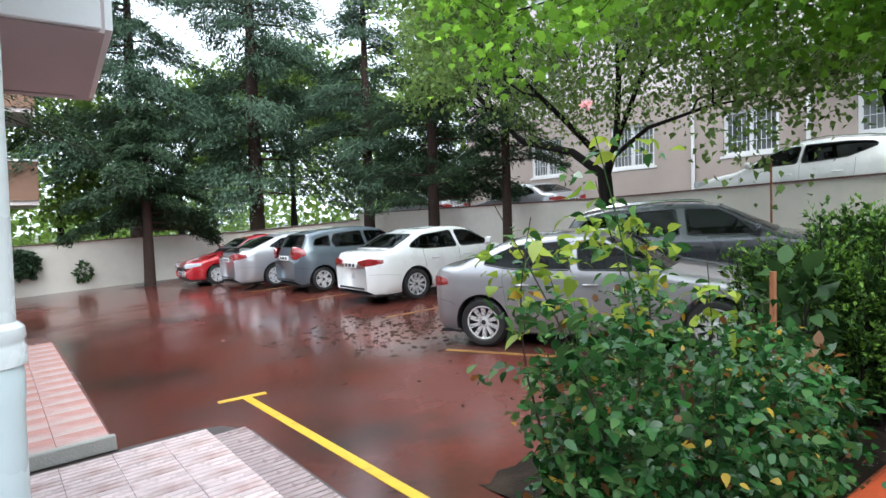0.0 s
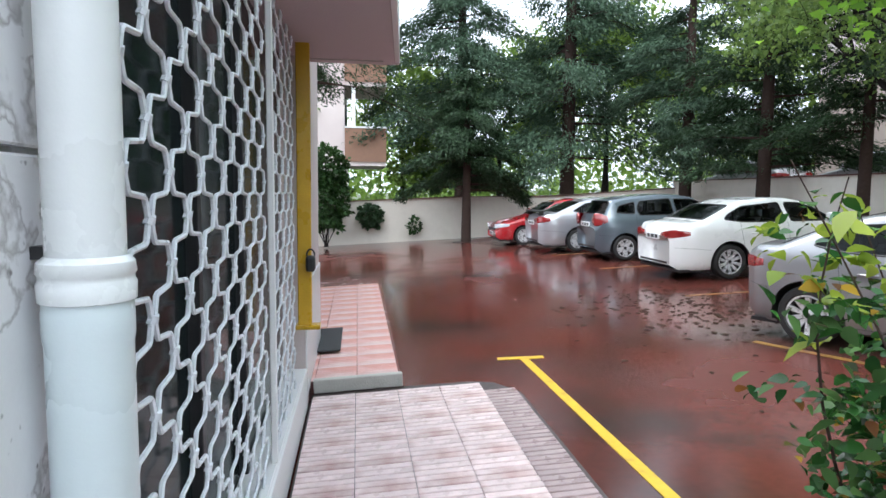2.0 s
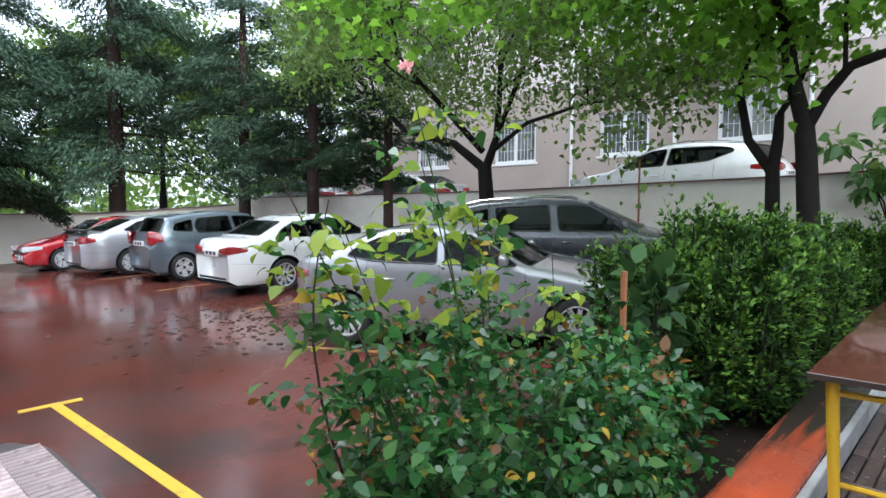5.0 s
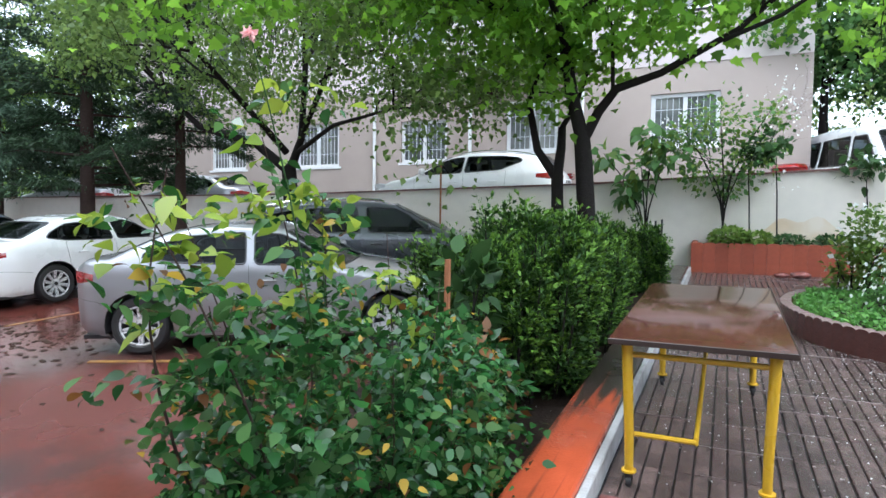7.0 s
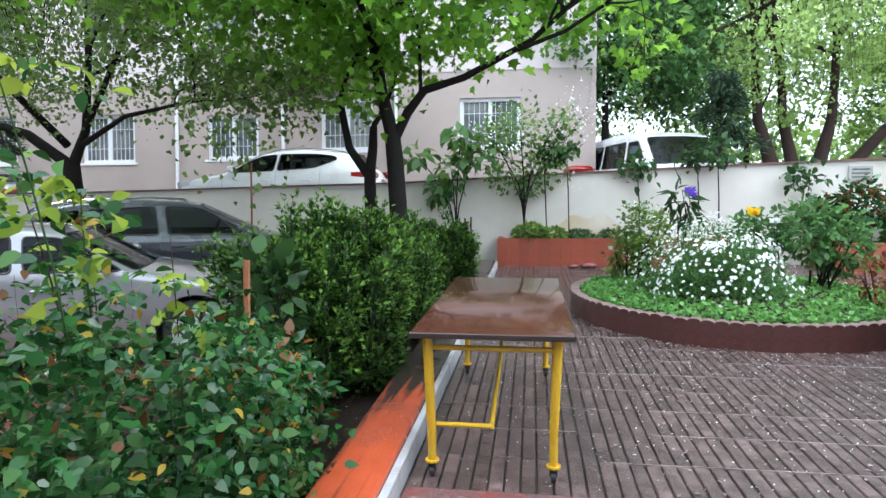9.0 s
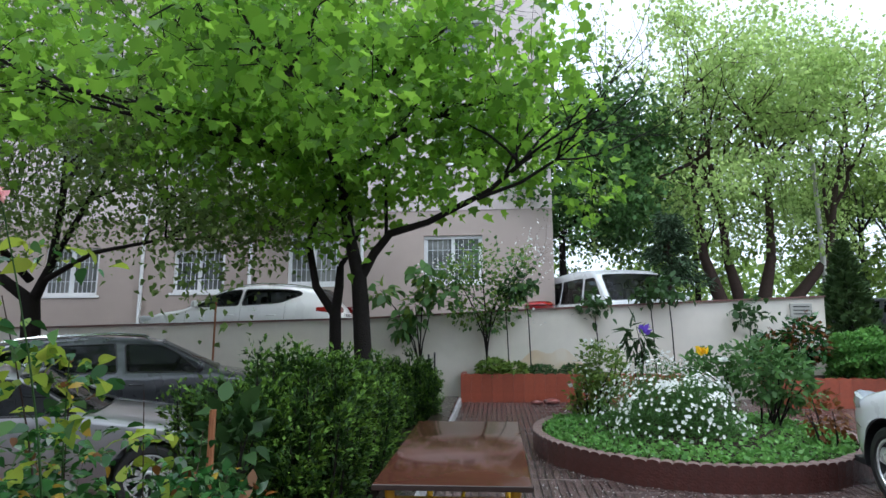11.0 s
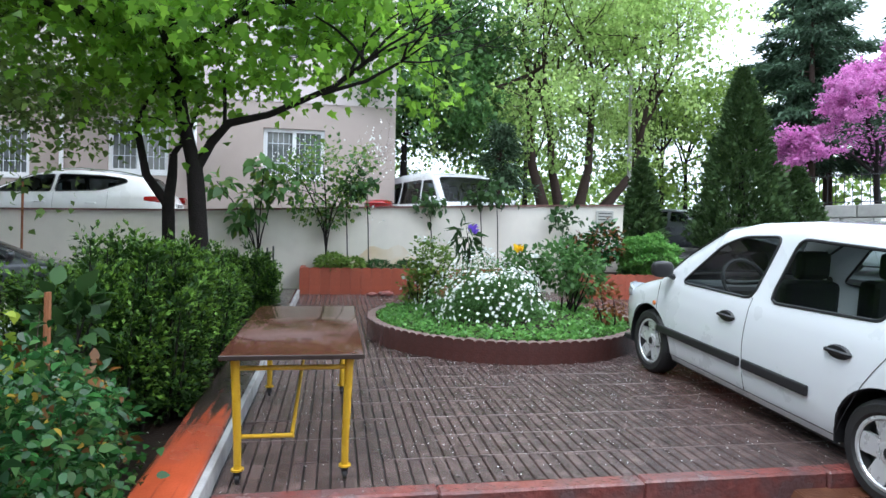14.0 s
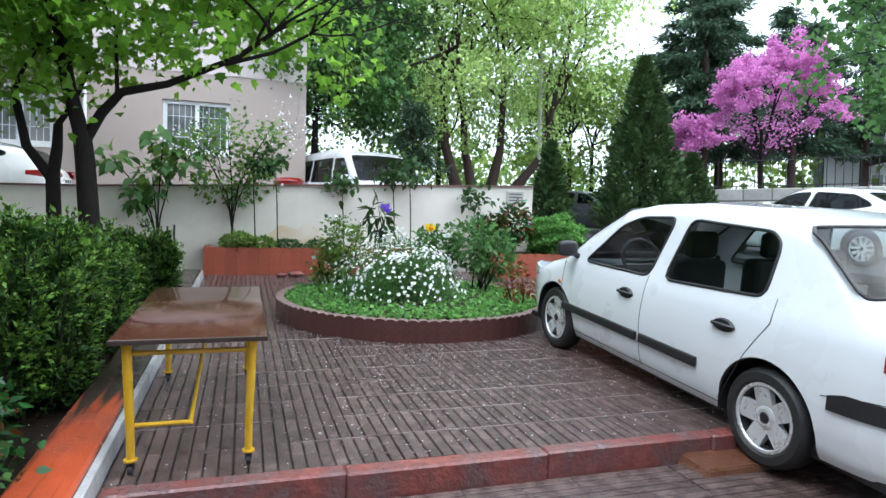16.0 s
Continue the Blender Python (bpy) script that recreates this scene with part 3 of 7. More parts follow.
# ---- cars ----
def spoked_wheel(r, width, spokes, style):
    """Meshes of a tyre, a rim and its spokes; the axle lies along y, the outer side at +y."""
    h = width / 2
    rr = r * 0.68
    tyre = mesh_of("tyre", lathe(bmesh.new(), [(rr, -h * 0.8), (rr + 0.02, -h), (r - 0.03, -h), (r - 0.008, -h * 0.78), (r, -h * 0.4), (r, h * 0.4), (r - 0.008, h * 0.78), (r - 0.03, h), (rr + 0.02, h), (rr, h * 0.8)], 32, "y"), M_TYRE, True)
    rim = lathe(bmesh.new(), [(rr, -h * 0.8), (rr, h * 0.8), (rr - 0.006, h * 0.86), (rr - 0.02, h * 0.8), (rr - 0.03, h * 0.2), (0.055, h * 0.1), (0.001, h * 0.1)], 32, "y")
    rim = mesh_of("rim", rim, M_BLACK, True)
    bm = bmesh.new()
    for k in range(spokes):
        a0 = 2 * math.pi * k / spokes
        pair = (-0.06, 0.06) if style == "spoke" else (0,)
        for off in pair:
            m = pose(0, 0, 0, 0, -math.degrees(a0 + off * 1.4), 0)
            w0, w1 = (0.016, 0.011) if style == "spoke" else (0.05, 0.032)
            q = [bm.verts.new(m @ Vector(p)) for p in ((0.03, h * 0.62, -w0), (0.03, h * 0.62, w0), (rr - 0.012, h * 0.8, w1 if style == "spoke" else w0 * 1.15), (rr - 0.012, h * 0.8, -(w1 if style == "spoke" else w0 * 1.15)))]
            g = [bm.verts.new(v.co - Vector((0, 0.035, 0))) for v in q]
            bm.faces.new(q[::-1])
            for i in range(4):
                bm.faces.new((q[i], q[(i + 1) % 4], g[(i + 1) % 4], g[i]))
    lathe(bm, [(rr - 0.02, h * 0.78), (rr - 0.012, h * 0.9), (rr + 0.004, h * 0.88), (rr + 0.004, h * 0.7)], 32, "y")
    lathe(bm, [(0.07, h * 0.45), (0.068, h * 0.68), (0.05, h * 0.74), (0.001, h * 0.75)], 16, "y")
    bmesh.ops.recalc_face_normals(bm, faces=bm.faces)
    sp = mesh_of("spokes", bm, M_ALLOY)
    cap = mesh_of("hub_cap", lathe(bmesh.new(), [(0.034, h * 0.74), (0.03, h * 0.79), (0.001, h * 0.8)], 12, "y"), M_BLACK, True)
    return tyre, rim, sp, cap


def rounded(corners, r):
    """A closed outline with its corners rounded."""
    out, n = [], len(corners)
    for i in range(n):
        p, a, b = (np.array(corners[k % n], float) for k in (i, i - 1, i + 1))
        la, lb = np.linalg.norm(a - p), np.linalg.norm(b - p)
        q = min(r, 0.45 * la, 0.45 * lb)
        s, e = p + (a - p) / la * q, p + (b - p) / lb * q
        for t in (0, 0.25, 0.5, 0.75, 1):
            out.append((1 - t) ** 2 * s + 2 * t * (1 - t) * p + t * t * e)
    return np.array(out)


def within(px, py, poly):
    inside = np.zeros(px.shape, bool)
    for (x0, y0), (x1, y1) in zip(poly, np.roll(poly, -1, 0)):
        if y0 != y1:
            inside ^= ((y0 > py) != (y1 > py)) & (px < (x1 - x0) * (py - y0) / (y1 - y0) + x0)
    return inside


def nearest_on(p, poly):
    a, b = poly, np.roll(poly, -1, 0)
    d = b - a
    t = np.clip(((p - a) * d).sum(1) / ((d * d).sum(1) + 1e-12), 0, 1)
    q = a + d * t[:, None]
    return q[np.argmin(((q - p) ** 2).sum(1))]


def smooth_profile(table, width=0.13):
    """A height along x from a few points, its corners eased."""
    xs, zs = zip(*sorted(table))
    g = np.arange(xs[0] - 0.3, xs[-1] + 0.3, 0.01)
    z = np.interp(g, xs, zs)
    k = np.hanning(int(width / 0.01) | 1)
    zz = np.convolve(np.pad(z, len(k) // 2, "edge"), k / k.sum(), "valid")
    return lambda x: np.interp(x, g, zz)


def car(label, m, spec, body_paint, group="", scale=1.0):
    """A car, its nose along +x: one curved shell from sill to roof, with arches, windows, wheels, lamps, mirrors and handles."""
    root = thing("car", m @ Matrix.Scale(scale, 4), label, spec.get("category", "car"), group)
    L, W, R, WB = spec["length"], spec["width"] / 2, spec["wheel"], spec["base"]
    f_ax = L / 2 - spec["front"]
    axles = (f_ax, f_ax - WB)
    low, belt, c = spec.get("low", 0.2), spec["belt"], spec["cabin"]
    H, tumble = c["h"], spec.get("tumble", 0.74)
    top_line = smooth_profile(spec["top"])
    flank = smooth_profile([(0.0, 0.88), (low, 0.9), (low + 0.05, 0.95), (0.38, 0.985), (0.55, 1.0), (belt - 0.22, 0.997), (belt - 0.07, 0.975), (belt, 0.945), (belt + 0.05, 0.925), (H - 0.12, tumble + 0.02), (H, tumble - 0.04)], 0.09)
    bow, crown = spec.get("bow", 0.13), 0.035

    def wide(x):
        e = np.minimum(L / 2 - x, x + L / 2)
        return W * (1 - 0.27 * np.maximum(0, 1 - e / 0.6) ** 2.2) * (1 - 0.05 * np.maximum(0, 1 - e / 0.14))

    def side_y(x, z):
        tail = np.clip((-x - 0.5) / 1.3, 0, 1) * np.clip((z - belt) / 0.4, 0, 1)
        return wide(x) * flank(z) * (1 - 0.09 * tail)

    def top_z(x, y):
        u = (y / W) ** 2
        return top_line(x + bow * u * np.clip(x / 0.6, -1, 1)) - crown * u

    # stations along the car, closer together where its outline is steep
    g = np.arange(-L / 2, L / 2 + 0.001, 0.005)
    arc = np.concatenate([[0], np.cumsum(np.hypot(np.diff(g), 0.8 * np.diff(top_line(g))))])
    xs = np.interp(np.linspace(0, arc[-1], int(arc[-1] / 0.034)), arc, g)
    rings, K1, K2, K3 = [], 26, 6, 13
    for x in xs:
        e = min(L / 2 - x, x + L / 2)
        nose = max(0, 1 - e / 0.14)
        zb = low + 0.1 * nose
        zc = float(top_line(x)) - crown
        for _ in range(4):
            yc = float(side_y(x, zc))
            zc = max(float(top_z(x, yc)) - 0.05 * nose, zb + 0.2)
        r = min(spec.get("edge", 0.075), 0.35 * (zc - zb), 0.4 * yc)
        zs = zb + (zc - r - zb) * np.linspace(0, 1, K1)
        pts = [(x, float(side_y(x, z)), z) for z in zs]
        a, b = np.array(pts[-1]), np.array((x, yc - 1.3 * r, max(float(top_z(x, yc - 1.3 * r)) - 0.05 * nose, zb + 0.2)))
        k = np.array((x, yc, zc))
        for t in np.linspace(0, 1, K2 + 1)[1:]:
            pts.append(tuple((1 - t) ** 2 * a + 2 * t * (1 - t) * k + t * t * b))
        for y in np.linspace(b[1], 0, K3 + 1)[1:]:
            pts.append((x, y, max(float(top_z(x, y)) - 0.05 * nose, zb + 0.2)))
        rings.append(pts)
    G = np.array(rings)
    I, J = G.shape[:2]
    full = np.concatenate([G, G[:, -2::-1] * np.array([1, -1, 1])], 1)
    JF = full.shape[1]
    mid = (full[:-1, :-1] + full[1:, :-1] + full[:-1, 1:] + full[1:, 1:]) / 4
    jj = np.arange(JF - 1)
    jh = np.minimum(jj, JF - 2 - jj)
    is_side, is_top = jh < K1 + 2, jh >= K1 + 2
    fields = []
    for ax in axles:
        ring = np.array([(ax + (R + 0.055) * math.cos(t), R + (R + 0.055) * math.sin(t)) for t in np.linspace(0, 2 * math.pi, 41)[:-1]])
        for s in (1, -1):
            fields.append(("", s, ring))
    for w in spec["windows"]:
        for s in (1, -1):
            fields.append(("side_window", s, rounded(w, spec.get("round", 0.05))))
    for name, x0, x1, w0, w1 in (("windscreen", c["cowl"] - 0.03, c["roof0"], 0.86, 0.72), ("rear_window", c["tail"] + 0.03, c["roof1"], c.get("tail_w", 0.76), c.get("roof_w", 0.66))):
        sg = np.sign(x0)
        ys = np.linspace(-1, 1, 9)
        line0 = [(x0 - sg * bow * (w0 * y) ** 2, w0 * y * W) for y in ys]
        line1 = [(x1 - sg * bow * (w1 * y) ** 2, w1 * y * W) for y in ys[::-1]]
        fields.append((name, 0, rounded(line0 + line1, 0.06)))
    owner = np.full(mid.shape[:2], -1)
    for n, (name, s, poly) in enumerate(fields):
        if s:
            ok = within(mid[..., 0], mid[..., 2], poly) & (is_side & ((jj < J - 1) == (s > 0)))[None]
        else:
            ok = within(mid[..., 0], mid[..., 1], poly) & is_top[None] & (np.sign(mid[..., 0]) == np.sign(poly[:, 0].mean()))
        owner[ok] = n
        verts_in = {(i + di, j + dj) for i, j in np.argwhere(ok) for di in (0, 1) for dj in (0, 1)}
        for i, j in verts_in:
            if all(0 <= i + di < I - 1 and 0 <= j + dj < JF - 1 and ok[i + di, j + dj] for di in (-1, 0) for dj in (-1, 0)):
                continue
            x, y, z = full[i, j]
            if s:
                q = nearest_on(np.array((x, z)), poly)
                if j in (0, JF - 1) or math.hypot(q[0] - x, q[1] - z) > 0.07:
                    continue
                full[i, j] = (q[0], s * min(float(side_y(q[0], q[1])), abs(y) + 0.03), q[1])
            else:
                q = nearest_on(np.array((x, y)), poly)
                if math.hypot(q[0] - x, q[1] - y) > 0.07 or float(top_z(q[0], q[1])) > z + 0.08:
                    continue
                full[i, j] = (q[0], q[1], float(top_z(q[0], q[1])))

    def sheet_of(name, cells, extra=()):
        index, vs, fs = {}, [], []
        for i, j in cells:
            q = []
            for key in ((i, j), (i, j + 1), (i + 1, j + 1), (i + 1, j)):
                if key not in index:
                    index[key] = len(vs)
                    vs.append(tuple(full[key]))
                q.append(index[key])
            fs.append(tuple(q))
        for i in extra:
            fs.append(tuple(index[i, j] for j in (range(JF) if i == 0 else range(JF - 1, -1, -1)) if (i, j) in index))
        return vs, fs, index

    vs, fs, _ = sheet_of("body", [tuple(q) for q in np.argwhere(owner < 0)], (0, I - 1))
    part("body", mesh_from("body", vs, fs, body_paint, True), None, root)
    clear = spec.get("clear")
    for n, (name, s, poly) in enumerate(fields):
        cells = [tuple(q) for q in np.argwhere(owner == n)]
        if not name or not cells:
            continue
        vs, fs, index = sheet_of(name, cells)
        pane = part(name, mesh_from(name, vs, fs, M_GLASS if clear else M_GLASS_DARK, True), None, root, "clear car glass" if clear else "dark car glass")
        pane.visible_shadow = False
        edge = {}
        for f in fs:
            for a, b in zip(f, f[1:] + f[:1]):
                if (b, a) in edge:
                    del edge[b, a]
                else:
                    edge[a, b] = 1
        nxt = dict(edge.keys())
        k = next(iter(nxt))
        loop = [k]
        while nxt.get(loop[-1]) not in (None, k) and len(loop) < 900:
            loop.append(nxt[loop[-1]])
        pts = [Vector(vs[k])]
        for k in loop[1:]:
            if (Vector(vs[k]) - pts[-1]).length > 0.008:
                pts.append(Vector(vs[k]))
        part("seal", tubem(pts + pts[:2], spec.get("seal", 0.011), 6), M_BLACK, pane, "", True)
    # arch liners and floor, dark
    bm = bmesh.new()
    for ax in axles:
        for s in (-1, 1):
            lathe(bm, [(R + 0.052, -0.26), (R + 0.052, 0.0), (R + 0.056, 0.004)], 28, "y", m=Matrix.Translation((ax, s * W * 0.965, R)) @ pose(0, 0, 0, 0, 0, 0 if s > 0 else 180))
    bmesh.ops.delete(bm, geom=[v for v in bm.verts if v.co.z < low * 0.9], context="VERTS")
    box(bm, -L / 2 + 0.12, L / 2 - 0.12, -W * 0.86, W * 0.86, low - 0.03, low + 0.015)
    part("underbody", bm, M_BLACK, root, "black arch liners and floor")
    # seats, dashboard and steering wheel
    for sx in (c["b"] + 0.12, c["c"] + 0.2):
        for s in (-1, 1):
            bm = bmesh.new()
            box(bm, sx - 0.12, sx + 0.42, s * 0.36 - 0.24, s * 0.36 + 0.24, 0.3, 0.52, 0.05, seg=2)
            box(bm, sx - 0.22, sx - 0.06, s * 0.36 - 0.23, s * 0.36 + 0.23, 0.45, H - 0.44, 0.05, seg=2)
            seat = part("seat", bm, M_SEAT, root, "dark cloth seat")
            part("headrest", boxm(sx - 0.22, sx - 0.12, s * 0.36 - 0.13, s * 0.36 + 0.13, H - 0.43, H - 0.23, 0.04, seg=2), M_SEAT, seat)
    part("parcel_shelf", boxm(c["tail"] + 0.1, c["c"] - 0.05, -W * 0.74, W * 0.74, belt - 0.06, belt - 0.02, 0.01), M_SEAT, root, "dark parcel shelf")
    part("dashboard", boxm(c["cowl"] - 0.55, c["cowl"] - 0.2, -W * 0.8, W * 0.8, belt - 0.28, belt - 0.03, 0.05, seg=2), M_SEAT, root, "dark dashboard")
    bm = bmesh.new()
    wheel_m = Matrix.Translation((c["cowl"] - 0.68, 0.36, belt + 0.02)) @ pose(0, 0, 0, 0, -62, 0)
    tube(bm, [wheel_m @ Vector((0.19 * math.cos(a), 0.19 * math.sin(a), 0)) for a in np.linspace(0, 2 * math.pi, 21)], 0.016, 6)
    tube(bm, [wheel_m @ Vector((0, -0.18, 0)), wheel_m @ Vector((0, 0, -0.03)), wheel_m @ Vector((0, 0.18, 0))], 0.022, 6)
    part("steering_wheel", bm, M_BLACK, root)
    # wheels
    tyre, rim, sp, cap = spec["wheel_set"]
    for ax in axles:
        for s in (1, -1):
            w = new("wheel")
            w.parent = root
            w.matrix_basis = pose(ax, s * (W - spec["tyre"] / 2 - 0.02), R, 0, 23 * (ax + s), 0 if s > 0 else 180)
            part("tyre", tyre, None, w)
            part("rim", rim, None, w)
            part("spokes", sp, None, w)
            part("hub_cap", cap, None, w)
    # lamps, plates, handles, mirrors, trim
    zf, zr = spec.get("lamp_z", 0.66), spec.get("tail_z", 0.85)
    lw, lh = spec.get("tail_size", (0.36, 0.14))

    def lamp(end, s, z0, z1, back, inward, slant):
        """A lens wrapped round a corner of the body."""
        plan = [(end * (L / 2 - back * t), None) for t in (1, 0.75, 0.5, 0.3, 0.15, 0.05)]
        plan += [(end * (L / 2 + 0.006), float(wide(end * L / 2)) - inward * t) for t in (0.02, 0.35, 0.7, 1.0)]
        bm, rows_ = bmesh.new(), []
        for i, (x, y) in enumerate(plan):
            t = i / (len(plan) - 1)
            taper = min(1, 0.55 + 1.6 * t, 0.45 + 2.2 * (1 - t))
            m0, hh = (z0 + z1) / 2 + slant * (0.5 - t), (z1 - z0) / 2 * taper
            row = []
            for k, o in ((-1, 0.03), (-0.85, 0.002), (0, -0.006), (0.85, 0.002), (1, 0.03)):
                z = m0 + k * hh
                row.append(bm.verts.new((x, s * (float(side_y(x, z)) + 0.004 - o), z) if y is None else (x - end * o, s * y, z)))
            rows_.append(row)
        for a_, b_ in zip(rows_, rows_[1:]):
            for k in range(4):
                bm.faces.new((a_[k], b_[k], b_[k + 1], a_[k + 1]))
        bmesh.ops.recalc_face_normals(bm, faces=bm.faces)
        return bm

    def seam(pts, s, name="door_gap", r=0.0027):
        fine = []
        for (xa, za), (xb, zb_) in zip(pts, pts[1:]):
            for t in np.linspace(0, 1, 7)[: None if (xb, zb_) == pts[-1] else -1]:
                x, z = xa + (xb - xa) * t, za + (zb_ - za) * t
                fine.append((x, s * (float(side_y(x, z)) + 0.0005), z))
        part(name, tubem(fine, r, 4), M_BLACK, root)

    black = spec.get("black_trim")
    for s in (1, -1):
        part("headlight", lamp(1, s, zf - 0.075, zf + 0.075, 0.42, 0.22, 0.05), M_LAMP_CLEAR, root, "clear headlight lens", True)
        part("tail_light", lamp(-1, s, zr - lh / 2, zr + lh / 2, spec.get("wrap", 0.3), lw * 0.75, 0.02), M_LAMP_RED, root, "red tail light lens", True)
        mx = spec.get("mirror", c["cowl"] - 0.4)
        my, mz = float(side_y(mx, belt)), belt + 0.07
        bm = bmesh.new()
        bmesh.ops.create_icosphere(bm, subdivisions=3, radius=1)
        for v in bm.verts:
            v.co = Vector([math.copysign(abs(q) ** 0.65, q) for q in v.co])
            v.co = Vector((mx + v.co.x * 0.07 * (1 if v.co.x > 0 else 0.45), s * (my + 0.11 + v.co.y * 0.095), mz + v.co.z * 0.07))
        tube(bm, [(mx, s * (my - 0.02), belt - 0.01), (mx, s * (my + 0.06), belt + 0.03)], 0.024, 6)
        part("wing_mirror", bm, M_BLACK if black else body_paint, root, "", True)
        for hx in (c["b"] + 0.2, c.get("handle", c["c"] + 0.24)):
            bm = bmesh.new()
            hz = belt - 0.17
            hy = float(side_y(hx, hz))
            if black:
                lathe(bm, [(0.001, 0.012), (0.05, 0.012), (0.058, 0.002), (0.06, -0.01)], 16, "y", m=Matrix.Translation((hx, s * hy, hz)) @ pose(0, 0, 0, 0, 0, 0 if s > 0 else 180) @ Matrix.Diagonal((1.5, 1, 0.72, 1)))
            tube(bm, [(hx - 0.09, s * hy, hz), (hx - 0.07, s * (hy + 0.025), hz + 0.004), (hx + 0.07, s * (hy + 0.025), hz + 0.004), (hx + 0.09, s * hy, hz)], 0.013, 6)
            part("door_handle", bm, M_BLACK if black else body_paint, root, "", True)
        rear = axles[1] + R + 0.06
        seam([(c["cowl"] - 0.16, belt - 0.06), (c["cowl"] - 0.15, 0.6), (c["cowl"] - 0.22, low + 0.06)], s)
        seam([(c["b"] - 0.02, belt), (c["b"], 0.6), (c["b"] - 0.01, low + 0.06)], s)
        seam([(c["c"] - 0.03, belt + 0.06), (c["c"] - 0.04, belt - 0.08), (max(rear - 0.19, c["c"]), 0.62), (max(rear, c["c"]), low + 0.06)], s)
        seam([(c["cowl"] - 0.2, low + 0.055), (max(rear, c["c"]), low + 0.055)], s)
        seam([(axles[1] - R - 0.07, 0.56), (-L / 2 + 0.35, 0.6), (-L / 2 + 0.06, 0.62)], s, "bumper_gap")
        seam([(axles[0] + R + 0.07, 0.5), (L / 2 - 0.15, 0.52)], s, "bumper_gap")
        if spec.get("rub"):
            for x0, x1 in ((c["b"] + 0.015, c["cowl"] - 0.19), (c["c"] + 0.48, c["b"] - 0.02)):
                bm = bmesh.new()
                box(bm, x0, x1, min(s * (W - 0.01), s * (W + 0.018)), max(s * (W - 0.01), s * (W + 0.018)), 0.42, 0.49, 0.012, seg=2)
                part("side_strip", bm, M_BLACK, root, "black rubbing strip")
            bm = bmesh.new()
            lathe(bm, [(0.001, 0.012), (0.016, 0.01), (0.021, 0.0)], 12, "y", m=Matrix.Translation((1.22, s * float(side_y(1.22, 0.66)), 0.66)) @ pose(0, 0, 0, 0, 0, 0 if s > 0 else 180) @ Matrix.Diagonal((1.2, 1, 1, 1)))
            part("indicator", bm, M_AMBER, root, "amber side indicator")
            bm = bmesh.new()
            for t0, t1 in zip((0.52, 0.44, 0.34, 0.24, 0.14, 0.07), (0.44, 0.34, 0.24, 0.14, 0.07, 0.02)):
                q = [(x, s * (float(wide(x)) + 0.008), z) for x, z in ((-L / 2 + t0, 0.5), (-L / 2 + t1, 0.5), (-L / 2 + t1, 0.6), (-L / 2 + t0, 0.6 if t0 < 0.5 else 0.575))]
                bm.faces.new([bm.verts.new(p) for p in q])
            bmesh.ops.remove_doubles(bm, verts=bm.verts, dist=0.001)
            bmesh.ops.solidify(bm, geom=bm.faces, thickness=0.01)
            part("bumper_strip", bm, M_BLACK, root, "black bumper strip")
    pz = spec.get("plate_z", 0.78)
    for sgn, z in ((-1, pz), (1, 0.42)):
        xa = sgn * (L / 2 - 0.02)
        pl = part("number_plate", boxm(min(xa, xa + sgn * 0.028), max(xa, xa + sgn * 0.028), -0.26, 0.26, z - 0.057, z + 0.057, 0.006), M_PLATE, root, "white plate with plain dark bars")
        bm = bmesh.new()
        xb = xa + sgn * 0.03
        for y0, y1 in ((-0.2, -0.1), (-0.06, 0.06), (0.1, 0.2)):
            box(bm, min(xb, xb - sgn * 0.004), max(xb, xb - sgn * 0.004), y0, y1, z - 0.032, z + 0.032)
        part("plate_bars", bm, M_BLACK, pl)
    bm = bmesh.new()
    box(bm, L / 2 - 0.1, L / 2 + 0.004, -W * 0.5, W * 0.5, 0.5, 0.6, 0.02)
    box(bm, L / 2 - 0.1, L / 2 + 0.0, -W * 0.55, W * 0.55, 0.3, 0.38, 0.02)
    part("grille", bm, M_BLACK, root, "black front grille")
    part("rear_valance", boxm(-L / 2 - 0.002, -L / 2 + 0.1, -W * 0.6, W * 0.6, low + 0.1, low + 0.17, 0.015), M_BLACK, root, "black lower bumper")
    if spec.get("spoiler"):
        tz = float(top_line(-L / 2 + 0.2))
        bm = bmesh.new()
        box(bm, -L / 2 + 0.02, -L / 2 + 0.24, -W * 0.72, W * 0.72, tz + 0.05, tz + 0.085, 0.014, seg=2)
        for s in (1, -1):
            box(bm, -L / 2 + 0.06, -L / 2 + 0.2, s * W * 0.62 - 0.03, s * W * 0.62 + 0.03, tz - 0.05, tz + 0.055, 0.008)
        part("spoiler", bm, M_BLACK, root, "black rear spoiler")
    if spec.get("rails"):
        for s in (1, -1):
            pts = []
            for x, up in ((c["roof0"] - 0.2, 0.0), (c["roof0"] - 0.32, 0.04), (c["roof0"] - 0.8, 0.045), (c["roof1"] + 0.5, 0.045), (c["roof1"] + 0.2, 0.035), (c["roof1"] + 0.1, 0.0)):
                y = W * (tumble - 0.1)
                pts.append((x, s * y, float(top_z(x, y)) + up - 0.012))
            part("roof_rail", tubem(pts, 0.014, 6), M_CHROME, root, "silver roof rail", True)
    return root


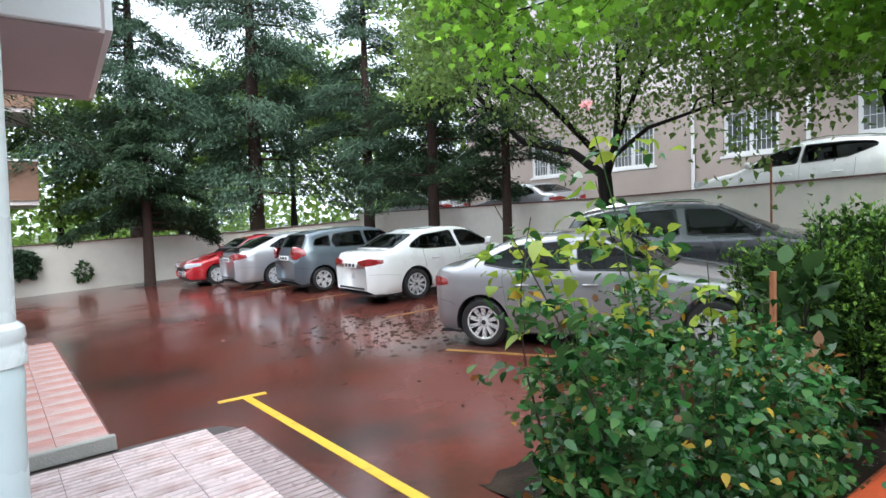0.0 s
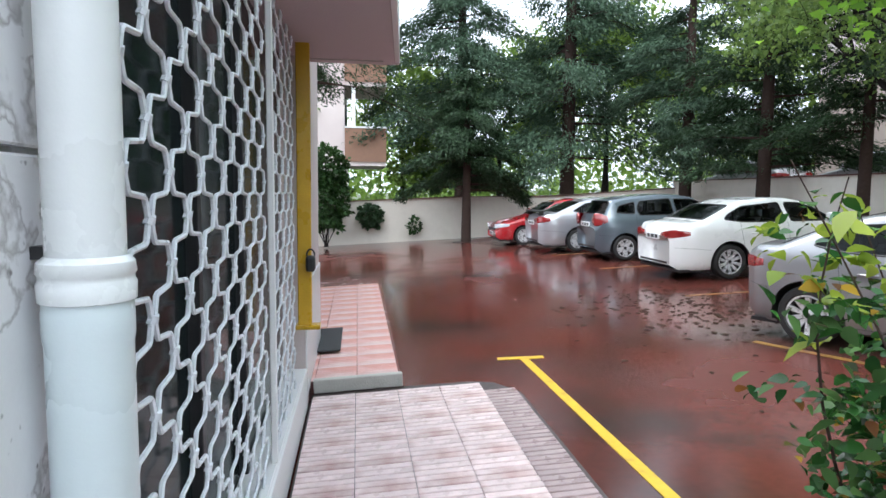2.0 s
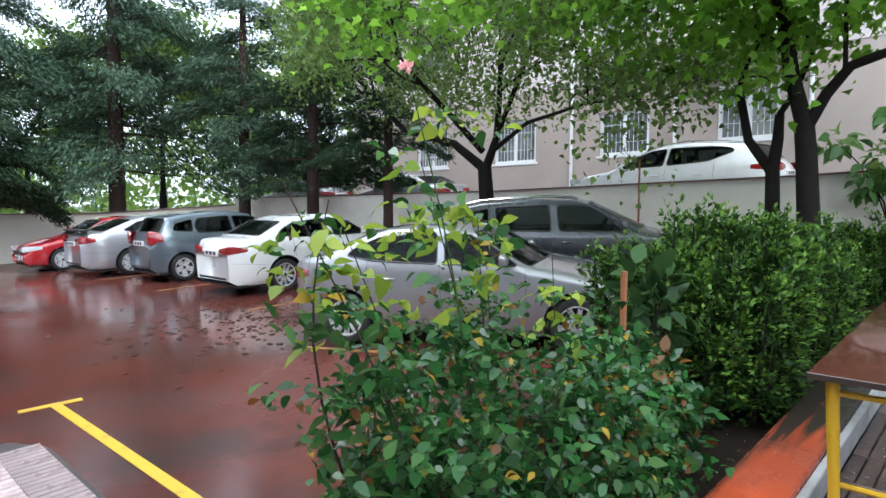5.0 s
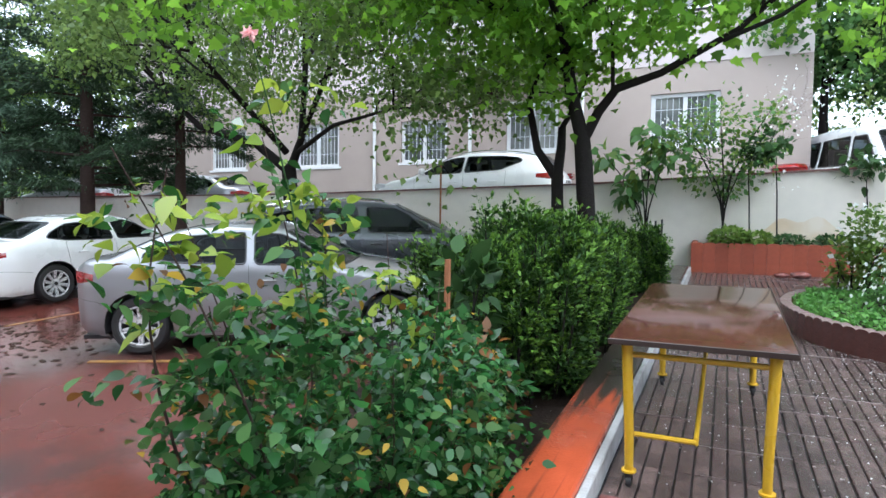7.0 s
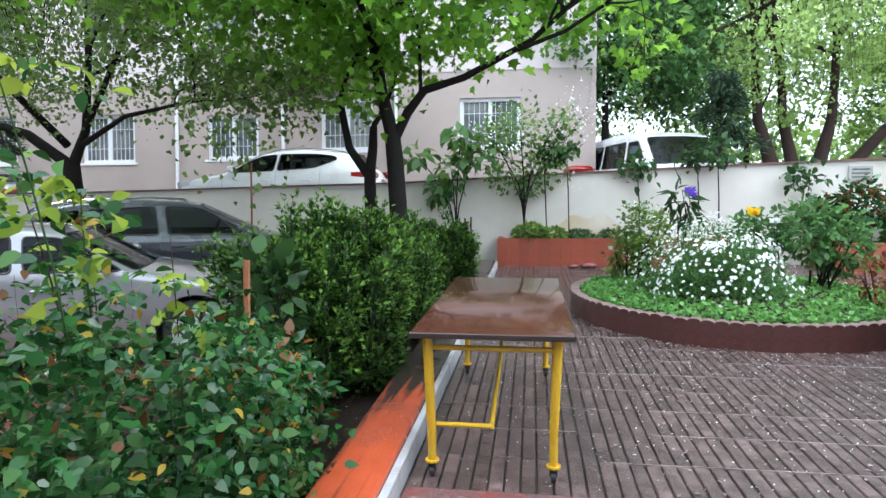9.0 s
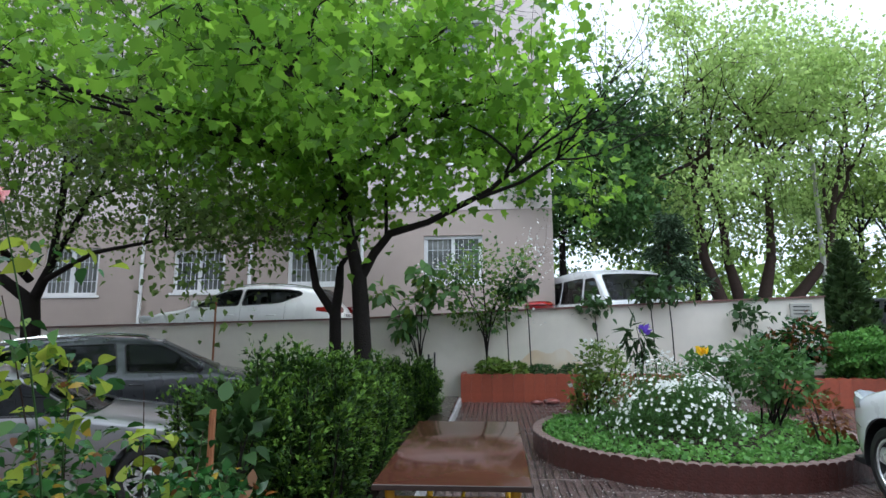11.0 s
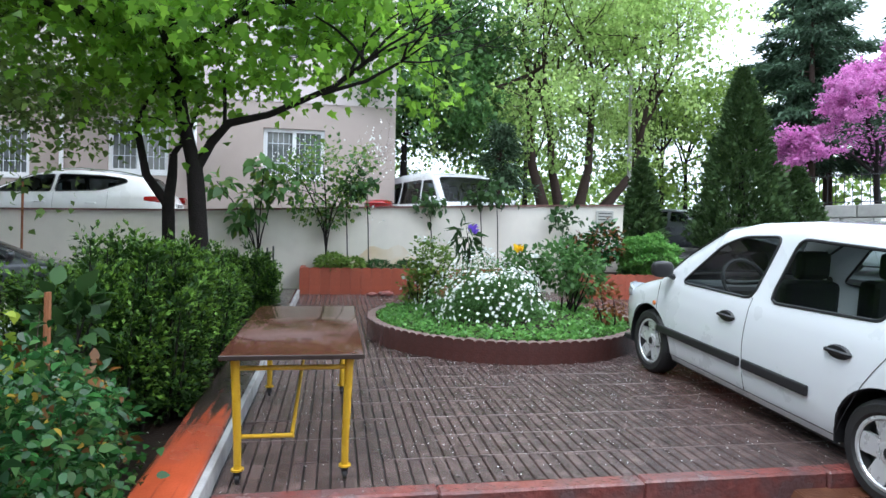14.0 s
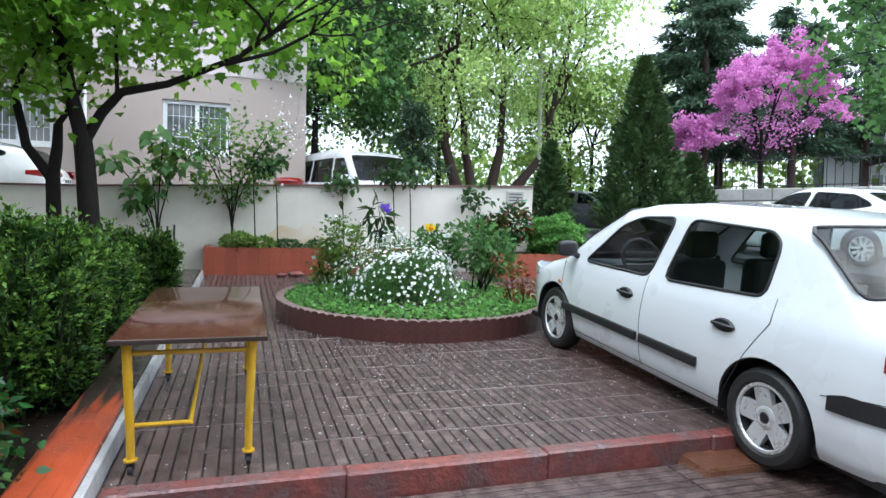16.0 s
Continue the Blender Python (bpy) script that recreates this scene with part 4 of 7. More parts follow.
W_SPORT = spoked_wheel(0.325, 0.22, 10, "spoke")
W_STAR = spoked_wheel(0.3, 0.19, 5, "star")
W_MED = spoked_wheel(0.315, 0.2, 7, "star")
SEDAN = dict(length=4.63, width=1.81, wheel=0.325, tyre=0.22, base=2.81, front=0.78, wheel_set=W_SPORT, lamp_z=0.66, tail_z=0.86, tail_size=(0.4, 0.15), plate_z=0.8, belt=0.99, tumble=0.72,
             top=[(2.315, 0.56), (2.24, 0.7), (2.05, 0.79), (1.6, 0.89), (1.08, 0.98), (0.98, 1.0), (0.28, 1.37), (0.0, 1.43), (-0.45, 1.45), (-0.9, 1.42), (-1.22, 1.34), (-1.82, 1.09), (-2.1, 1.07), (-2.25, 1.04), (-2.3, 0.94), (-2.315, 0.86)],
             windows=[[(0.8, 0.98), (-0.07, 1.0), (-0.11, 1.34), (0.2, 1.32), (0.45, 1.21)], [(-0.17, 1.0), (-1.0, 1.03), (-1.36, 1.09), (-1.26, 1.17), (-0.95, 1.3), (-0.21, 1.345)]],
             cabin=dict(cowl=1.03, roof0=0.3, b=-0.12, c=-1.02, roof1=-1.2, tail=-1.8, h=1.45))
HATCH = dict(length=3.95, width=1.7, wheel=0.3, tyre=0.19, base=2.5, front=0.8, wheel_set=W_STAR, lamp_z=0.72, tail_z=0.98, tail_size=(0.2, 0.3), wrap=0.26, plate_z=0.86, belt=1.01,
             top=[(1.975, 0.58), (1.92, 0.74), (1.65, 0.89), (1.27, 1.0), (0.45, 1.42), (0.1, 1.49), (-0.5, 1.52), (-1.2, 1.49), (-1.62, 1.43), (-1.86, 1.08), (-1.95, 0.95), (-1.975, 0.85)],
             windows=[[(0.95, 1.0), (-0.02, 1.02), (-0.06, 1.39), (0.42, 1.35), (0.64, 1.24)], [(-0.1, 1.02), (-0.95, 1.05), (-1.0, 1.2), (-0.9, 1.37), (-0.14, 1.4)], [(-1.05, 1.08), (-1.5, 1.13), (-1.42, 1.28), (-1.02, 1.36)]],
             cabin=dict(cowl=1.27, roof0=0.48, b=-0.04, c=-1.0, roof1=-1.63, tail=-1.87, h=1.52))
COUPE = dict(length=4.6, width=1.78, wheel=0.315, tyre=0.2, base=2.65, front=0.9, wheel_set=W_MED, lamp_z=0.66, tail_z=0.9, tail_size=(0.38, 0.18), plate_z=0.82, belt=0.99, tumble=0.72, spoiler=True,
             top=[(2.3, 0.56), (2.22, 0.7), (2.0, 0.8), (1.5, 0.9), (1.1, 0.97), (0.3, 1.36), (0.0, 1.42), (-0.4, 1.44), (-0.85, 1.41), (-1.15, 1.35), (-1.9, 1.09), (-2.12, 1.07), (-2.25, 1.02), (-2.3, 0.92)],
             windows=[[(0.82, 0.98), (-0.1, 1.0), (-0.14, 1.33), (0.2, 1.31), (0.46, 1.2)], [(-0.2, 1.0), (-1.0, 1.03), (-1.36, 1.1), (-0.95, 1.29), (-0.24, 1.335)]],
             cabin=dict(cowl=1.08, roof0=0.32, b=-0.15, c=-1.02, roof1=-1.15, tail=-1.88, h=1.44))
SUV = dict(length=4.5, width=1.84, wheel=0.35, tyre=0.23, base=2.68, front=0.9, wheel_set=W_MED, lamp_z=0.85, tail_z=1.03, tail_size=(0.42, 0.16), plate_z=0.9, low=0.26, rails=True, belt=1.06,
           top=[(2.25, 0.66), (2.18, 0.84), (1.9, 0.97), (1.42, 1.06), (0.52, 1.51), (0.2, 1.57), (-0.5, 1.61), (-1.3, 1.57), (-1.82, 1.48), (-2.1, 1.12), (-2.22, 1.0), (-2.25, 0.85)],
           windows=[[(1.0, 1.05), (0.0, 1.07), (-0.04, 1.48), (0.45, 1.45), (0.68, 1.33)], [(-0.12, 1.07), (-1.0, 1.09), (-1.05, 1.46), (-0.16, 1.485)], [(-1.13, 1.1), (-1.8, 1.15), (-1.62, 1.37), (-1.15, 1.455)]],
           cabin=dict(cowl=1.38, roof0=0.52, b=-0.06, c=-1.06, roof1=-1.8, tail=-2.1, h=1.61))
CROSSOVER = dict(length=4.35, width=1.8, wheel=0.34, tyre=0.22, base=2.63, front=0.87, wheel_set=W_SPORT, lamp_z=0.85, tail_z=1.02, tail_size=(0.3, 0.16), plate_z=0.9, low=0.25, wrap=0.45, rails=True, belt=1.09,
                 top=[(2.175, 0.7), (2.1, 0.86), (1.75, 1.0), (1.22, 1.08), (0.28, 1.47), (-0.1, 1.54), (-0.6, 1.57), (-1.2, 1.53), (-1.72, 1.46), (-2.0, 1.16), (-2.13, 1.05), (-2.175, 0.9)],
                 windows=[[(0.86, 1.09), (-0.08, 1.12), (-0.12, 1.45), (0.2, 1.42), (0.45, 1.32)], [(-0.15, 1.12), (-0.95, 1.17), (-1.42, 1.34), (-1.32, 1.41), (-0.95, 1.45), (-0.19, 1.455)]],
                 cabin=dict(cowl=1.18, roof0=0.3, b=-0.12, c=-1.04, roof1=-1.72, tail=-2.0, h=1.57))
VAN = dict(length=4.8, width=1.9, wheel=0.33, tyre=0.21, base=2.9, front=0.85, wheel_set=W_STAR, lamp_z=0.85, tail_z=1.1, tail_size=(0.16, 0.5), plate_z=0.8, tumble=0.82, low=0.25, category="van", belt=1.16,
           top=[(2.4, 0.72), (2.32, 0.95), (2.1, 1.06), (1.75, 1.17), (0.98, 1.78), (0.65, 1.88), (-0.5, 1.93), (-2.1, 1.88), (-2.33, 1.55), (-2.39, 1.2), (-2.4, 1.0)],
           windows=[[(1.35, 1.16), (0.42, 1.14), (0.4, 1.68), (0.86, 1.68)], [(0.28, 1.15), (-0.9, 1.15), (-0.9, 1.68), (0.28, 1.7)], [(-1.02, 1.15), (-2.0, 1.15), (-2.0, 1.66), (-1.02, 1.68)]],
           cabin=dict(cowl=1.74, roof0=1.0, b=0.35, c=-0.95, roof1=-2.15, tail=-2.33, h=1.93))
SALOON = dict(length=4.15, width=1.64, wheel=0.29, tyre=0.18, base=2.47, front=0.76, wheel_set=spoked_wheel(0.29, 0.18, 5, "star"), lamp_z=0.66, tail_z=0.82, tail_size=(0.2, 0.3), plate_z=0.7, tumble=0.76, belt=0.92, round=0.07, edge=0.1,
              top=[(2.075, 0.56), (2.0, 0.68), (1.85, 0.76), (1.6, 0.84), (1.35, 0.91), (1.04, 1.14), (0.6, 1.39), (0.3, 1.45), (-0.25, 1.49), (-0.8, 1.49), (-1.15, 1.44), (-1.35, 1.36), (-1.72, 1.07), (-1.9, 1.03), (-2.02, 0.99), (-2.06, 0.9), (-2.075, 0.82)],
              clear=True, black_trim=True, rub=True, mirror=1.0, seal=0.011,
              windows=[[(0.86, 0.9), (0.0, 0.915), (-0.1, 1.36), (0.28, 1.33), (0.5, 1.245)], [(-0.17, 0.92), (-1.04, 0.97), (-1.02, 1.28), (-0.94, 1.345), (-0.26, 1.36)]],
              cabin=dict(cowl=1.33, roof0=0.58, b=0.01, c=-1.1, handle=-0.81, roof1=-1.22, tail=-1.72, tail_w=0.86, roof_w=0.76, h=1.49))

P_WHITE, P_PEARL = paint("white_car_paint", (0.74, 0.76, 0.79)), paint("pearl_white_car_paint", (0.76, 0.76, 0.76))
P_SILVER, P_GREY = paint("silver_car_paint", (0.42, 0.42, 0.45), 0.55, 0.3), paint("grey_blue_car_paint", (0.12, 0.15, 0.18), 0.5, 0.3)
P_RED, P_DARK = paint("red_car_paint", (0.38, 0.01, 0.016)), paint("dark_grey_car_paint", (0.05, 0.055, 0.065), 0.4, 0.28)
P_GREYSILVER = paint("warm_silver_car_paint", (0.3, 0.295, 0.31), 0.5, 0.3)
ROW = "cars parked in a row"
car("white saloon car parked with its tail out, wet with rain", at(8.07, 11.4, 0.004), SEDAN, P_PEARL, ROW)
car("dark blue-grey hatchback parked with its tail out", at(7.65, 14.7, 0.004), HATCH, P_GREY, ROW)
car("silver liftback car with a rear spoiler, parked tail out", at(7.3, 17.1, 0.004), COUPE, P_SILVER, ROW)
car("bright red saloon car parked nose out", at(6.6, 19.7, 0.004, 0, 0, 180), dict(COUPE, spoiler=False), P_RED, ROW, 0.95)
car("grey-silver saloon car parked slantwise behind the rose bush", at(6.34, 5.45, 0.004, 0, 0, -64), dict(SEDAN, length=4.32, front=0.72), P_GREYSILVER, ROW)
car("dark grey estate car with silver roof rails", at(9.84, 6.29, 0.004, 0, 0, -60), SUV, P_DARK, ROW, 1.04)
car("white four-door saloon, wheels half on the terrace step", at(4.12, -3.86, 0.262, 0, -2.6, 0.4), SALOON, P_WHITE, "", 1.13)
car("white sport utility car on the raised road", at(14.0, 5.95, 1.02, 0, 0, 90), CROSSOVER, P_PEARL, "", 1.06)
car("white delivery van on the raised road", at(15.8, -2.63, 0.99, 0, 0, 196), VAN, P_WHITE, "", 1.08)
car("dark saloon car on the raised road beyond the shrubs", at(19.0, -11.4, 0.955, 0, 0, 215), SEDAN, P_DARK)
car("white saloon car beyond the parked white one", at(9.2, -11.0, 0.955, 0, 0, 5), SEDAN, P_PEARL)
car("silver saloon car on the raised road behind the trees", at(15.0, 22.0, 0.955, 0, 0, 95), SEDAN, P_SILVER)
car("silver saloon car on the raised road behind the trees", at(15.2, 16.0, 0.955, 0, 0, 92), SEDAN, P_SILVER)

# ---- the house wall along the walk ----
HOUSE = upright(-0.33, 0, 0.0)  # its local x = 0 is the face of the wall


def house():
    h = thing("house", HOUSE, "apartment house wall with marble cladding, barred window and yellow gate post", "house")
    part("wall", boxm(-0.6, -0.07, 0.82, 1.47, -0.2, 4.6), M_MARBLE, h, "grey marble-clad pier")
    for z0, z1 in ((-0.1, 0.6), (0.605, 1.96), (1.965, 3.2), (3.205, 4.5)):
        part("cladding_slab", boxm(-0.069, -0.045, 0.8, 1.47, z0 + 0.003, z1 - 0.003, 0.004), M_MARBLE, h)
        part("cladding_slab", boxm(-0.6, -0.047, 0.775, 0.799, z0 + 0.003, z1 - 0.003, 0.004), M_MARBLE, h)
    part("wall", boxm(-1.6, -1.3, -9, 0.82, -0.2, 4.6), M_PALE_RENDER, h, "recessed rendered wall")
    part("wall", boxm(-1.3, -0.6, 0.6, 0.82, -0.2, 4.6), M_PALE_RENDER, h, "rendered return of the wall")
    part("wall", boxm(-0.42, -0.18, 1.47, 7.4, -0.2, 0.34), M_WHITE, h, "white-painted wall under the window")
    part("sill", boxm(-0.18, 0.012, 1.49, 5.6, 0.05, 0.4, 0.01), M_WHITE, h, "white painted skirting below the bars")
    part("wall", boxm(-0.42, -0.004, 5.62, 7.5, -0.1, 4.6), M_PALE_RENDER, h, "pale rendered wall beyond the bars")
    part("wall_foot", boxm(-0.002, 0.012, 5.62, 7.5, 0.15, 1.1), M_WHITE, h, "white-painted foot of the wall")
    part("wall", boxm(-0.42, 0.0, 1.47, 5.62, 3.3, 4.6), M_PALE_RENDER, h, "pale rendered wall over the window")
    part("wall", boxm(-2.2, -0.4, 7.2, 12.9, -0.1, 4.6), M_PALE_RENDER, h, "recessed entrance wall")
    # the dark shop window behind the bars
    for y0, y1 in ((1.5, 2.7), (2.74, 3.6), (3.68, 5.58)):
        part("window_pane", boxm(-0.2, -0.185, y0, y1, 0.34, 3.3), M_DARKGLASS, h, "dark reflecting window pane")
    for y in (2.72, 3.64):
        part("window_frame", boxm(-0.2, -0.14, y - 0.03, y + 0.03, 0.34, 3.3, 0.004), M_BLACK, h, "dark window frame")
    # wavy bars: pairs of rods that swell out and draw in, hooked to their neighbours
    def rods(y0, y1, z0, z1):
        step, half = 0.16, 0.115
        for i in range(int((y1 - y0) / step)):
            yc = y0 + (i + 0.5) * step
            pts, bar = [], bmesh.new()
            for j in range(int((z1 - z0) / half)):
                z, w = z0 + j * half, (0.068 if (i + j) % 2 else -0.068)
                pts += [(0.0, yc + w * k, z + half * u) for k, u in ((0.3, 0.015), (0.66, 0.035), (0.77, 0.08), (0.83, 0.16), (1.02, 0.44), (1.02, 0.56), (0.83, 0.84), (0.77, 0.92), (0.66, 0.965), (0.3, 0.985))]
                tube(bar, [(-0.002, yc + w, z + half * 0.42), (0.003, yc + w * 1.1, z + half * 0.58)], 0.0115, 6)
            part("window_bar", tube(bar, pts, 0.0076, 6), M_GRILLE, h, "", True, m=Matrix.Translation((-0.03, 0, 0)))

    rods(1.5, 3.63, 0.4, 3.1)
    rods(3.72, 5.14, 0.4, 3.1)
    for y in (1.49, 3.69):
        part("bar_post", boxm(-0.03, 0.006, y - 0.013, y + 0.013, 0.42, 3.2, 0.005), M_WHITE, h, "white steel post")
    part("bar_rail", boxm(-0.05, 0.0, 1.5, 5.13, 3.1, 3.14, 0.004), M_WHITE, h)
    part("bar_rail", boxm(-0.05, 0.0, 1.5, 5.13, 0.402, 0.42, 0.004), M_WHITE, h)
    # rain pipe
    px, py = 0.03, 1.34
    pipe = part("rain_pipe", lathe(bmesh.new(), [(0.062, -0.15), (0.062, 1.67), (0.0645, 1.685), (0.0645, 1.72), (0.062, 1.74)], 28, m=Matrix.Translation((px, py, 0))), M_PIPE_BLUE, h, "white plastic rain pipe", True)
    part("pipe_upper", lathe(bmesh.new(), [(0.056, 1.68), (0.056, 4.6)], 28, m=Matrix.Translation((px, py, 0))), M_PIPE, pipe, "", True)
    part("pipe_collar", lathe(bmesh.new(), [(0.06, 1.735), (0.068, 1.738), (0.069, 1.764), (0.066, 1.769), (0.066, 1.776), (0.069, 1.781), (0.067, 1.797), (0.057, 1.806)], 28, m=Matrix.Translation((px, py, 0))), M_PIPE, pipe, "socket collar of the pipe", True)
    part("pipe_clip", boxm(-0.06, px, py - 0.012, py + 0.012, 1.8, 1.82), M_BLACK, pipe)
    # yellow gate post with lock
    post = part("gate_post", boxm(-0.02, 0.085, 5.16, 5.22, 0.86, 3.3, 0.006), M_YELLOW, h, "yellow-painted steel gate bar")
    part("post_foot", boxm(-0.04, 0.15, 5.12, 5.26, 0.84, 0.87, 0.005), M_YELLOW, post)
    bm = boxm(0.05, 0.12, 5.05, 5.14, 1.3, 1.42, 0.02, seg=2)
    tube(bm, [(0.085 + 0.03 * math.cos(a), 5.1, 1.42 + 0.05 * math.sin(a)) for a in np.linspace(0, math.pi, 9)], 0.007, 6)
    part("lock", bm, M_BLACK, post, "black padlock on the gate bar")
    # canopy over the entrance
    can = part("canopy", slab(bmesh.new(), [(-2.2, 3.9), (0.62, 3.9), (0.77, 5.86), (-2.2, 5.86)], 3.02, 3.3), M_SOFFIT, h, "pale mauve overhanging slab")
    part("canopy_edge", boxm(-2.2, 0.6, 3.86, 3.897, 3.03, 3.38, 0.006), M_WHITE, can, "white front edge of the slab")
    part("canopy_edge", slab(bmesh.new(), [(0.622, 3.9), (0.66, 3.9), (0.81, 5.86), (0.772, 5.86)], 3.04, 3.38), M_WHITE, can)
    part("canopy_edge", boxm(-2.2, 0.81, 5.863, 5.9, 3.03, 3.36, 0.006), M_SOFFIT, can)
    part("drip_groove", boxm(-0.4, 0.66, 5.7, 5.715, 3.012, 3.0195), M_STONE, can)
    part("canopy", boxm(-2.2, 0.6, 1.2, 3.6, 3.75, 4.0, 0.01), M_WHITE, h, "white upper slab edge")
    return h


house()
mat_ob = thing("door_mat", at(-0.2, 7.4, 0.205), "black rubber door mat on the red landing", "door mat")
part("mat", boxm(-0.14, 0.14, -0.55, 0.55, 0.0, 0.018, 0.006), M_MAT, mat_ob)

# step edge of the landing, grey stone
structure("landing_edge", boxm(-0.28, 0.53, 5.86, 5.93, 0.08, 0.205, 0.008), M_STONE, "grey stone edge of the red landing", "step")

# ---- terrace things ----
def work_table():
    t = thing("table", at(4.13, 0.5, 0.335), "brown wet-topped table on yellow steel legs with castors", "table")
    hx, hy = 0.945, 0.395
    top = part("tabletop", boxm(-hx, hx, -hy, hy, 0.722, 0.75, 0.006, seg=2), M_TABLE, t, "glossy brown tabletop beaded with rain", True)
    part("edge_band", boxm(-hx - 0.004, -hx + 0.002, -hy, hy, 0.724, 0.752, 0.003), M_DARK_EDGE, top)
    part("edge_band", boxm(-hx, hx, -hy - 0.004, -hy + 0.002, 0.724, 0.752, 0.003), M_DARK_EDGE, top)
    for sx in (-1, 1):
        for sy in (-1, 1):
            x, y = sx * 0.86, sy * 0.3
            leg = part("leg", tubem([(x, y, 0.085), (x + sx * 0.01, y, 0.25), (x + sx * 0.02, y + sy * 0.015, 0.715)], [0.021, 0.022, 0.026], 12), M_YELLOW, t, "", True)
            part("leg_plate", lathe(bmesh.new(), [(0.001, 0.078), (0.036, 0.078), (0.036, 0.088), (0.001, 0.088)], 14, m=Matrix.Translation((x, y, 0))), M_YELLOW, leg)
            bm = lathe(bmesh.new(), [(0.001, -0.012), (0.026, -0.012), (0.028, 0), (0.026, 0.012), (0.001, 0.012)], 16, "y", m=Matrix.Translation((x, y, 0.028)))
            box(bm, x - 0.012, x + 0.012, y - 0.02, y + 0.02, 0.03, 0.078, 0.004)
            part("castor", bm, M_BLACK, leg, "small black castor", True)
        part("end_rail", tubem([(sx * 0.875, -0.3, 0.665), (sx * 0.875, 0.3, 0.665)], 0.014, 8), M_YELLOW, t, "", True)
    part("low_rail", tubem([(-0.86, 0.3, 0.27), (-0.86, 0.0, 0.27)], 0.013, 8), M_YELLOW, t, "", True)
    part("brace", tubem([(-0.86, 0.0, 0.26), (-0.86, 0.0, 0.285), (0.875, -0.02, 0.66)], 0.012, 8), M_YELLOW, t, "", True)
    for s in (-1, 1):
        part("side_rail", tubem([(-0.87, s * 0.33, 0.695), (0.87, s * 0.33, 0.695)], 0.014, 8), M_YELLOW, t, "", True)


work_table()
plank = thing("ramp", at(3.0, -2.93, 0.168, 0, 0, 2), "worn brown timber block used as a wheel ramp", "ramp")
bm = bmesh.new()
vs = [bm.verts.new(p) for p in ((-0.22, -0.36, 0), (0.1, -0.36, 0), (0.1, 0.4, 0), (-0.22, 0.4, 0), (-0.2, -0.36, 0.05), (0.1, -0.36, 0.075), (0.1, 0.36, 0.075), (-0.2, 0.36, 0.05))]
for q in ((3, 2, 1, 0), (4, 5, 6, 7), (0, 1, 5, 4), (1, 2, 6, 5), (2, 3, 7, 6), (3, 0, 4, 7)):
    bm.faces.new([vs[i] for i in q])
bmesh.ops.bevel(bm, geom=list(bm.edges), offset=0.008, segments=2, affect="EDGES")
part("block", bm, M_TIMBER, plank)

# round bed
BED = (7.72, -1.95, 1.8)
bed = thing("round_bed", at(BED[0], BED[1], 0.33), "round raised flower bed edged with dark red bricks", "flower bed")
bm = bmesh.new()
lathe(bm, [(1.66, -0.05), (1.66, 0.2), (0.9, 0.3), (0.001, 0.34)], 48)
part("soil", bm, M_SOIL, bed, "dark soil under creeping plants", True)
N = 96
half_w = BED[2] * math.pi / N
bmb = bmesh.new()
arch_top = [(half_w * math.cos(t), 0.222 + 0.026 * math.sin(t)) for t in np.linspace(0, math.pi, 9)]
outer = [(-half_w, -0.02), (half_w, -0.02)] + arch_top
faces_in_out = [[bmb.verts.new((x, y, z)) for y, z in outer] for x in (-0.045, 0.06)]
bmb.faces.new(faces_in_out[1])
bmb.faces.new(faces_in_out[0][::-1])
for i in range(len(outer)):
    j = (i + 1) % len(outer)
    bmb.faces.new((faces_in_out[0][i], faces_in_out[0][j], faces_in_out[1][j], faces_in_out[1][i]))
bmesh.ops.recalc_face_normals(bmb, faces=bmb.faces)
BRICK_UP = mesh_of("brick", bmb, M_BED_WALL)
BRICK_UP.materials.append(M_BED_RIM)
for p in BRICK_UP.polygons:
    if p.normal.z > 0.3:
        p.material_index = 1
rng = random.Random(4)
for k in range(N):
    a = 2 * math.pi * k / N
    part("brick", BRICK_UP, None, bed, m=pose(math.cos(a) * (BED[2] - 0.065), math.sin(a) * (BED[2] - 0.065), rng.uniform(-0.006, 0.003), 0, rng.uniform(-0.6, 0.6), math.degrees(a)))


def brick_planter(name, x0, x1, y0, y1, z0, h, label):
    """A low brick box with soil, its bricks laid in courses."""
    p = thing(name, at(0, 0, 0), label, "planter")
    part("soil", boxm(x0 + 0.1, x1, y0 + 0.1, y1 - 0.1, z0 - 0.05, z0 + h - 0.05), M_SOIL, p)
    r = random.Random(7)
    for length, along_y, spots in ((y1 - y0, True, [x0 + 0.05]), (x1 - x0 - 0.1, False, [y0 + 0.05, y1 - 0.05])):
        n = max(1, round(length / 0.2))
        w = length / n / 2
        bm = bmesh.new()
        edge = [(-w + 0.001, -0.03), (w - 0.001, -0.03)] + [((w - 0.001) * math.cos(t), h - 0.025 + 0.03 * math.sin(t)) for t in np.linspace(0, math.pi, 9)]
        two = [[bm.verts.new((x, y, z)) for y, z in edge] for x in (-0.045, 0.045)]
        bm.faces.new(two[1])
        bm.faces.new(two[0][::-1])
        for i in range(len(edge)):
            j = (i + 1) % len(edge)
            bm.faces.new((two[0][i], two[0][j], two[1][j], two[1][i]))
        bmesh.ops.recalc_face_normals(bm, faces=bm.faces)
        b = mesh_of("brick", bm, M_BRICK)
        for spot in spots:
            for i in range(n):
                m = pose(spot + r.uniform(-0.004, 0.004), y0 + w * (2 * i + 1), z0, 0, 0, r.uniform(-0.8, 0.8)) if along_y else pose(x0 + 0.1 + w * (2 * i + 1), spot, z0, 0, 0, 90)
                part("brick", b, None, p, m=m)
    return p


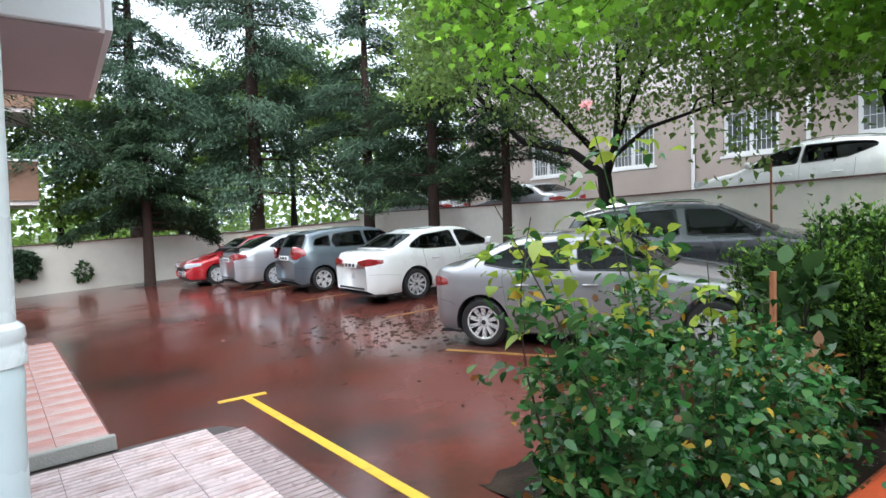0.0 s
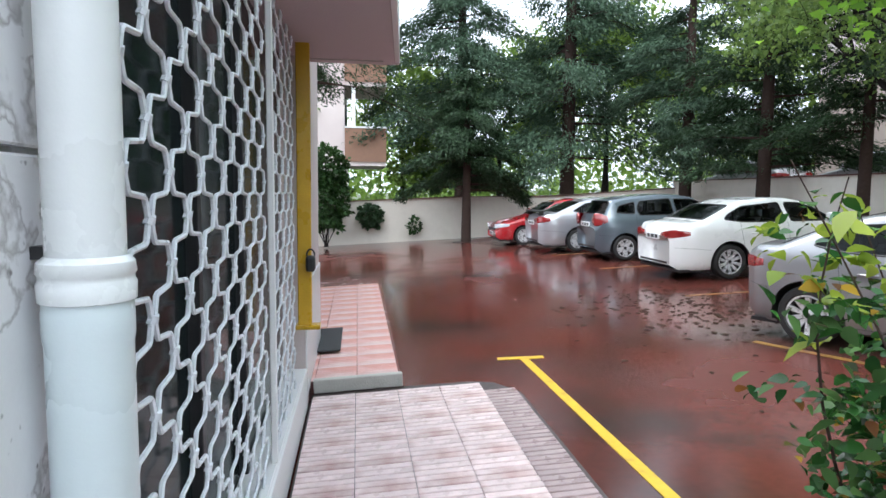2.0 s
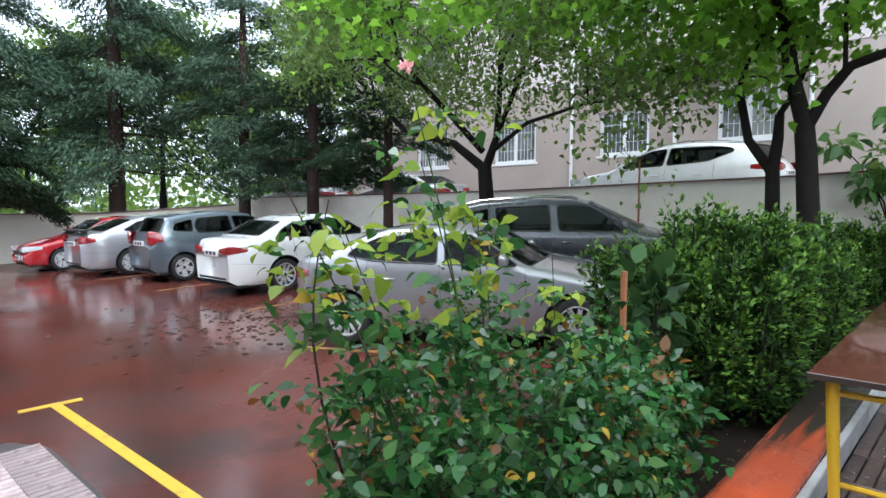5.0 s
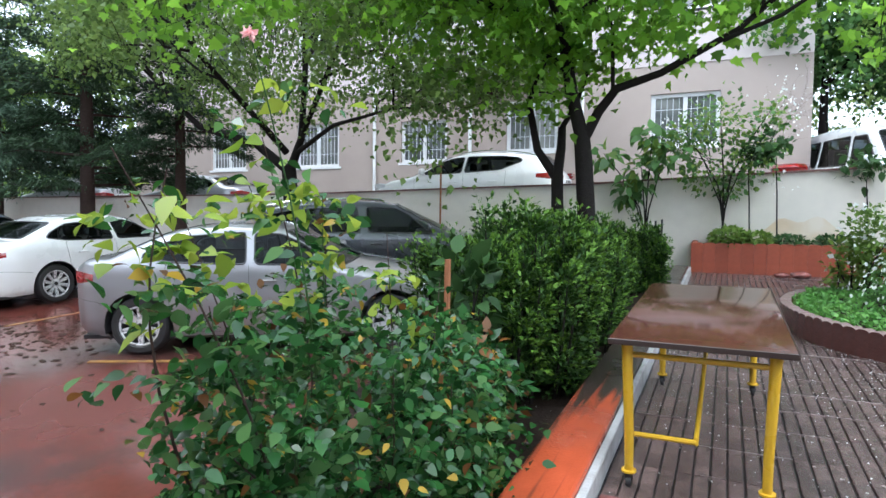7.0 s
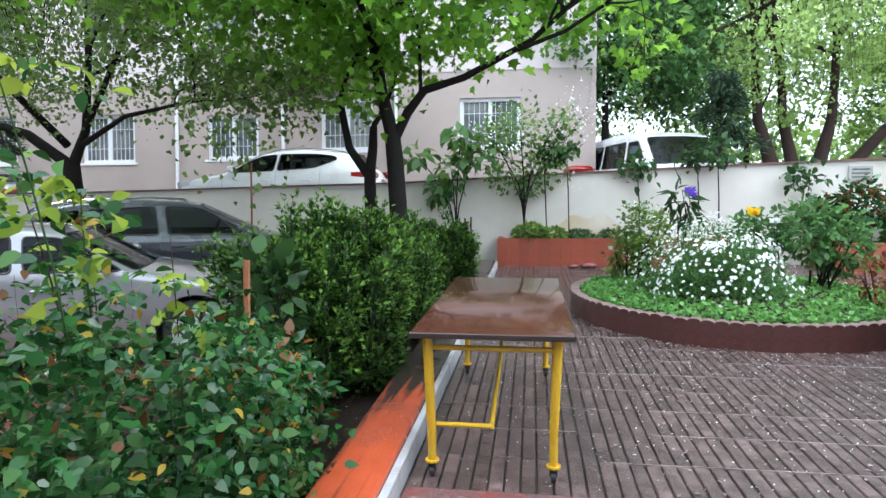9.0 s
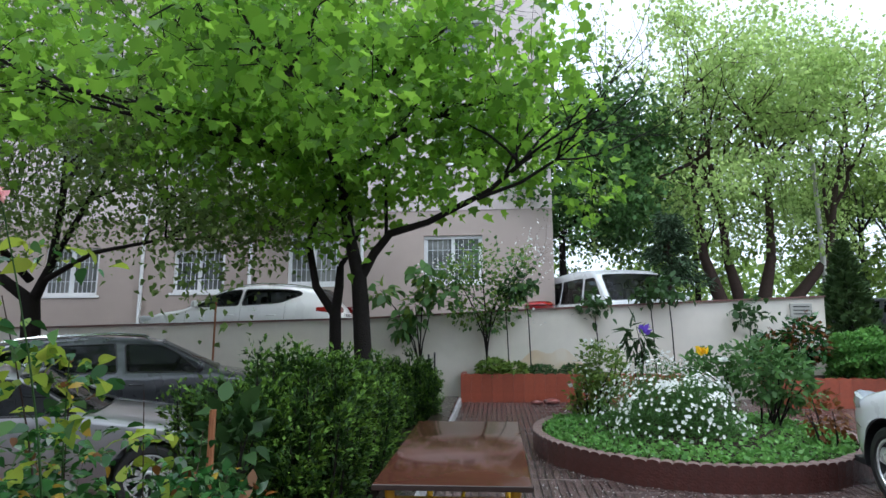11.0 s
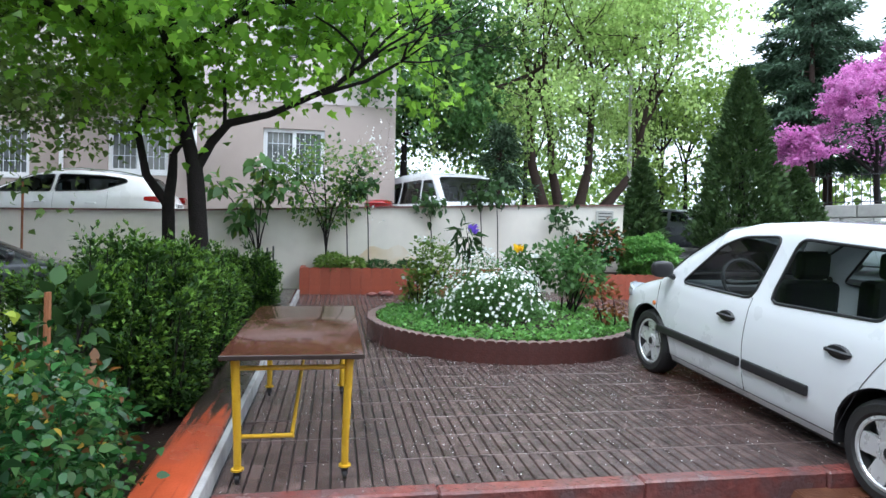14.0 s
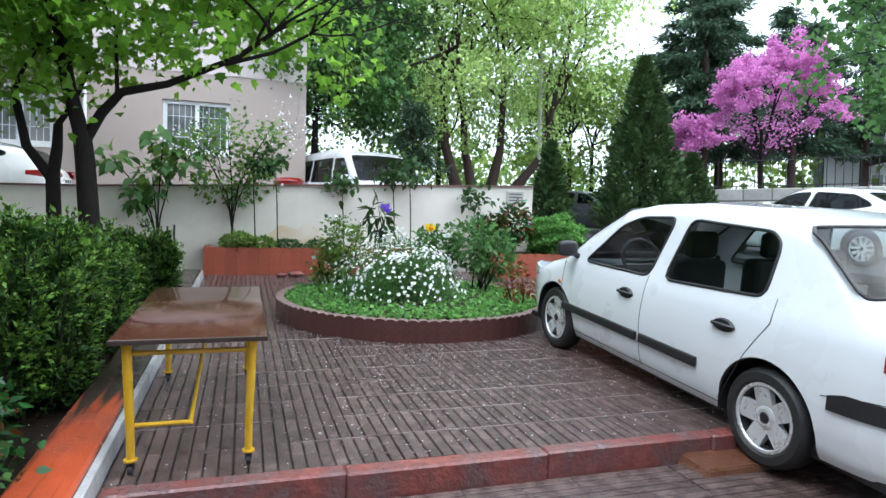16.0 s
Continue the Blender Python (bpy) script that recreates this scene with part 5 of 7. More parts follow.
brick_planter("brick_planter", 11.85, 12.45, -3.2, 0.95, 0.33, 0.52, "red-painted brick planter along the boundary wall")
brick_planter("brick_planter", 11.2, 12.4, -8.5, -4.7, 0.33, 0.5, "red-painted brick planter with shrubs")
for i, (x, y, s, d) in enumerate(((11.6, -0.45, 0.09, 0.5), (11.65, -0.72, 0.13, 0.45))):
    st = thing("stone", at(x, y, 0.33, 0, 0, 30 * i), "loose brown stone lying before the planter", "stone")
    bm = bmesh.new()
    bmesh.ops.create_icosphere(bm, subdivisions=2, radius=1)
    for v in bm.verts:
        v.co *= 1 + 0.2 * noise.noise(v.co * 1.7 + Vector((i, 0, 0)))
    bmesh.ops.transform(bm, matrix=Matrix.Diagonal((s, s * 1.3, s * d, 1)), verts=bm.verts)
    bmesh.ops.translate(bm, vec=(0, 0, s * d * 0.8), verts=bm.verts)
    part("rock", bm, M_STEP, st, "", True)

# ---- plants ----
L_MAPLE = leaf_material("maple_leaf", (0.02, 0.075, 0.012), (0.27, 0.53, 0.06), 0.35, 0.58)
L_OLIVE = leaf_material("olive_green_leaf", (0.03, 0.07, 0.018), (0.2, 0.3, 0.08), 0.45, 0.4)
L_PINE = leaf_material("dark_needle", (0.009, 0.022, 0.012), (0.06, 0.11, 0.05), 0.55, 0.15)
L_CYPRESS = leaf_material("cypress_spray", (0.016, 0.04, 0.014), (0.09, 0.15, 0.05), 0.55, 0.15)
L_CEDAR = leaf_material("blue_green_needle", (0.016, 0.035, 0.023), (0.11, 0.18, 0.11), 0.55, 0.2)
L_FRESH = leaf_material("fresh_green_leaf", (0.03, 0.07, 0.015), (0.22, 0.34, 0.07), 0.45, 0.4)
L_DARK = leaf_material("dark_green_leaf", (0.009, 0.026, 0.008), (0.06, 0.13, 0.04), 0.4, 0.3)
L_FEATHER = leaf_material("light_feathery_leaf", (0.13, 0.24, 0.05), (0.45, 0.6, 0.22), 0.5, 0.6)
L_MID = leaf_material("mid_green_leaf", (0.025, 0.065, 0.02), (0.13, 0.27, 0.08), 0.4, 0.4)
L_ROSE = leaf_material("glossy_rose_leaf", (0.006, 0.028, 0.012), (0.04, 0.14, 0.028), 0.2, 0.22)
L_ROSE_GOLD = leaf_material("yellowing_rose_leaf", (0.3, 0.17, 0.02), (0.5, 0.36, 0.05), 0.3, 0.35)
L_ROSE_YOUNG = leaf_material("young_rose_leaf", (0.09, 0.2, 0.02), (0.36, 0.42, 0.06), 0.25, 0.4)
L_ROSE_RED = leaf_material("reddish_rose_leaf", (0.06, 0.022, 0.01), (0.2, 0.09, 0.02), 0.35, 0.3)
# near-black copy of the thuja green: deep shade inside the shrub, put into the colour
L_THUJA_SHADE = leaf_material("shaded_thuja_spray", (0.005, 0.018, 0.004), (0.045, 0.105, 0.018), 0.55, 0.1)
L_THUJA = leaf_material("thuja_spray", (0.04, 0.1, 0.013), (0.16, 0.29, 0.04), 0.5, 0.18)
L_COVER = leaf_material("ground_cover_leaf", (0.04, 0.13, 0.03), (0.2, 0.42, 0.1), 0.3, 0.3)
L_PINK = leaf_material("pink_blossom", (0.4, 0.09, 0.3), (0.72, 0.34, 0.62), 0.6, 0.35)
L_WHITE = leaf_material("white_petal", (0.7, 0.72, 0.7), (0.85, 0.86, 0.85), 0.6, 0.3)
L_YELLOW = leaf_material("yellow_petal", (0.75, 0.5, 0.01), (0.9, 0.7, 0.03), 0.5, 0.3)
L_ROSEPINK = leaf_material("pale_pink_petal", (0.75, 0.35, 0.36), (0.85, 0.55, 0.52), 0.5, 0.3)
L_IRIS = leaf_material("violet_petal", (0.12, 0.05, 0.45), (0.3, 0.15, 0.7), 0.5, 0.3)
L_FALLEN = leaf_material("fallen_brown_leaf", (0.012, 0.009, 0.007), (0.05, 0.03, 0.016), 0.75, 0.05)


def limb_points(a, b, bend, rng, n=5):
    a, b = np.array(a, float), np.array(b, float)
    off = rng.normal(size=3) * bend * np.linalg.norm(b - a)
    return [tuple(a + (b - a) * t + off * math.sin(math.pi * t)) for t in np.linspace(0, 1, n)]


def branch_out(bm, start, end, r0, r1, rng, depth, tips, spread=0.55, kids=3, bend=0.06, rise=0.25):
    """A limb with smaller ones growing from it; tips collects the twigs' points."""
    pts = limb_points(start, end, bend, rng)
    tube(bm, pts, list(np.linspace(r0, r1, len(pts))), 7 if depth > 1 else 5, cap=False)
    if depth == 0:
        tips += pts[1:]
        return
    d = np.array(end, float) - np.array(start, float)
    ln = np.linalg.norm(d)
    for k in range(kids):
        t = rng.uniform(0.45, 1.0) if k else 1.0
        p = pts[min(len(pts) - 1, int(t * (len(pts) - 1) + 0.5))]
        w = d / ln + rng.normal(size=3) * spread
        w[2] += rise * rng.uniform(0, 1)
        w /= np.linalg.norm(w)
        branch_out(bm, p, np.array(p) + w * ln * rng.uniform(0.55, 0.8), r1 * (0.95 if t == 1 else 0.7), r1 * 0.45, rng, depth - 1, tips, spread, kids, bend, rise)


def around(points, count, radius, rng, flat=0.7):
    pts = np.asarray(points, float)
    i = rng.integers(0, len(pts), count)
    return pts[i] + rng.normal(size=(count, 3)) * np.array([radius, radius, radius * flat])


def tree(name, m, label, limbs, seed, leaf_mat, count, size, radius, bark=None, outline=LEAF, depth=2, kids=3, spread=0.55, droop=0.35, clip=None, rise=0.25, extra=None, category="tree", fill=None, level=1.0):
    """limbs: (points, first radius, last radius, grows) in the tree's own metres; those that grow put out boughs and leaves."""
    rng = np.random.default_rng(seed)
    t = thing(name, m, label, category)
    bm, tips = bmesh.new(), []
    for pts, r0, r1, grows in limbs:
        tube(bm, pts, list(np.linspace(r0, r1, len(pts))), 10)
        if grows:
            a, b = np.array(pts[-2], float), np.array(pts[-1], float)
            for k in range(grows):
                d = (b - a) / np.linalg.norm(b - a) + rng.normal(size=3) * spread
                d[2] += rise
                d /= np.linalg.norm(d)
                branch_out(bm, tuple(b if k % 2 == 0 else a + (b - a) * rng.uniform(0.3, 1)), b + d * extra if extra else b + d, r1 * 0.8, r1 * 0.35, rng, depth, tips, spread, kids, rise=rise)
    if fill:
        # more sprays within a rounded crown, each on its own twig
        (cx, cy, cz), (rx, ry, rz), sprays, each_ = fill
        d = rng.normal(size=(sprays, 3))
        d = d / np.linalg.norm(d, axis=1, keepdims=True) * rng.uniform(0.15, 1, (sprays, 1)) ** 0.45
        cs = np.array([cx, cy, cz]) + d * np.array([rx, ry, rz])
        wood = np.array(tips)
        for q in cs:
            near = wood[np.argmin(np.linalg.norm(wood - q, axis=1))]
            tube(bm, limb_points(near, q, 0.08, rng, 3), [0.008, 0.006, 0.003], 4, cap=False)
    part("trunk", bm, bark or M_BARK, t, "", True)
    pts = around(tips, count, radius, rng)
    if fill:
        pts = np.concatenate([pts, around(cs, sprays * each_, max(0.2, 0.09 * max(rx, ry)), rng)])
    if clip is not None:
        pts = pts[clip(pts)]
    part("crown", leaves("crown", pts, size, leaf_mat, rng, outline, droop, level=level), None, t)
    return t


def conifer(name, m, label, height, base, radius, seed, leaf_mat, count, size, bark=None, droop=0.3, power=0.8, lean=0.0, irregular=0.25, flat=0.055):
    """A trunk with whorls of boughs, each carrying many short sprays."""
    rng = np.random.default_rng(seed)
    t = thing(name, m, label, "conifer tree")
    trunk_bm, bm = bmesh.new(), bmesh.new()
    tube(trunk_bm, [(0, 0, -0.2), (0, 0, height * 0.5), (lean, 0, height)], [radius * 0.065 + 0.04, radius * 0.045 + 0.03, 0.02], 10)
    pts = []
    n = int(height * (5 if height > 6.5 else 7))
    for k in range(n):
        z = base + (height - base) * (k / n)
        f = ((1 - k / n) ** power) * rng.uniform(1 - irregular * 1.6, 1 + irregular)
        a = rng.uniform(0, 2 * math.pi)
        r = max(0.15, radius * f)
        end = np.array([math.cos(a) * r, math.sin(a) * r, z + r * (0.12 - droop)])
        line_ = [(0, 0, z), tuple(end * 0.5 + np.array([0, 0, z * 0.5 + r * 0.08])), tuple(end)]
        if height > 6.5:
            tube(bm, line_, [0.02 + 0.012 * r, 0.015, 0.006], 4, cap=False)
        else:
            part("bough", tubem(line_, [0.02 + 0.012 * r, 0.015, 0.006], 5), bark or M_BARK_BROWN, t, "", True)
        for s in np.linspace(0.2, 1, max(4, int(r * 6))):
            p = np.array([0, 0, z]) * (1 - s) + end * s + np.array([0, 0, r * 0.15 * math.sin(math.pi * s)])
            pts.append(p)
            side = np.array([-math.sin(a), math.cos(a), -0.15]) * r * 0.28 * (1.1 - s)
            pts += [p + side, p - side]
    part("trunk", trunk_bm, bark or M_BARK_BROWN, t, "", True)
    if height > 6.5:
        tagged(part("bough_mass", bm, bark or M_BARK_BROWN, t, "", True), "", kind="stuff")
    p = around(pts, count, max(0.1, radius * flat), rng, 0.6)
    out = p.copy()
    out[:, 2] = 0
    out /= np.linalg.norm(out, axis=1, keepdims=True) + 1e-6
    part("crown", leaves("crown", p, size, leaf_mat, rng, NEEDLE, droop, lean=out * 0.9, spread=0.45), None, t)
    return t


def shrub(name, m, label, blobs, seed, leaf_mat, count, size, outline=LEAF, droop=-0.5, stems=6, category="shrub", spread=0.6, shell=0.75, second=None, share=0.2):
    """Stems and a dense, uneven mass of leaves over rounded clumps."""
    rng = np.random.default_rng(seed)
    t = thing(name, m, label, category)
    bm = bmesh.new()
    pts, out = [], []
    total = sum(b[3] * b[4] for b in blobs)
    for cx, cy, cz, rx, rz in blobs:
        n = int(count * rx * rz / total)
        d = rng.normal(size=(n, 3))
        d /= np.linalg.norm(d, axis=1, keepdims=True)
        lump = 1 + 0.16 * np.sin(d[:, 0] * 7 + seed) * np.sin(d[:, 1] * 6) + 0.14 * np.sin(d[:, 2] * 9 + d[:, 0] * 5)
        r = (shell + (1 - shell) * rng.uniform(0, 1, n) ** 0.5) * lump * rng.uniform(0.8, 1.0, n)
        pts.append(np.array([cx, cy, cz]) + d * r[:, None] * np.array([rx, rx, rz]))
        out.append(d)
        for _ in range(stems):
            e = rng.normal(size=3)
            e /= np.linalg.norm(e)
            e[2] = abs(e[2])
            if stems == 1:
                tube(bm, [(0, 0, -0.05), (0.02, 0.01, cz * 0.3), (cx * 0.15, cy * 0.15, cz * 0.55), (cx * 0.6, cy * 0.6, cz * 0.85), (cx, cy, cz + rz * 0.4)], [0.02, 0.017, 0.014, 0.01, 0.005], 6, cap=False)
                continue
            tube(bm, limb_points((cx * 0.5 + rng.normal() * 0.05, cy * 0.5 + rng.normal() * 0.05, -0.05), (cx + e[0] * rx * 0.8, cy + e[1] * rx * 0.8, cz + e[2] * rz * 0.7), 0.05, rng), [0.018, 0.014, 0.011, 0.008, 0.004], 5, cap=False)
    tagged(part("stem_mass", bm, M_BARK, t, "", True), "", kind="stuff")
    pts, out = np.concatenate(pts), np.concatenate(out)
    keep = rng.uniform(size=len(pts)) > (share if second else -1)
    part("foliage", leaves("foliage", pts[keep], size, leaf_mat, rng, outline, droop, lean=out[keep] * 0.9, spread=spread), None, t)
    if second:
        part("young_foliage", leaves("young_foliage", pts[~keep] * 1.02, size, second, rng, outline, droop, lean=out[~keep] * 0.9, spread=spread), None, t)
    return t


# the maple by the kerb and the lopped tree beside it
tree("maple_tree", upright(8.6, 2.1, 0.28), "young maple with dark wet trunk and bright green leaves",
     [([(0, 0, -0.1), (0, 0.02, 1.0), (0, 0.08, 1.9), (0, 0.12, 2.3)], 0.14, 0.11, 0),
      ([(0, 0.12, 2.25), (-0.05, 0.25, 2.8), (-0.1, 0.34, 3.4), (-0.1, 0.4, 4.3)], 0.1, 0.065, 5),
      ([(0, 0.08, 2.2), (0, -0.1, 2.55), (-0.1, -0.35, 2.82), (-0.2, -0.9, 2.95), (-0.3, -1.75, 3.35), (-0.4, -2.2, 3.7)], 0.075, 0.03, 6),
      ([(-0.1, -0.3, 2.75), (-0.1, -0.28, 3.6)], 0.03, 0.02, 2),
      ([(-0.3, -1.6, 3.25), (-0.35, -2.2, 3.45), (-0.4, -2.7, 3.75)], 0.03, 0.02, 4),
      ([(-0.1, 0.35, 3.7), (-0.2, -0.5, 4.3), (-0.3, -1.3, 4.6)], 0.05, 0.03, 5),
      ([(-0.1, 0.4, 4.2), (-0.1, 0.4, 5.2), (-0.1, 0.3, 6.2)], 0.06, 0.03, 5),
      ([(-0.05, 0.3, 3.1), (-0.7, 1.2, 3.9), (-1.4, 2.6, 4.2)], 0.05, 0.03, 5),
      ([(-0.1, 0.3, 3.3), (-1.3, 0.3, 3.9), (-2.4, 0.4, 4.2)], 0.05, 0.03, 5),
      ([(-0.1, 0.4, 3.6), (-1.2, 1.6, 4.1), (-2.2, 3.4, 4.3)], 0.05, 0.03, 6),
      ([(-0.1, 0.4, 4.0), (-0.4, -0.1, 4.6), (-0.7, -0.4, 4.9)], 0.05, 0.03, 4)],
      # boughs towards the house and the car park
     21, L_MAPLE, 15000, 0.118, 0.33, outline=MAPLE, level=0.55, depth=2, kids=3, spread=0.6, droop=0.55, extra=1.3, clip=lambda p: (p[:, 2] > 2.85 + 0.3 * np.sin(p[:, 1] * 2.3 + 1) + 0.12 * np.sin(p[:, 1] * 7)) & (p[:, 1] > -3.45 + 1.6 * np.maximum(0, p[:, 2] - 4.2) + 0.25 * np.sin(p[:, 2] * 5)),
     fill=((-0.4, 0.1, 4.6), (1.8, 3.5, 1.6), 200, 40))
tree("lopped_tree", upright(8.9, 2.62, 0.28), "dark lopped tree with two cut-off limbs",
     [([(0, 0, -0.1), (0, -0.02, 1.0), (0, 0.0, 1.75)], 0.1, 0.085, 0), ([(0, 0.02, 1.7), (0, 0.3, 2.1), (0, 0.42, 2.7)], 0.07, 0.05, 1), ([(0, 0, 1.7), (0, -0.05, 2.1), (0, -0.06, 2.4)], 0.08, 0.055, 1)],
     22, L_MAPLE, 500, 0.11, 0.3, outline=LOBED, depth=1, kids=2, extra=0.9)
tree("spreading_tree", upright(11.3, 9.2, 0.0), "low forking tree with sparse olive-green leaves",
     [([(0, 0, -0.1), (0, 0.05, 1.4), (0, 0.15, 2.4)], 0.2, 0.16, 0),
      ([(0, 0.15, 2.3), (-0.2, 0.9, 2.9), (-0.6, 2.2, 3.3), (-0.8, 3.2, 4.2)], 0.12, 0.05, 5),
      ([(0, 0.1, 2.3), (0, -0.2, 3.0), (-0.1, -0.4, 4.6)], 0.11, 0.05, 5),
      ([(0, -0.1, 2.7), (-0.5, -1.4, 3.15), (-1.2, -3.2, 3.25)], 0.06, 0.025, 4),
      ([(0, 0.2, 2.7), (-1.0, 0.5, 3.6), (-2.2, 0.6, 4.4)], 0.08, 0.04, 5),
      ([(0, -0.2, 3.0), (-0.7, -1.5, 4.4), (-1.2, -2.4, 5.2)], 0.06, 0.03, 5)],
     23, L_OLIVE, 36000, 0.09, 0.34, depth=2, kids=3, spread=0.7, droop=0.5, extra=1.7, fill=((-0.4, -0.4, 4.6), (2.2, 4.2, 1.5), 190, 45))

# conifers at the far end of the car park
conifer("dark_conifer", upright(3.85, 21.3, 0.1), "dark low-branched conifer before the white wall", 5.6, 1.7, 2.2, 31, L_PINE, 46000, 0.13, droop=0.3, power=0.7)
conifer("tall_cedar", upright(8.6, 24.6, 0.2), "tall blue-green cedar behind the white wall", 15, 2.4, 4.2, 32, L_CEDAR, 52000, 0.185, droop=0.35, power=0.5, irregular=0.4)
conifer("tall_cedar", upright(4.6, 27.0, 0.2), "tall blue-green cedar behind the white wall", 15, 4.2, 4.0, 33, L_CEDAR, 48000, 0.185, droop=0.35, power=0.5, irregular=0.4)
conifer("tall_cedar", upright(-1.9, 15.5, 0.0), "tall dark conifer whose boughs hang over the landing", 12, 4.3, 3.2, 37, L_PINE, 28000, 0.13, droop=0.3, power=0.5, irregular=0.4)
conifer("spruce", upright(11.5, 20.6, 0.0), "dark spruce by the boundary wall", 12, 2.3, 2.9, 34, L_CEDAR, 42000, 0.15, droop=0.3, power=0.6, irregular=0.35)
conifer("spruce", upright(11.5, 16.4, 0.0), "dark spruce by the boundary wall", 9.5, 1.9, 2.6, 35, L_PINE, 38000, 0.13, droop=0.2, power=0.6, irregular=0.3)
conifer("spruce", upright(11.6, 13.0, 0.0), "slim spruce between the parked cars and the wall", 8, 2.6, 1.8, 36, L_PINE, 26000, 0.11, droop=0.25, power=0.6, irregular=0.35)


def simple_tree(x, y, z, h, crown_z, r, seed, mat, count, size, label, bark=None, lean=(0, 0), outline=LEAF, droop=0.4, name="tree", depth=2, grows=7, spray=0.17, fill=None):
    tree(name, upright(x, y, z), label,
         [([(0, 0, -0.2), (lean[0] * 0.3, lean[1] * 0.3, crown_z * 0.5), (lean[0], lean[1], crown_z)], 0.05 + 0.02 * h, 0.03 + 0.01 * h, 0),
          ([(lean[0], lean[1], crown_z - 0.1), (lean[0] * 1.3, lean[1] * 1.3, crown_z + (h - crown_z) * 0.35)], 0.03 + 0.01 * h, 0.02 + 0.006 * h, grows)],
         seed, mat, count, size, r * spray, bark=bark, depth=depth, kids=3, spread=0.75, droop=droop, extra=r * 0.62, outline=outline, fill=fill)


FRESH = "fresh green broadleaf tree beyond the boundary wall"
for i, (x, y, h, cz, r) in enumerate(((-7, 31, 9, 2, 3.5), (-3, 28, 6, 1.2, 2.2), (2.5, 33, 9, 2, 3.6), (7.5, 32, 10, 1.6, 3.8), (12.5, 30, 10, 2, 4), (17, 29, 9, 2, 3.5), (21, 26, 9, 2, 3.5))):
    simple_tree(x, y, 0.4, h, cz, r, 41 + i, L_FRESH, 6500, 0.22, FRESH)
shrub("corner_shrub", upright(-1.0, 21.9, 0.1), "dark evergreen shrub before the white boundary wall", [(0, 0, 1.5, 0.85, 1.0), (0.1, 0, 2.6, 0.7, 0.8)], 51, L_DARK, 5000, 0.13, LEAF, 0.1)
# trees on the raised road
simple_tree(18.0, -1.7, 0.95, 7.2, 2.4, 3.0, 61, L_MID, 15000, 0.14, "round dark green tree on the raised road", fill=((0, 0, 5.0), (2.6, 2.7, 2.3), 90, 60))
for i, (y, lx, ly) in enumerate(((-6.4, 0.2, 0.5), (-7.0, 0.3, 0.3), (-7.5, 0.3, -0.6), (-8.1, 0.3, -1.8))):
    simple_tree(18.4 + 0.3 * i, y, 0.95, 11.0 - 1.2 * (i % 2), 2.7, 3.4, 62 + i, L_FEATHER, 5600, 0.12, "tall tree with several leaning trunks and feathery light leaves", bark=M_BARK_BROWN, lean=(lx, ly), depth=3, grows=6, spray=0.1, droop=0.8, fill=((0.2, 1.0 * ly, 5.4), (1.8, 2.2, 2.9), 45, 36))
conifer("bushy_conifer", upright(13.6, -3.5, 0.95), "small dark bushy conifer before the van", 3.2, 1.75, 0.55, 66, L_PINE, 3000, 0.14, droop=0.3, power=0.35)
def cypress(x, y, z, h, r, seed, count, label):
    rng = np.random.default_rng(seed)
    t = thing("cone_cypress", upright(x, y, z), label, "conifer tree")
    part("trunk", tubem([(0, 0, -0.1), (0, 0, h * 0.9)], [0.12, 0.02], 8), M_BARK, t, "", True)
    u, a = rng.uniform(0, 1, count) ** 1.4, rng.uniform(0, 2 * math.pi, count)
    w = r * (1 - u) ** 0.8 * np.minimum(1, 0.55 + 4 * u) * (1 + 0.16 * np.sin(a * 5 + u * 17) + 0.12 * np.sin(a * 9 - u * 31)) * rng.uniform(0.72, 1.0, count)
    p = np.stack([w * np.cos(a), w * np.sin(a), 0.1 + u * h], 1)
    part("crown", leaves("crown", p, 0.15, L_CYPRESS, rng, SPRAY, -0.5, lean=np.stack([np.cos(a), np.sin(a), 0.7 + 0 * a], 1), spread=0.4), None, t)


SPRAY = [(0, 0), (0.3, 0.62), (0.11, 0.7), (0, 1.05), (-0.11, 0.7), (-0.3, 0.62)]
cypress(14.2, -10.2, 0.95, 4.9, 1.3, 67, 16000, "dense dark cone-shaped cypress")
cypress(14.6, -12.2, 0.95, 2.4, 0.9, 69, 5000, "small dark cypress beside the larger one")
cypress(13.3, -6.9, 0.95, 2.3, 0.6, 68, 4000, "small dark cypress beside the wall end")
tree("judas_tree", upright(17.4, -17.5, 2.7) @ Matrix.Scale(0.88, 4), "flowering tree covered in bright pink blossom",
     [([(0, 0, -0.2), (0.05, 0.05, 0.6), (0, 0.1, 1.2)], 0.13, 0.1, 0), ([(0, 0.1, 1.1), (0.1, 1.2, 1.9), (0, 2.1, 1.9)], 0.07, 0.04, 6), ([(0, 0.1, 1.1), (0, -0.3, 2.6), (0, -0.6, 3.9)], 0.08, 0.04, 6),
      ([(0, 0.1, 1.1), (-0.5, 0.6, 2.2), (-0.6, 1.1, 3.0)], 0.08, 0.04, 6), ([(0, 0.1, 1.1), (0, -0.9, 2.1), (0, -1.6, 2.9)], 0.07, 0.04, 5), ([(0, 0.1, 1.2), (0.2, 0.2, 2.4), (0.2, 0.4, 3.3)], 0.07, 0.04, 5)],
     71, L_PINK, 30000, 0.095, 0.1, level=0.5, depth=2, spread=0.62, droop=0.1, extra=1.05, rise=0.05, fill=((0, 0.3, 2.9), (1.3, 2.2, 1.5), 60, 30))
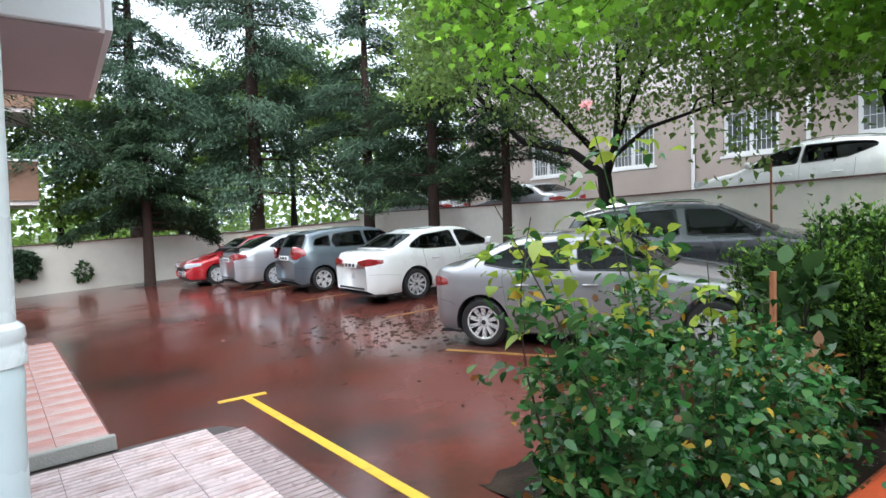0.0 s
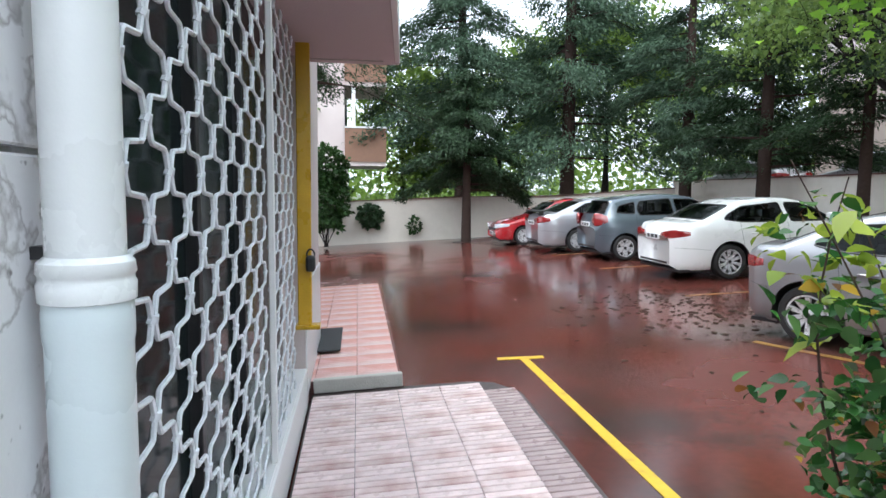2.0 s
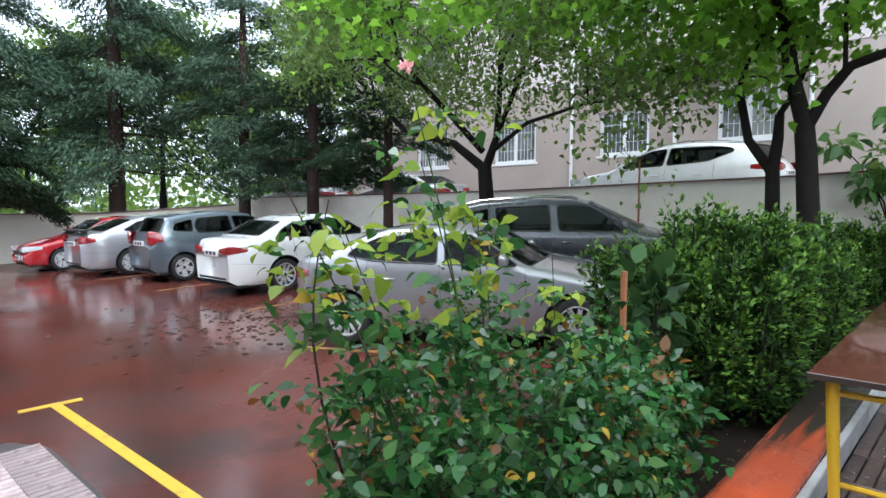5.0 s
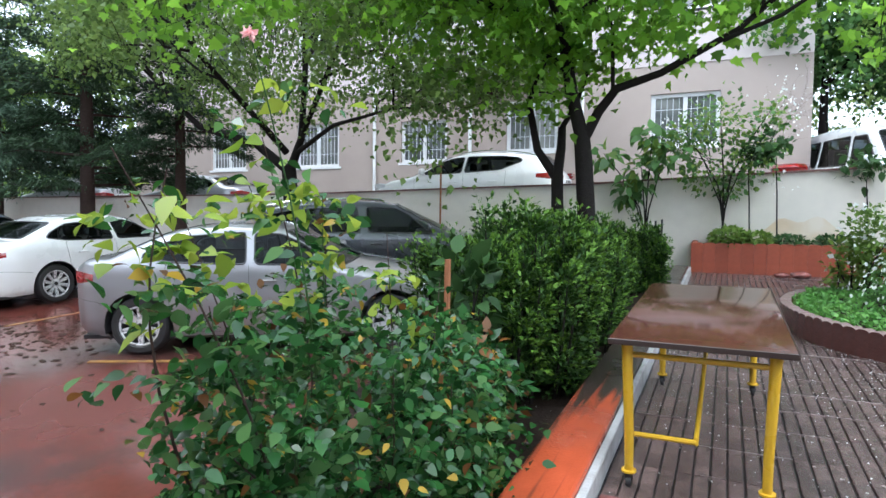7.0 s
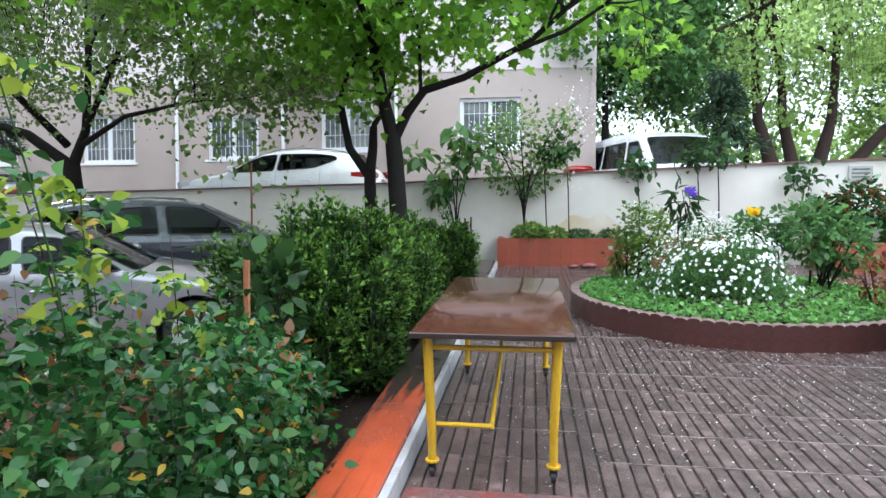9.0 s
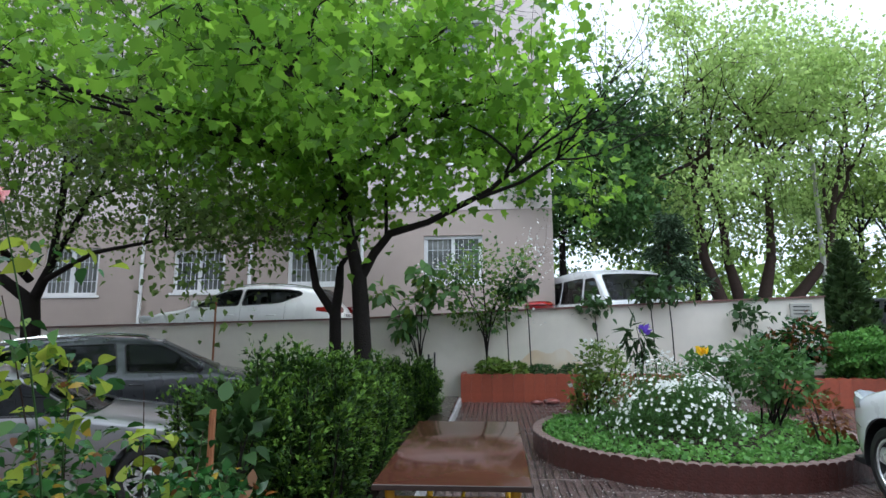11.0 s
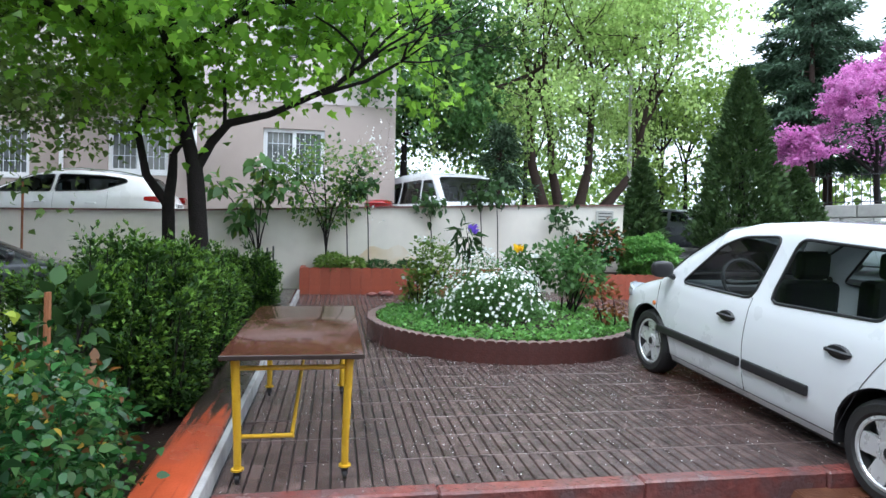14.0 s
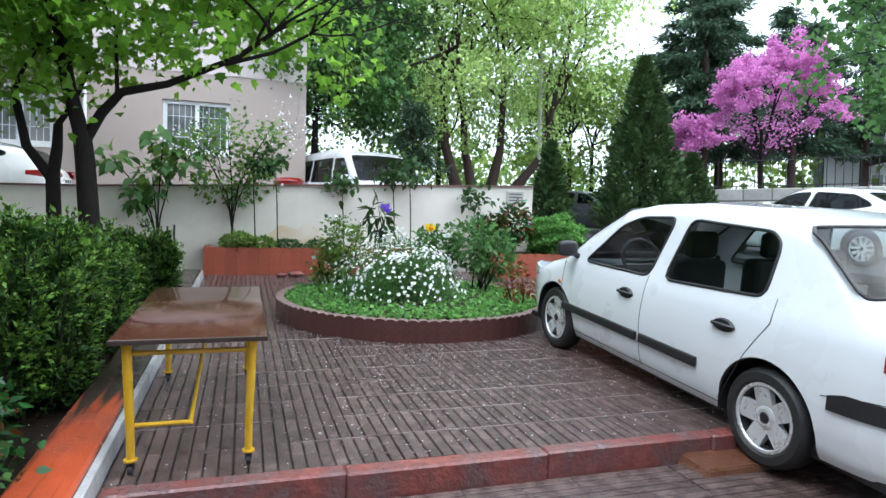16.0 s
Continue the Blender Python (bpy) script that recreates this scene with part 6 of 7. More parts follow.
for i, (x, y) in enumerate(((25, -21.5), (29, -26), (24, -31), (23.5, -25.5), (27.5, -22.5))):
    conifer("tall_pine", upright(x, y, 2.0), "tall dark pine in the distance", (11, 13, 12, 10, 12)[i], 2.5, (2.8, 3.4, 3.2, 2.8, 3.0)[i], 72 + i, L_CEDAR, 15000, 0.34, droop=0.1, power=0.5, irregular=0.4)
for i, (x, y, r) in enumerate(((26, -8, 3.5), (28, -1, 3.5), (25, -14, 3.2), (34, -24, 4.5), (24, 6, 3.0), (28, -17, 3.6))):
    simple_tree(x, y, 1.2, 8.2, 1.5, r * 0.95, 81 + i, L_FRESH, 4500, 0.17, "fresh green broadleaf tree beyond the road", fill=((0, 0, 3.8), (r * 0.95, r * 0.95, 3.0), 45, 50))
tree("overhanging_tree", upright(8.8, -16.9, 0.95), "broadleaf tree whose boughs hang in from beyond the cars",
     [([(0, 0, -0.2), (0, 0, 3.4)], 0.16, 0.12, 0), ([(0, 0, 3.3), (-0.2, 1.2, 3.9), (-0.3, 2.6, 4.2)], 0.1, 0.05, 6), ([(0, 0, 3.2), (-0.3, -0.6, 4.6)], 0.09, 0.05, 6)],
     91, L_MID, 6500, 0.14, 0.3, outline=LOBED, depth=2, spread=0.7, droop=0.5, extra=1.5)

# hedge of thuja shrubs in the flower bed
def thuja(x, y, radius, height, seed, count, label):
    """Upright stems set with flat feathery plumes that grow outwards and up, lighter at their tips; inner and low
    sprays are coloured as if in shade.
    """
    rng = np.random.default_rng(seed)
    t = thing("thuja_shrub", upright(x, y, 0.28), label, "shrub")
    stems = bmesh.new()
    inner, tips, way_i, way_t = [], [], [], []
    clumps = int(46 * (radius / 0.6) ** 1.5)
    plumes, each_ = 36, max(16, int(count * 3.2) // (clumps * 36))
    for k in range(clumps):
        a, r = rng.uniform(0, 2 * math.pi), math.sqrt(rng.uniform(0.02, 1)) * radius * 0.86
        top = height * (1 - 0.36 * (r / radius) ** 2.5) * rng.uniform(0.84, 1.04) * (1 + 0.13 * math.sin(a * 3 + seed))
        foot, head = np.array([r * 0.82 * math.cos(a), r * 0.82 * math.sin(a), -0.05]), np.array([r * math.cos(a), r * math.sin(a), top * 0.86])
        tube(stems, [tuple(foot), tuple(foot * 0.4 + head * 0.6 + np.array([0, 0, -0.1])), tuple(head)], [0.014, 0.01, 0.004], 5, cap=False)
        for q in range(plumes):
            u = rng.uniform(0.06, 1.0) if q else 1.0
            p0 = foot + (head - foot) * u
            th = rng.uniform(0, 2 * math.pi)
            d = np.array([math.cos(th), math.sin(th), 0.0]) * (0.95 - 0.4 * u) + np.array([math.cos(a), math.sin(a), 0]) * 0.7 * r / radius + np.array([0, 0, 0.4 + 0.6 * u])
            d /= np.linalg.norm(d)
            ln = rng.uniform(0.11, 0.2)
            side = np.cross(d, rng.normal(size=3))
            side /= np.linalg.norm(side)
            v = rng.uniform(0.05, 1, each_)
            off = rng.uniform(-1, 1, each_) * 0.42 * ln * np.sin(np.pi * np.clip(v, 0.15, 0.93)) ** 0.8
            p = p0 + d * (v * ln)[:, None] + side * off[:, None] + rng.normal(size=(each_, 3)) * 0.007
            way = d[None] + side[None] * (np.sign(off) * 0.55)[:, None]
            # young tips lighter; inner sprays, and more of the low ones, get painted shade
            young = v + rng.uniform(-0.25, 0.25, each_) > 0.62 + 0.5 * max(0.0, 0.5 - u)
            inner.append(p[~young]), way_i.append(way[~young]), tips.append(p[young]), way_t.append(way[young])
    tagged(part("stem_mass", stems, M_BARK, t, "", True), "", kind="stuff")
    part("foliage", leaves("foliage", np.concatenate(inner), 0.048, L_THUJA_SHADE, rng, SPRAY, -0.1, lean=np.concatenate(way_i), spread=0.22), None, t)
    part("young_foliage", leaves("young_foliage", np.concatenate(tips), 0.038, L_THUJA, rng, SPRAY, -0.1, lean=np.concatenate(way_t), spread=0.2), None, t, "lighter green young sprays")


THUJA = "dense green thuja shrub with lighter tips in the flower bed"
thuja(4.75, 1.98, 0.86, 1.42, 101, 14000, THUJA)
thuja(5.95, 1.9, 0.82, 1.3, 102, 13000, THUJA)
thuja(7.0, 1.8, 0.6, 1.16, 103, 8000, THUJA)
thuja(9.5, 1.6, 0.5, 1.05, 104, 8000, "small thuja shrub near the end of the kerb")


def rose_bush():
    rng = np.random.default_rng(111)
    t = thing("rose_bush", upright(2.55, 1.85, 0.25), "wet glossy rose bush with young yellow-green shoots and a pink bloom", "rose bush")
    pts, tops = [], []
    ends = [(-0.82, -0.05, 2.0), (-0.65, 0.05, 1.7), (-1.2, 0.1, 1.6), (-1.05, -0.2, 1.2), (-1.1, 0.0, 1.55), (-0.95, 0.15, 1.5), (-0.5, -0.1, 1.5), (-0.2, 0.1, 1.3), (0.15, 0.0, 1.35), (0.45, 0.1, 1.0), (0.75, 0.0, 1.1), (1.0, -0.05, 0.9),
            (-0.9, -0.35, 0.9), (-0.5, -0.4, 0.8), (-0.1, -0.45, 0.75), (0.35, -0.4, 0.7), (0.75, -0.35, 0.75), (-0.75, 0.2, 1.1), (0.1, 0.35, 1.0), (1.15, -0.2, 0.75), (-1.0, -0.15, 0.7), (-0.7, -0.5, 0.35), (0.6, -0.5, 0.35), (-0.25, -0.55, 0.35), (0.15, -0.5, 0.45)]
    for k, e in enumerate(ends):
        s = np.array([e[0] * 0.55 + rng.normal() * 0.08, e[1] * 0.4 + rng.normal() * 0.06, 0.0])
        line_pts = limb_points(s, e, 0.07, rng, 9)
        part("cane", tubem(line_pts, list(np.linspace(0.007, 0.002, 9)), 6), M_BARK_BROWN if k % 3 else L_DARK, t, "", True)
        for i in range(48 if e[2] > 1.1 else 32):
            u = rng.uniform(0.12, 1.0)
            p = np.array(line_pts[int(u * 8)]) + rng.normal(size=3) * 0.05
            d = rng.normal(size=3)
            d[2] = abs(d[2]) * 0.2
            d /= np.linalg.norm(d)
            ln = rng.uniform(0.08, 0.2)
            for q in (0.45, 0.75, 1.0):
                for sd in (-1, 1):
                    w = p + d * ln * q + np.cross(d, (0, 0, 1)) * sd * 0.045
                    (tops if (u > 0.8 and e[2] > 1.3 and rng.uniform() < 0.5) else pts).append(w)
    for _ in range(4600):
        a = rng.uniform(0, 2 * math.pi)
        r = rng.uniform(0.2, 1) ** 0.5
        pts.append((1.05 * r * math.cos(a) - 0.05, 0.5 * r * math.sin(a) - 0.08, rng.uniform(0.05, 1.0) * (1.32 - 0.55 * r) - 0.12 * math.cos(a)))
    pts, tops = np.array(pts), np.array(tops)
    pick = rng.uniform(size=len(pts))
    part("foliage", leaves("foliage", pts[pick < 0.74], 0.047, L_ROSE, rng, OVAL, 0.15, spread=0.7, level=0.45), None, t, "dark glossy leaves")
    for name, lo, hi, size, mat, words in (("foliage_fresh", 0.74, 0.93, 0.052, L_MID, "fresh green leaves"), ("foliage_gold", 0.93, 0.96, 0.045, L_ROSE_GOLD, "yellowing leaves"), ("foliage_red", 0.96, 1.01, 0.042, L_ROSE_RED, "reddish withered leaves")):
        tagged(part(name, leaves(name, pts[(pick >= lo) & (pick < hi)], size, mat, rng, OVAL, 0.2, level=0.5), None, t, words), kind="stuff")
    part("young_foliage", leaves("young_foliage", tops, 0.068, L_ROSE_YOUNG, rng, OVAL, 0.1, spread=0.9, level=0.4), None, t, "yellow-green young leaves")
    b = rng.normal(size=(40, 3))
    b /= np.linalg.norm(b, axis=1, keepdims=True)
    part("bloom", leaves("bloom", np.array(ends[0]) + b * 0.008, 0.021, L_ROSEPINK, rng, OVAL, -0.6, lean=b), None, t, "pale pink rose")


rose_bush()
shrub("low_rose", upright(3.65, 1.75, 0.28), "small dark-leaved rose shoot beside the kerb", [(0, 0, 0.28, 0.3, 0.25), (-0.35, 0.05, 0.4, 0.38, 0.4), (-0.75, -0.05, 0.3, 0.3, 0.28)], 112, L_ROSE, 1100, 0.07, OVAL, 0.1, category="rose", second=L_ROSE_RED, share=0.14)
shrub("dark_laurel", upright(3.95, 1.95, 0.28), "dark green laurel shoots before the thuja hedge", [(0, 0, 0.75, 0.2, 0.35)], 113, L_DARK, 130, 0.12, OVAL, -0.3)
stake = thing("stake", upright(3.55, 1.92, 0.28), "rusty iron stake standing in the flower bed", "stake")
part("rod", tubem([(0, 0, -0.05), (0.01, 0, 1.1)], [0.022, 0.02], 8), M_RUST, stake, "", True)

# the round bed: creeping cover, daisies and roses
rng = np.random.default_rng(120)
n = 16000
a, r = rng.uniform(0, 2 * math.pi, n), 1.66 * np.sqrt(rng.uniform(0, 1, n))
cover = np.stack([r * np.cos(a), r * np.sin(a), 0.17 + 0.1 * (1 - r / 1.7) + rng.uniform(0, 0.09, n)], 1)
cov = thing("ground_cover", at(BED[0], BED[1], 0.33), "low creeping green plants filling the round bed", "ground cover")
cov["kind"] = "stuff"
part("leaves", leaves("leaves", cover, 0.05, L_COVER, rng, LEAF, -0.3, spread=1.0), None, cov)


def daisy_bush():
    rng = np.random.default_rng(121)
    t = thing("daisy_bush", at(7.45, -1.72, 0.5), "mounded daisy bush thick with white flowers", "daisy bush")
    n = 14000
    d = rng.normal(size=(n, 3))
    d[:, 2] = np.abs(d[:, 2])
    d /= np.linalg.norm(d, axis=1, keepdims=True)
    rad = np.array([0.78, 0.8, 0.78]) * (1 + 0.2 * np.sin(6 * d[:, :1] + 4 * d[:, 1:2]) * np.cos(5 * d[:, 2:] + 1))
    part("foliage", leaves("foliage", d * rad * rng.uniform(0.55, 1, (n, 1)), 0.05, L_MID, rng, NEEDLE, -0.4, lean=d), None, t)
    n = 1250
    d = rng.normal(size=(n, 3))
    d[:, 2] = np.abs(d[:, 2]) * 1.1
    d /= np.linalg.norm(d, axis=1, keepdims=True)
    vs, fs = [], []
    for w in d:
        if rng.uniform() > 0.35 + 0.75 * w[2]:
            continue
        c = w * np.array([0.82, 0.84, 0.82]) * (1 + 0.2 * math.sin(6 * w[0] + 4 * w[1]) * math.cos(5 * w[2] + 1)) * rng.uniform(0.93, 1.08)
        nrm = Vector(w + rng.normal(size=3) * 0.35).normalized()
        s = nrm.orthogonal().normalized()
        u = nrm.cross(s)
        o, sz = len(vs), rng.uniform(0.014, 0.027)
        vs.append(tuple(Vector(c) - nrm * 0.006))
        for k in range(10):
            q = sz * (1.0 if k % 2 else 0.8)
            vs.append(tuple(Vector(c) + q * (math.cos(k * math.pi / 5) * s + math.sin(k * math.pi / 5) * u)))
        fs += [(o, o + 1 + k, o + 1 + (k + 1) % 10) for k in range(10)]
    tagged(part("flower_mass", mesh_from("flower_mass", vs, fs, L_WHITE), None, t), "white daisy flowers", kind="stuff")


daisy_bush()


def bloom(m, mat, size, label, petals=30, seed=1):
    rng = np.random.default_rng(seed)
    f = thing("flower", m, label, "flower")
    b = rng.normal(size=(petals, 3))
    b[:, 2] = np.abs(b[:, 2])
    b /= np.linalg.norm(b, axis=1, keepdims=True)
    part("petals", leaves("petals", b * size * 0.25, size, mat, rng, OVAL, -0.6, lean=b, spread=0.3), None, f)
    part("stalk", tubem([(0, 0, -0.45), (0.01, 0, 0)], [0.006, 0.004], 5), L_DARK, f, "", True)


shrub("bed_rose", at(7.9, -2.85, 0.5), "dark-leaved rose shrub in the round bed", [(0, 0, 0.75, 0.45, 0.4), (0.2, 0.5, 0.7, 0.35, 0.3), (-0.1, -0.3, 0.6, 0.35, 0.4)], 123, L_MID, 1500, 0.075, OVAL, 0.0, stems=5, category="rose", shell=0.4)
shrub("bed_shrub", at(8.5, -1.12, 0.5), "pale green shrub with small white flowers in the round bed", [(0, 0, 0.7, 0.38, 0.4), (0.1, 0.15, 0.35, 0.32, 0.35)], 124, L_FRESH, 1500, 0.06, LEAF, 0.0, shell=0.3, second=L_WHITE, share=0.07)
shrub("bed_rose", at(6.9, -3.1, 0.45), "thin reddish rose shoot in the round bed", [(0, 0, 0.4, 0.22, 0.35)], 125, L_ROSE_RED, 160, 0.06, OVAL, 0.0, stems=4, category="rose", shell=0.3)
bloom(at(7.6, -2.15, 1.45), L_YELLOW, 0.075, "bright yellow rose in bloom over the round bed", seed=2)
bloom(at(7.7, -2.4, 1.36), L_WHITE, 0.05, "creamy white rose in bloom over the round bed", seed=3)
bloom(at(10.2, -2.08, 1.62), L_IRIS, 0.11, "violet iris in bloom before the wall", 14, seed=4)
shrub("iris_leaves", at(10.3, -1.98, 0.33), "drooping iris leaves before the wall", [(0, 0, 1.2, 0.2, 0.3)], 126, L_DARK, 60, 0.26, NEEDLE, 0.5, stems=3, category="iris")

# plants along the wall
shrub("loquat", at(12.1, 1.75, 0.33), "slender loquat with long dark leaves at the wall", [(0, 0.1, 1.75, 0.42, 0.35), (0, -0.35, 2.0, 0.45, 0.35), (-0.2, 0.75, 2.05, 0.45, 0.2), (0, -0.1, 2.4, 0.35, 0.3), (0, 0.3, 1.4, 0.25, 0.3)], 131, L_MID, 260, 0.19, OVAL, 0.5, stems=1, shell=0.3, second=L_FRESH, share=0.25)
shrub("blossom_sapling", at(12.25, 0.45, 0.8), "leafy wall sapling with pale blossom among its leaves", [(0, 0.35, 1.3, 0.5, 0.5), (0, -0.4, 1.5, 0.55, 0.6), (0, 0.1, 2.1, 0.7, 0.6), (0, 0.7, 1.9, 0.45, 0.4), (0.1, -0.7, 2.2, 0.4, 0.35), (0, -0.1, 1.0, 0.3, 0.3)], 132, L_MID, 1500, 0.08, LEAF, 0.3, stems=1, shell=0.1, second=L_FRESH, share=0.45)
tree("blossom_sapling", at(13.4, 0.3, 1.0), "white-flowering shrub behind the wall", [([(0, 0, -0.1), (0, 0, 1.2)], 0.04, 0.03, 0), ([(0, 0, 1.0), (0, 0.4, 1.3)], 0.02, 0.01, 5), ([(0, 0, 1.0), (0, -0.4, 1.4)], 0.02, 0.01, 5)], 133, L_WHITE, 260, 0.05, 0.2, depth=2, extra=0.7, droop=0.3)
for i, (y, h) in enumerate(((0.02, 1.3), (-0.4, 1.5), (-1.7, 1.1), (-2.75, 1.3), (-3.1, 1.4), (-4.55, 0.9))):
    tree("wall_sapling", at(12.2, y, 0.8), "thin bare-stemmed sapling in the brick planter", [([(0, 0, -0.1), (0, 0.03, h * 0.6), (0, 0.05, h * 0.85)], 0.013, 0.01, 0), ([(0, 0.05, h * 0.8), (0, 0.06, h)], 0.01, 0.006, 3)], 134 + i, L_DARK, 90, 0.13, 0.12, outline=OVAL, depth=1, kids=2, extra=0.25, droop=0.4, category="sapling")
shrub("planter_plant", at(12.1, 0.35, 0.82), "low fresh green plant in the brick planter", [(0, 0, 0.12, 0.3, 0.16), (0, -0.45, 0.08, 0.25, 0.12)], 141, L_FRESH, 1100, 0.07, OVAL, -0.2, stems=3)
shrub("planter_plant", at(12.15, -1.2, 0.82), "low green plant in the brick planter", [(0, 0, 0.06, 0.3, 0.1), (0, 0.6, 0.05, 0.3, 0.1)], 142, L_DARK, 700, 0.06, OVAL, -0.2, stems=3)
shrub("box_shrub", at(11.7, -6.2, 0.8), "rounded bright green shrub in the brick planter", [(0, 0, 0.35, 0.62, 0.45)], 143, L_COVER, 7000, 0.07, LEAF, -0.4)
shrub("rose_shrub", at(11.7, -5.2, 0.8), "leggy rose shrub with reddish shoots in the planter", [(0, 0, 0.6, 0.4, 0.5), (0.2, 0.5, 0.4, 0.4, 0.4)], 144, L_ROSE, 1800, 0.085, OVAL, 0.0, second=L_ROSE_RED, share=0.3, shell=0.4)
shrub("climber", upright(0.6, 22.75, 0.75), "dark ivy clump hanging on the white wall", [(0, 0, 0.25, 0.42, 0.4)], 145, L_PINE, 1400, 0.12, LEAF, 0.4, stems=2)
shrub("climber", upright(2.2, 22.8, 0.3), "small weed growing at the white wall", [(0, 0, 0.3, 0.25, 0.3)], 146, L_DARK, 160, 0.12, LEAF, 0.2, stems=2)

# fallen leaves on the car park, petals on the terrace
rng = np.random.default_rng(150)


def litter(name, label, mat, n, cx, cy, sx, sy, z, size, m, least=-99.0):
    p = np.stack([cx + rng.normal(size=n) * sx, cy + rng.normal(size=n) * sy, np.full(n, z)], 1)
    p = p[p[:, 0] > least]
    n = len(p)
    a = rng.uniform(0, 2 * math.pi, n)
    s = size * rng.uniform(0.5, 1.3, n)
    vs, fs = [], []
    for (x, y, zz), t, q in zip(p, a, s):
        o = len(vs)
        for u, v, w in ((-0.5, 0, 0.001), (0, -0.3, 0.006), (0.5, 0, 0.002), (0, 0.3, 0.004)):
            vs.append((x + q * (u * math.cos(t) - v * math.sin(t)), y + q * (u * math.sin(t) + v * math.cos(t)), zz + w))
        fs.append((o, o + 1, o + 2, o + 3))
    ob = new(name, mesh_from(name, vs, fs, mat))
    ob.matrix_world = m
    tagged(ob, label, "litter", kind="stuff")


litter("fallen_leaves", "dark fallen leaves lying on the wet parking floor", L_FALLEN, 420, 4.9, 8.6, 0.9, 1.0, 0.003, 0.1, SLOPE)
litter("fallen_leaves", "scattered fallen leaves on the wet parking floor", L_FALLEN, 160, 5.0, 12.0, 1.5, 4.0, 0.003, 0.08, SLOPE)
litter("petals", "pale petals strewn over the terrace tiles", L_WHITE, 2200, 5.6, -1.5, 1.7, 1.8, 0.332, 0.013, SLOPE, 3.17)
litter("twigs", "small pale bits of leaf and twig on the terrace tiles", M_PALE_JOINT, 1500, 5.4, -1.7, 1.6, 1.7, 0.332, 0.03, SLOPE, 3.17)

# ---- buildings round the yard ----
def window_unit(h, y0, y1, z0, z1, bars=True, x=0.0):
    w = part("window", boxm(x + 0.03, x + 0.05, y0 + 0.05, y1 - 0.05, z0 + 0.05, z1 - 0.05), M_HOUSEGLASS, h, "curtained window glass in a white frame")
    ym = (y0 + y1) / 2
    for a, b, c, d in ((y0, y1, z0, z0 + 0.09), (y0, y1, z1 - 0.09, z1), (y0, y0 + 0.09, z0 + 0.09, z1 - 0.09), (y1 - 0.09, y1, z0 + 0.09, z1 - 0.09), (ym - 0.05, ym + 0.05, z0 + 0.09, z1 - 0.09)):
        part("frame", boxm(x - 0.03, x + 0.06, a, b, c, d, 0.004), M_WHITE, w)
    part("sill", boxm(x - 0.12, x + 0.05, y0 - 0.08, y1 + 0.08, z0 - 0.07, z0 - 0.003, 0.004), M_WHITE, w)
    if bars:
        n = max(4, int((y1 - y0) / 0.14))
        for i in range(n):
            y = y0 + 0.1 + (y1 - y0 - 0.2) * i / (n - 1)
            part("bar", boxm(x - 0.02, x - 0.006, y - 0.006, y + 0.006, z0 + 0.09, z1 - 0.09), M_GRILLE, w)
        for k in (0.3, 0.7):
            part("bar", boxm(x - 0.024, x - 0.008, y0 + 0.09, y1 - 0.09, z0 + (z1 - z0) * k - 0.006, z0 + (z1 - z0) * k + 0.006), M_GRILLE, w)


def holed_wall(h, x0, x1, y0, y1, z0, z1, holes, mat, label):
    """A wall with openings cut right through it."""
    ys = sorted({y0, y1, *[a for q in holes for a in q[:2]]})
    zs = sorted({z0, z1, *[a for q in holes for a in q[2:]]})
    bm = bmesh.new()
    for a, b in zip(ys, ys[1:]):
        for c, d in zip(zs, zs[1:]):
            if not any(q[0] <= a and b <= q[1] and q[2] <= c and d <= q[3] for q in holes):
                box(bm, x0, x1, a, b, c, d)
    bmesh.ops.remove_doubles(bm, verts=bm.verts, dist=0.0005)
    return part("wall", bm, mat, h, label)


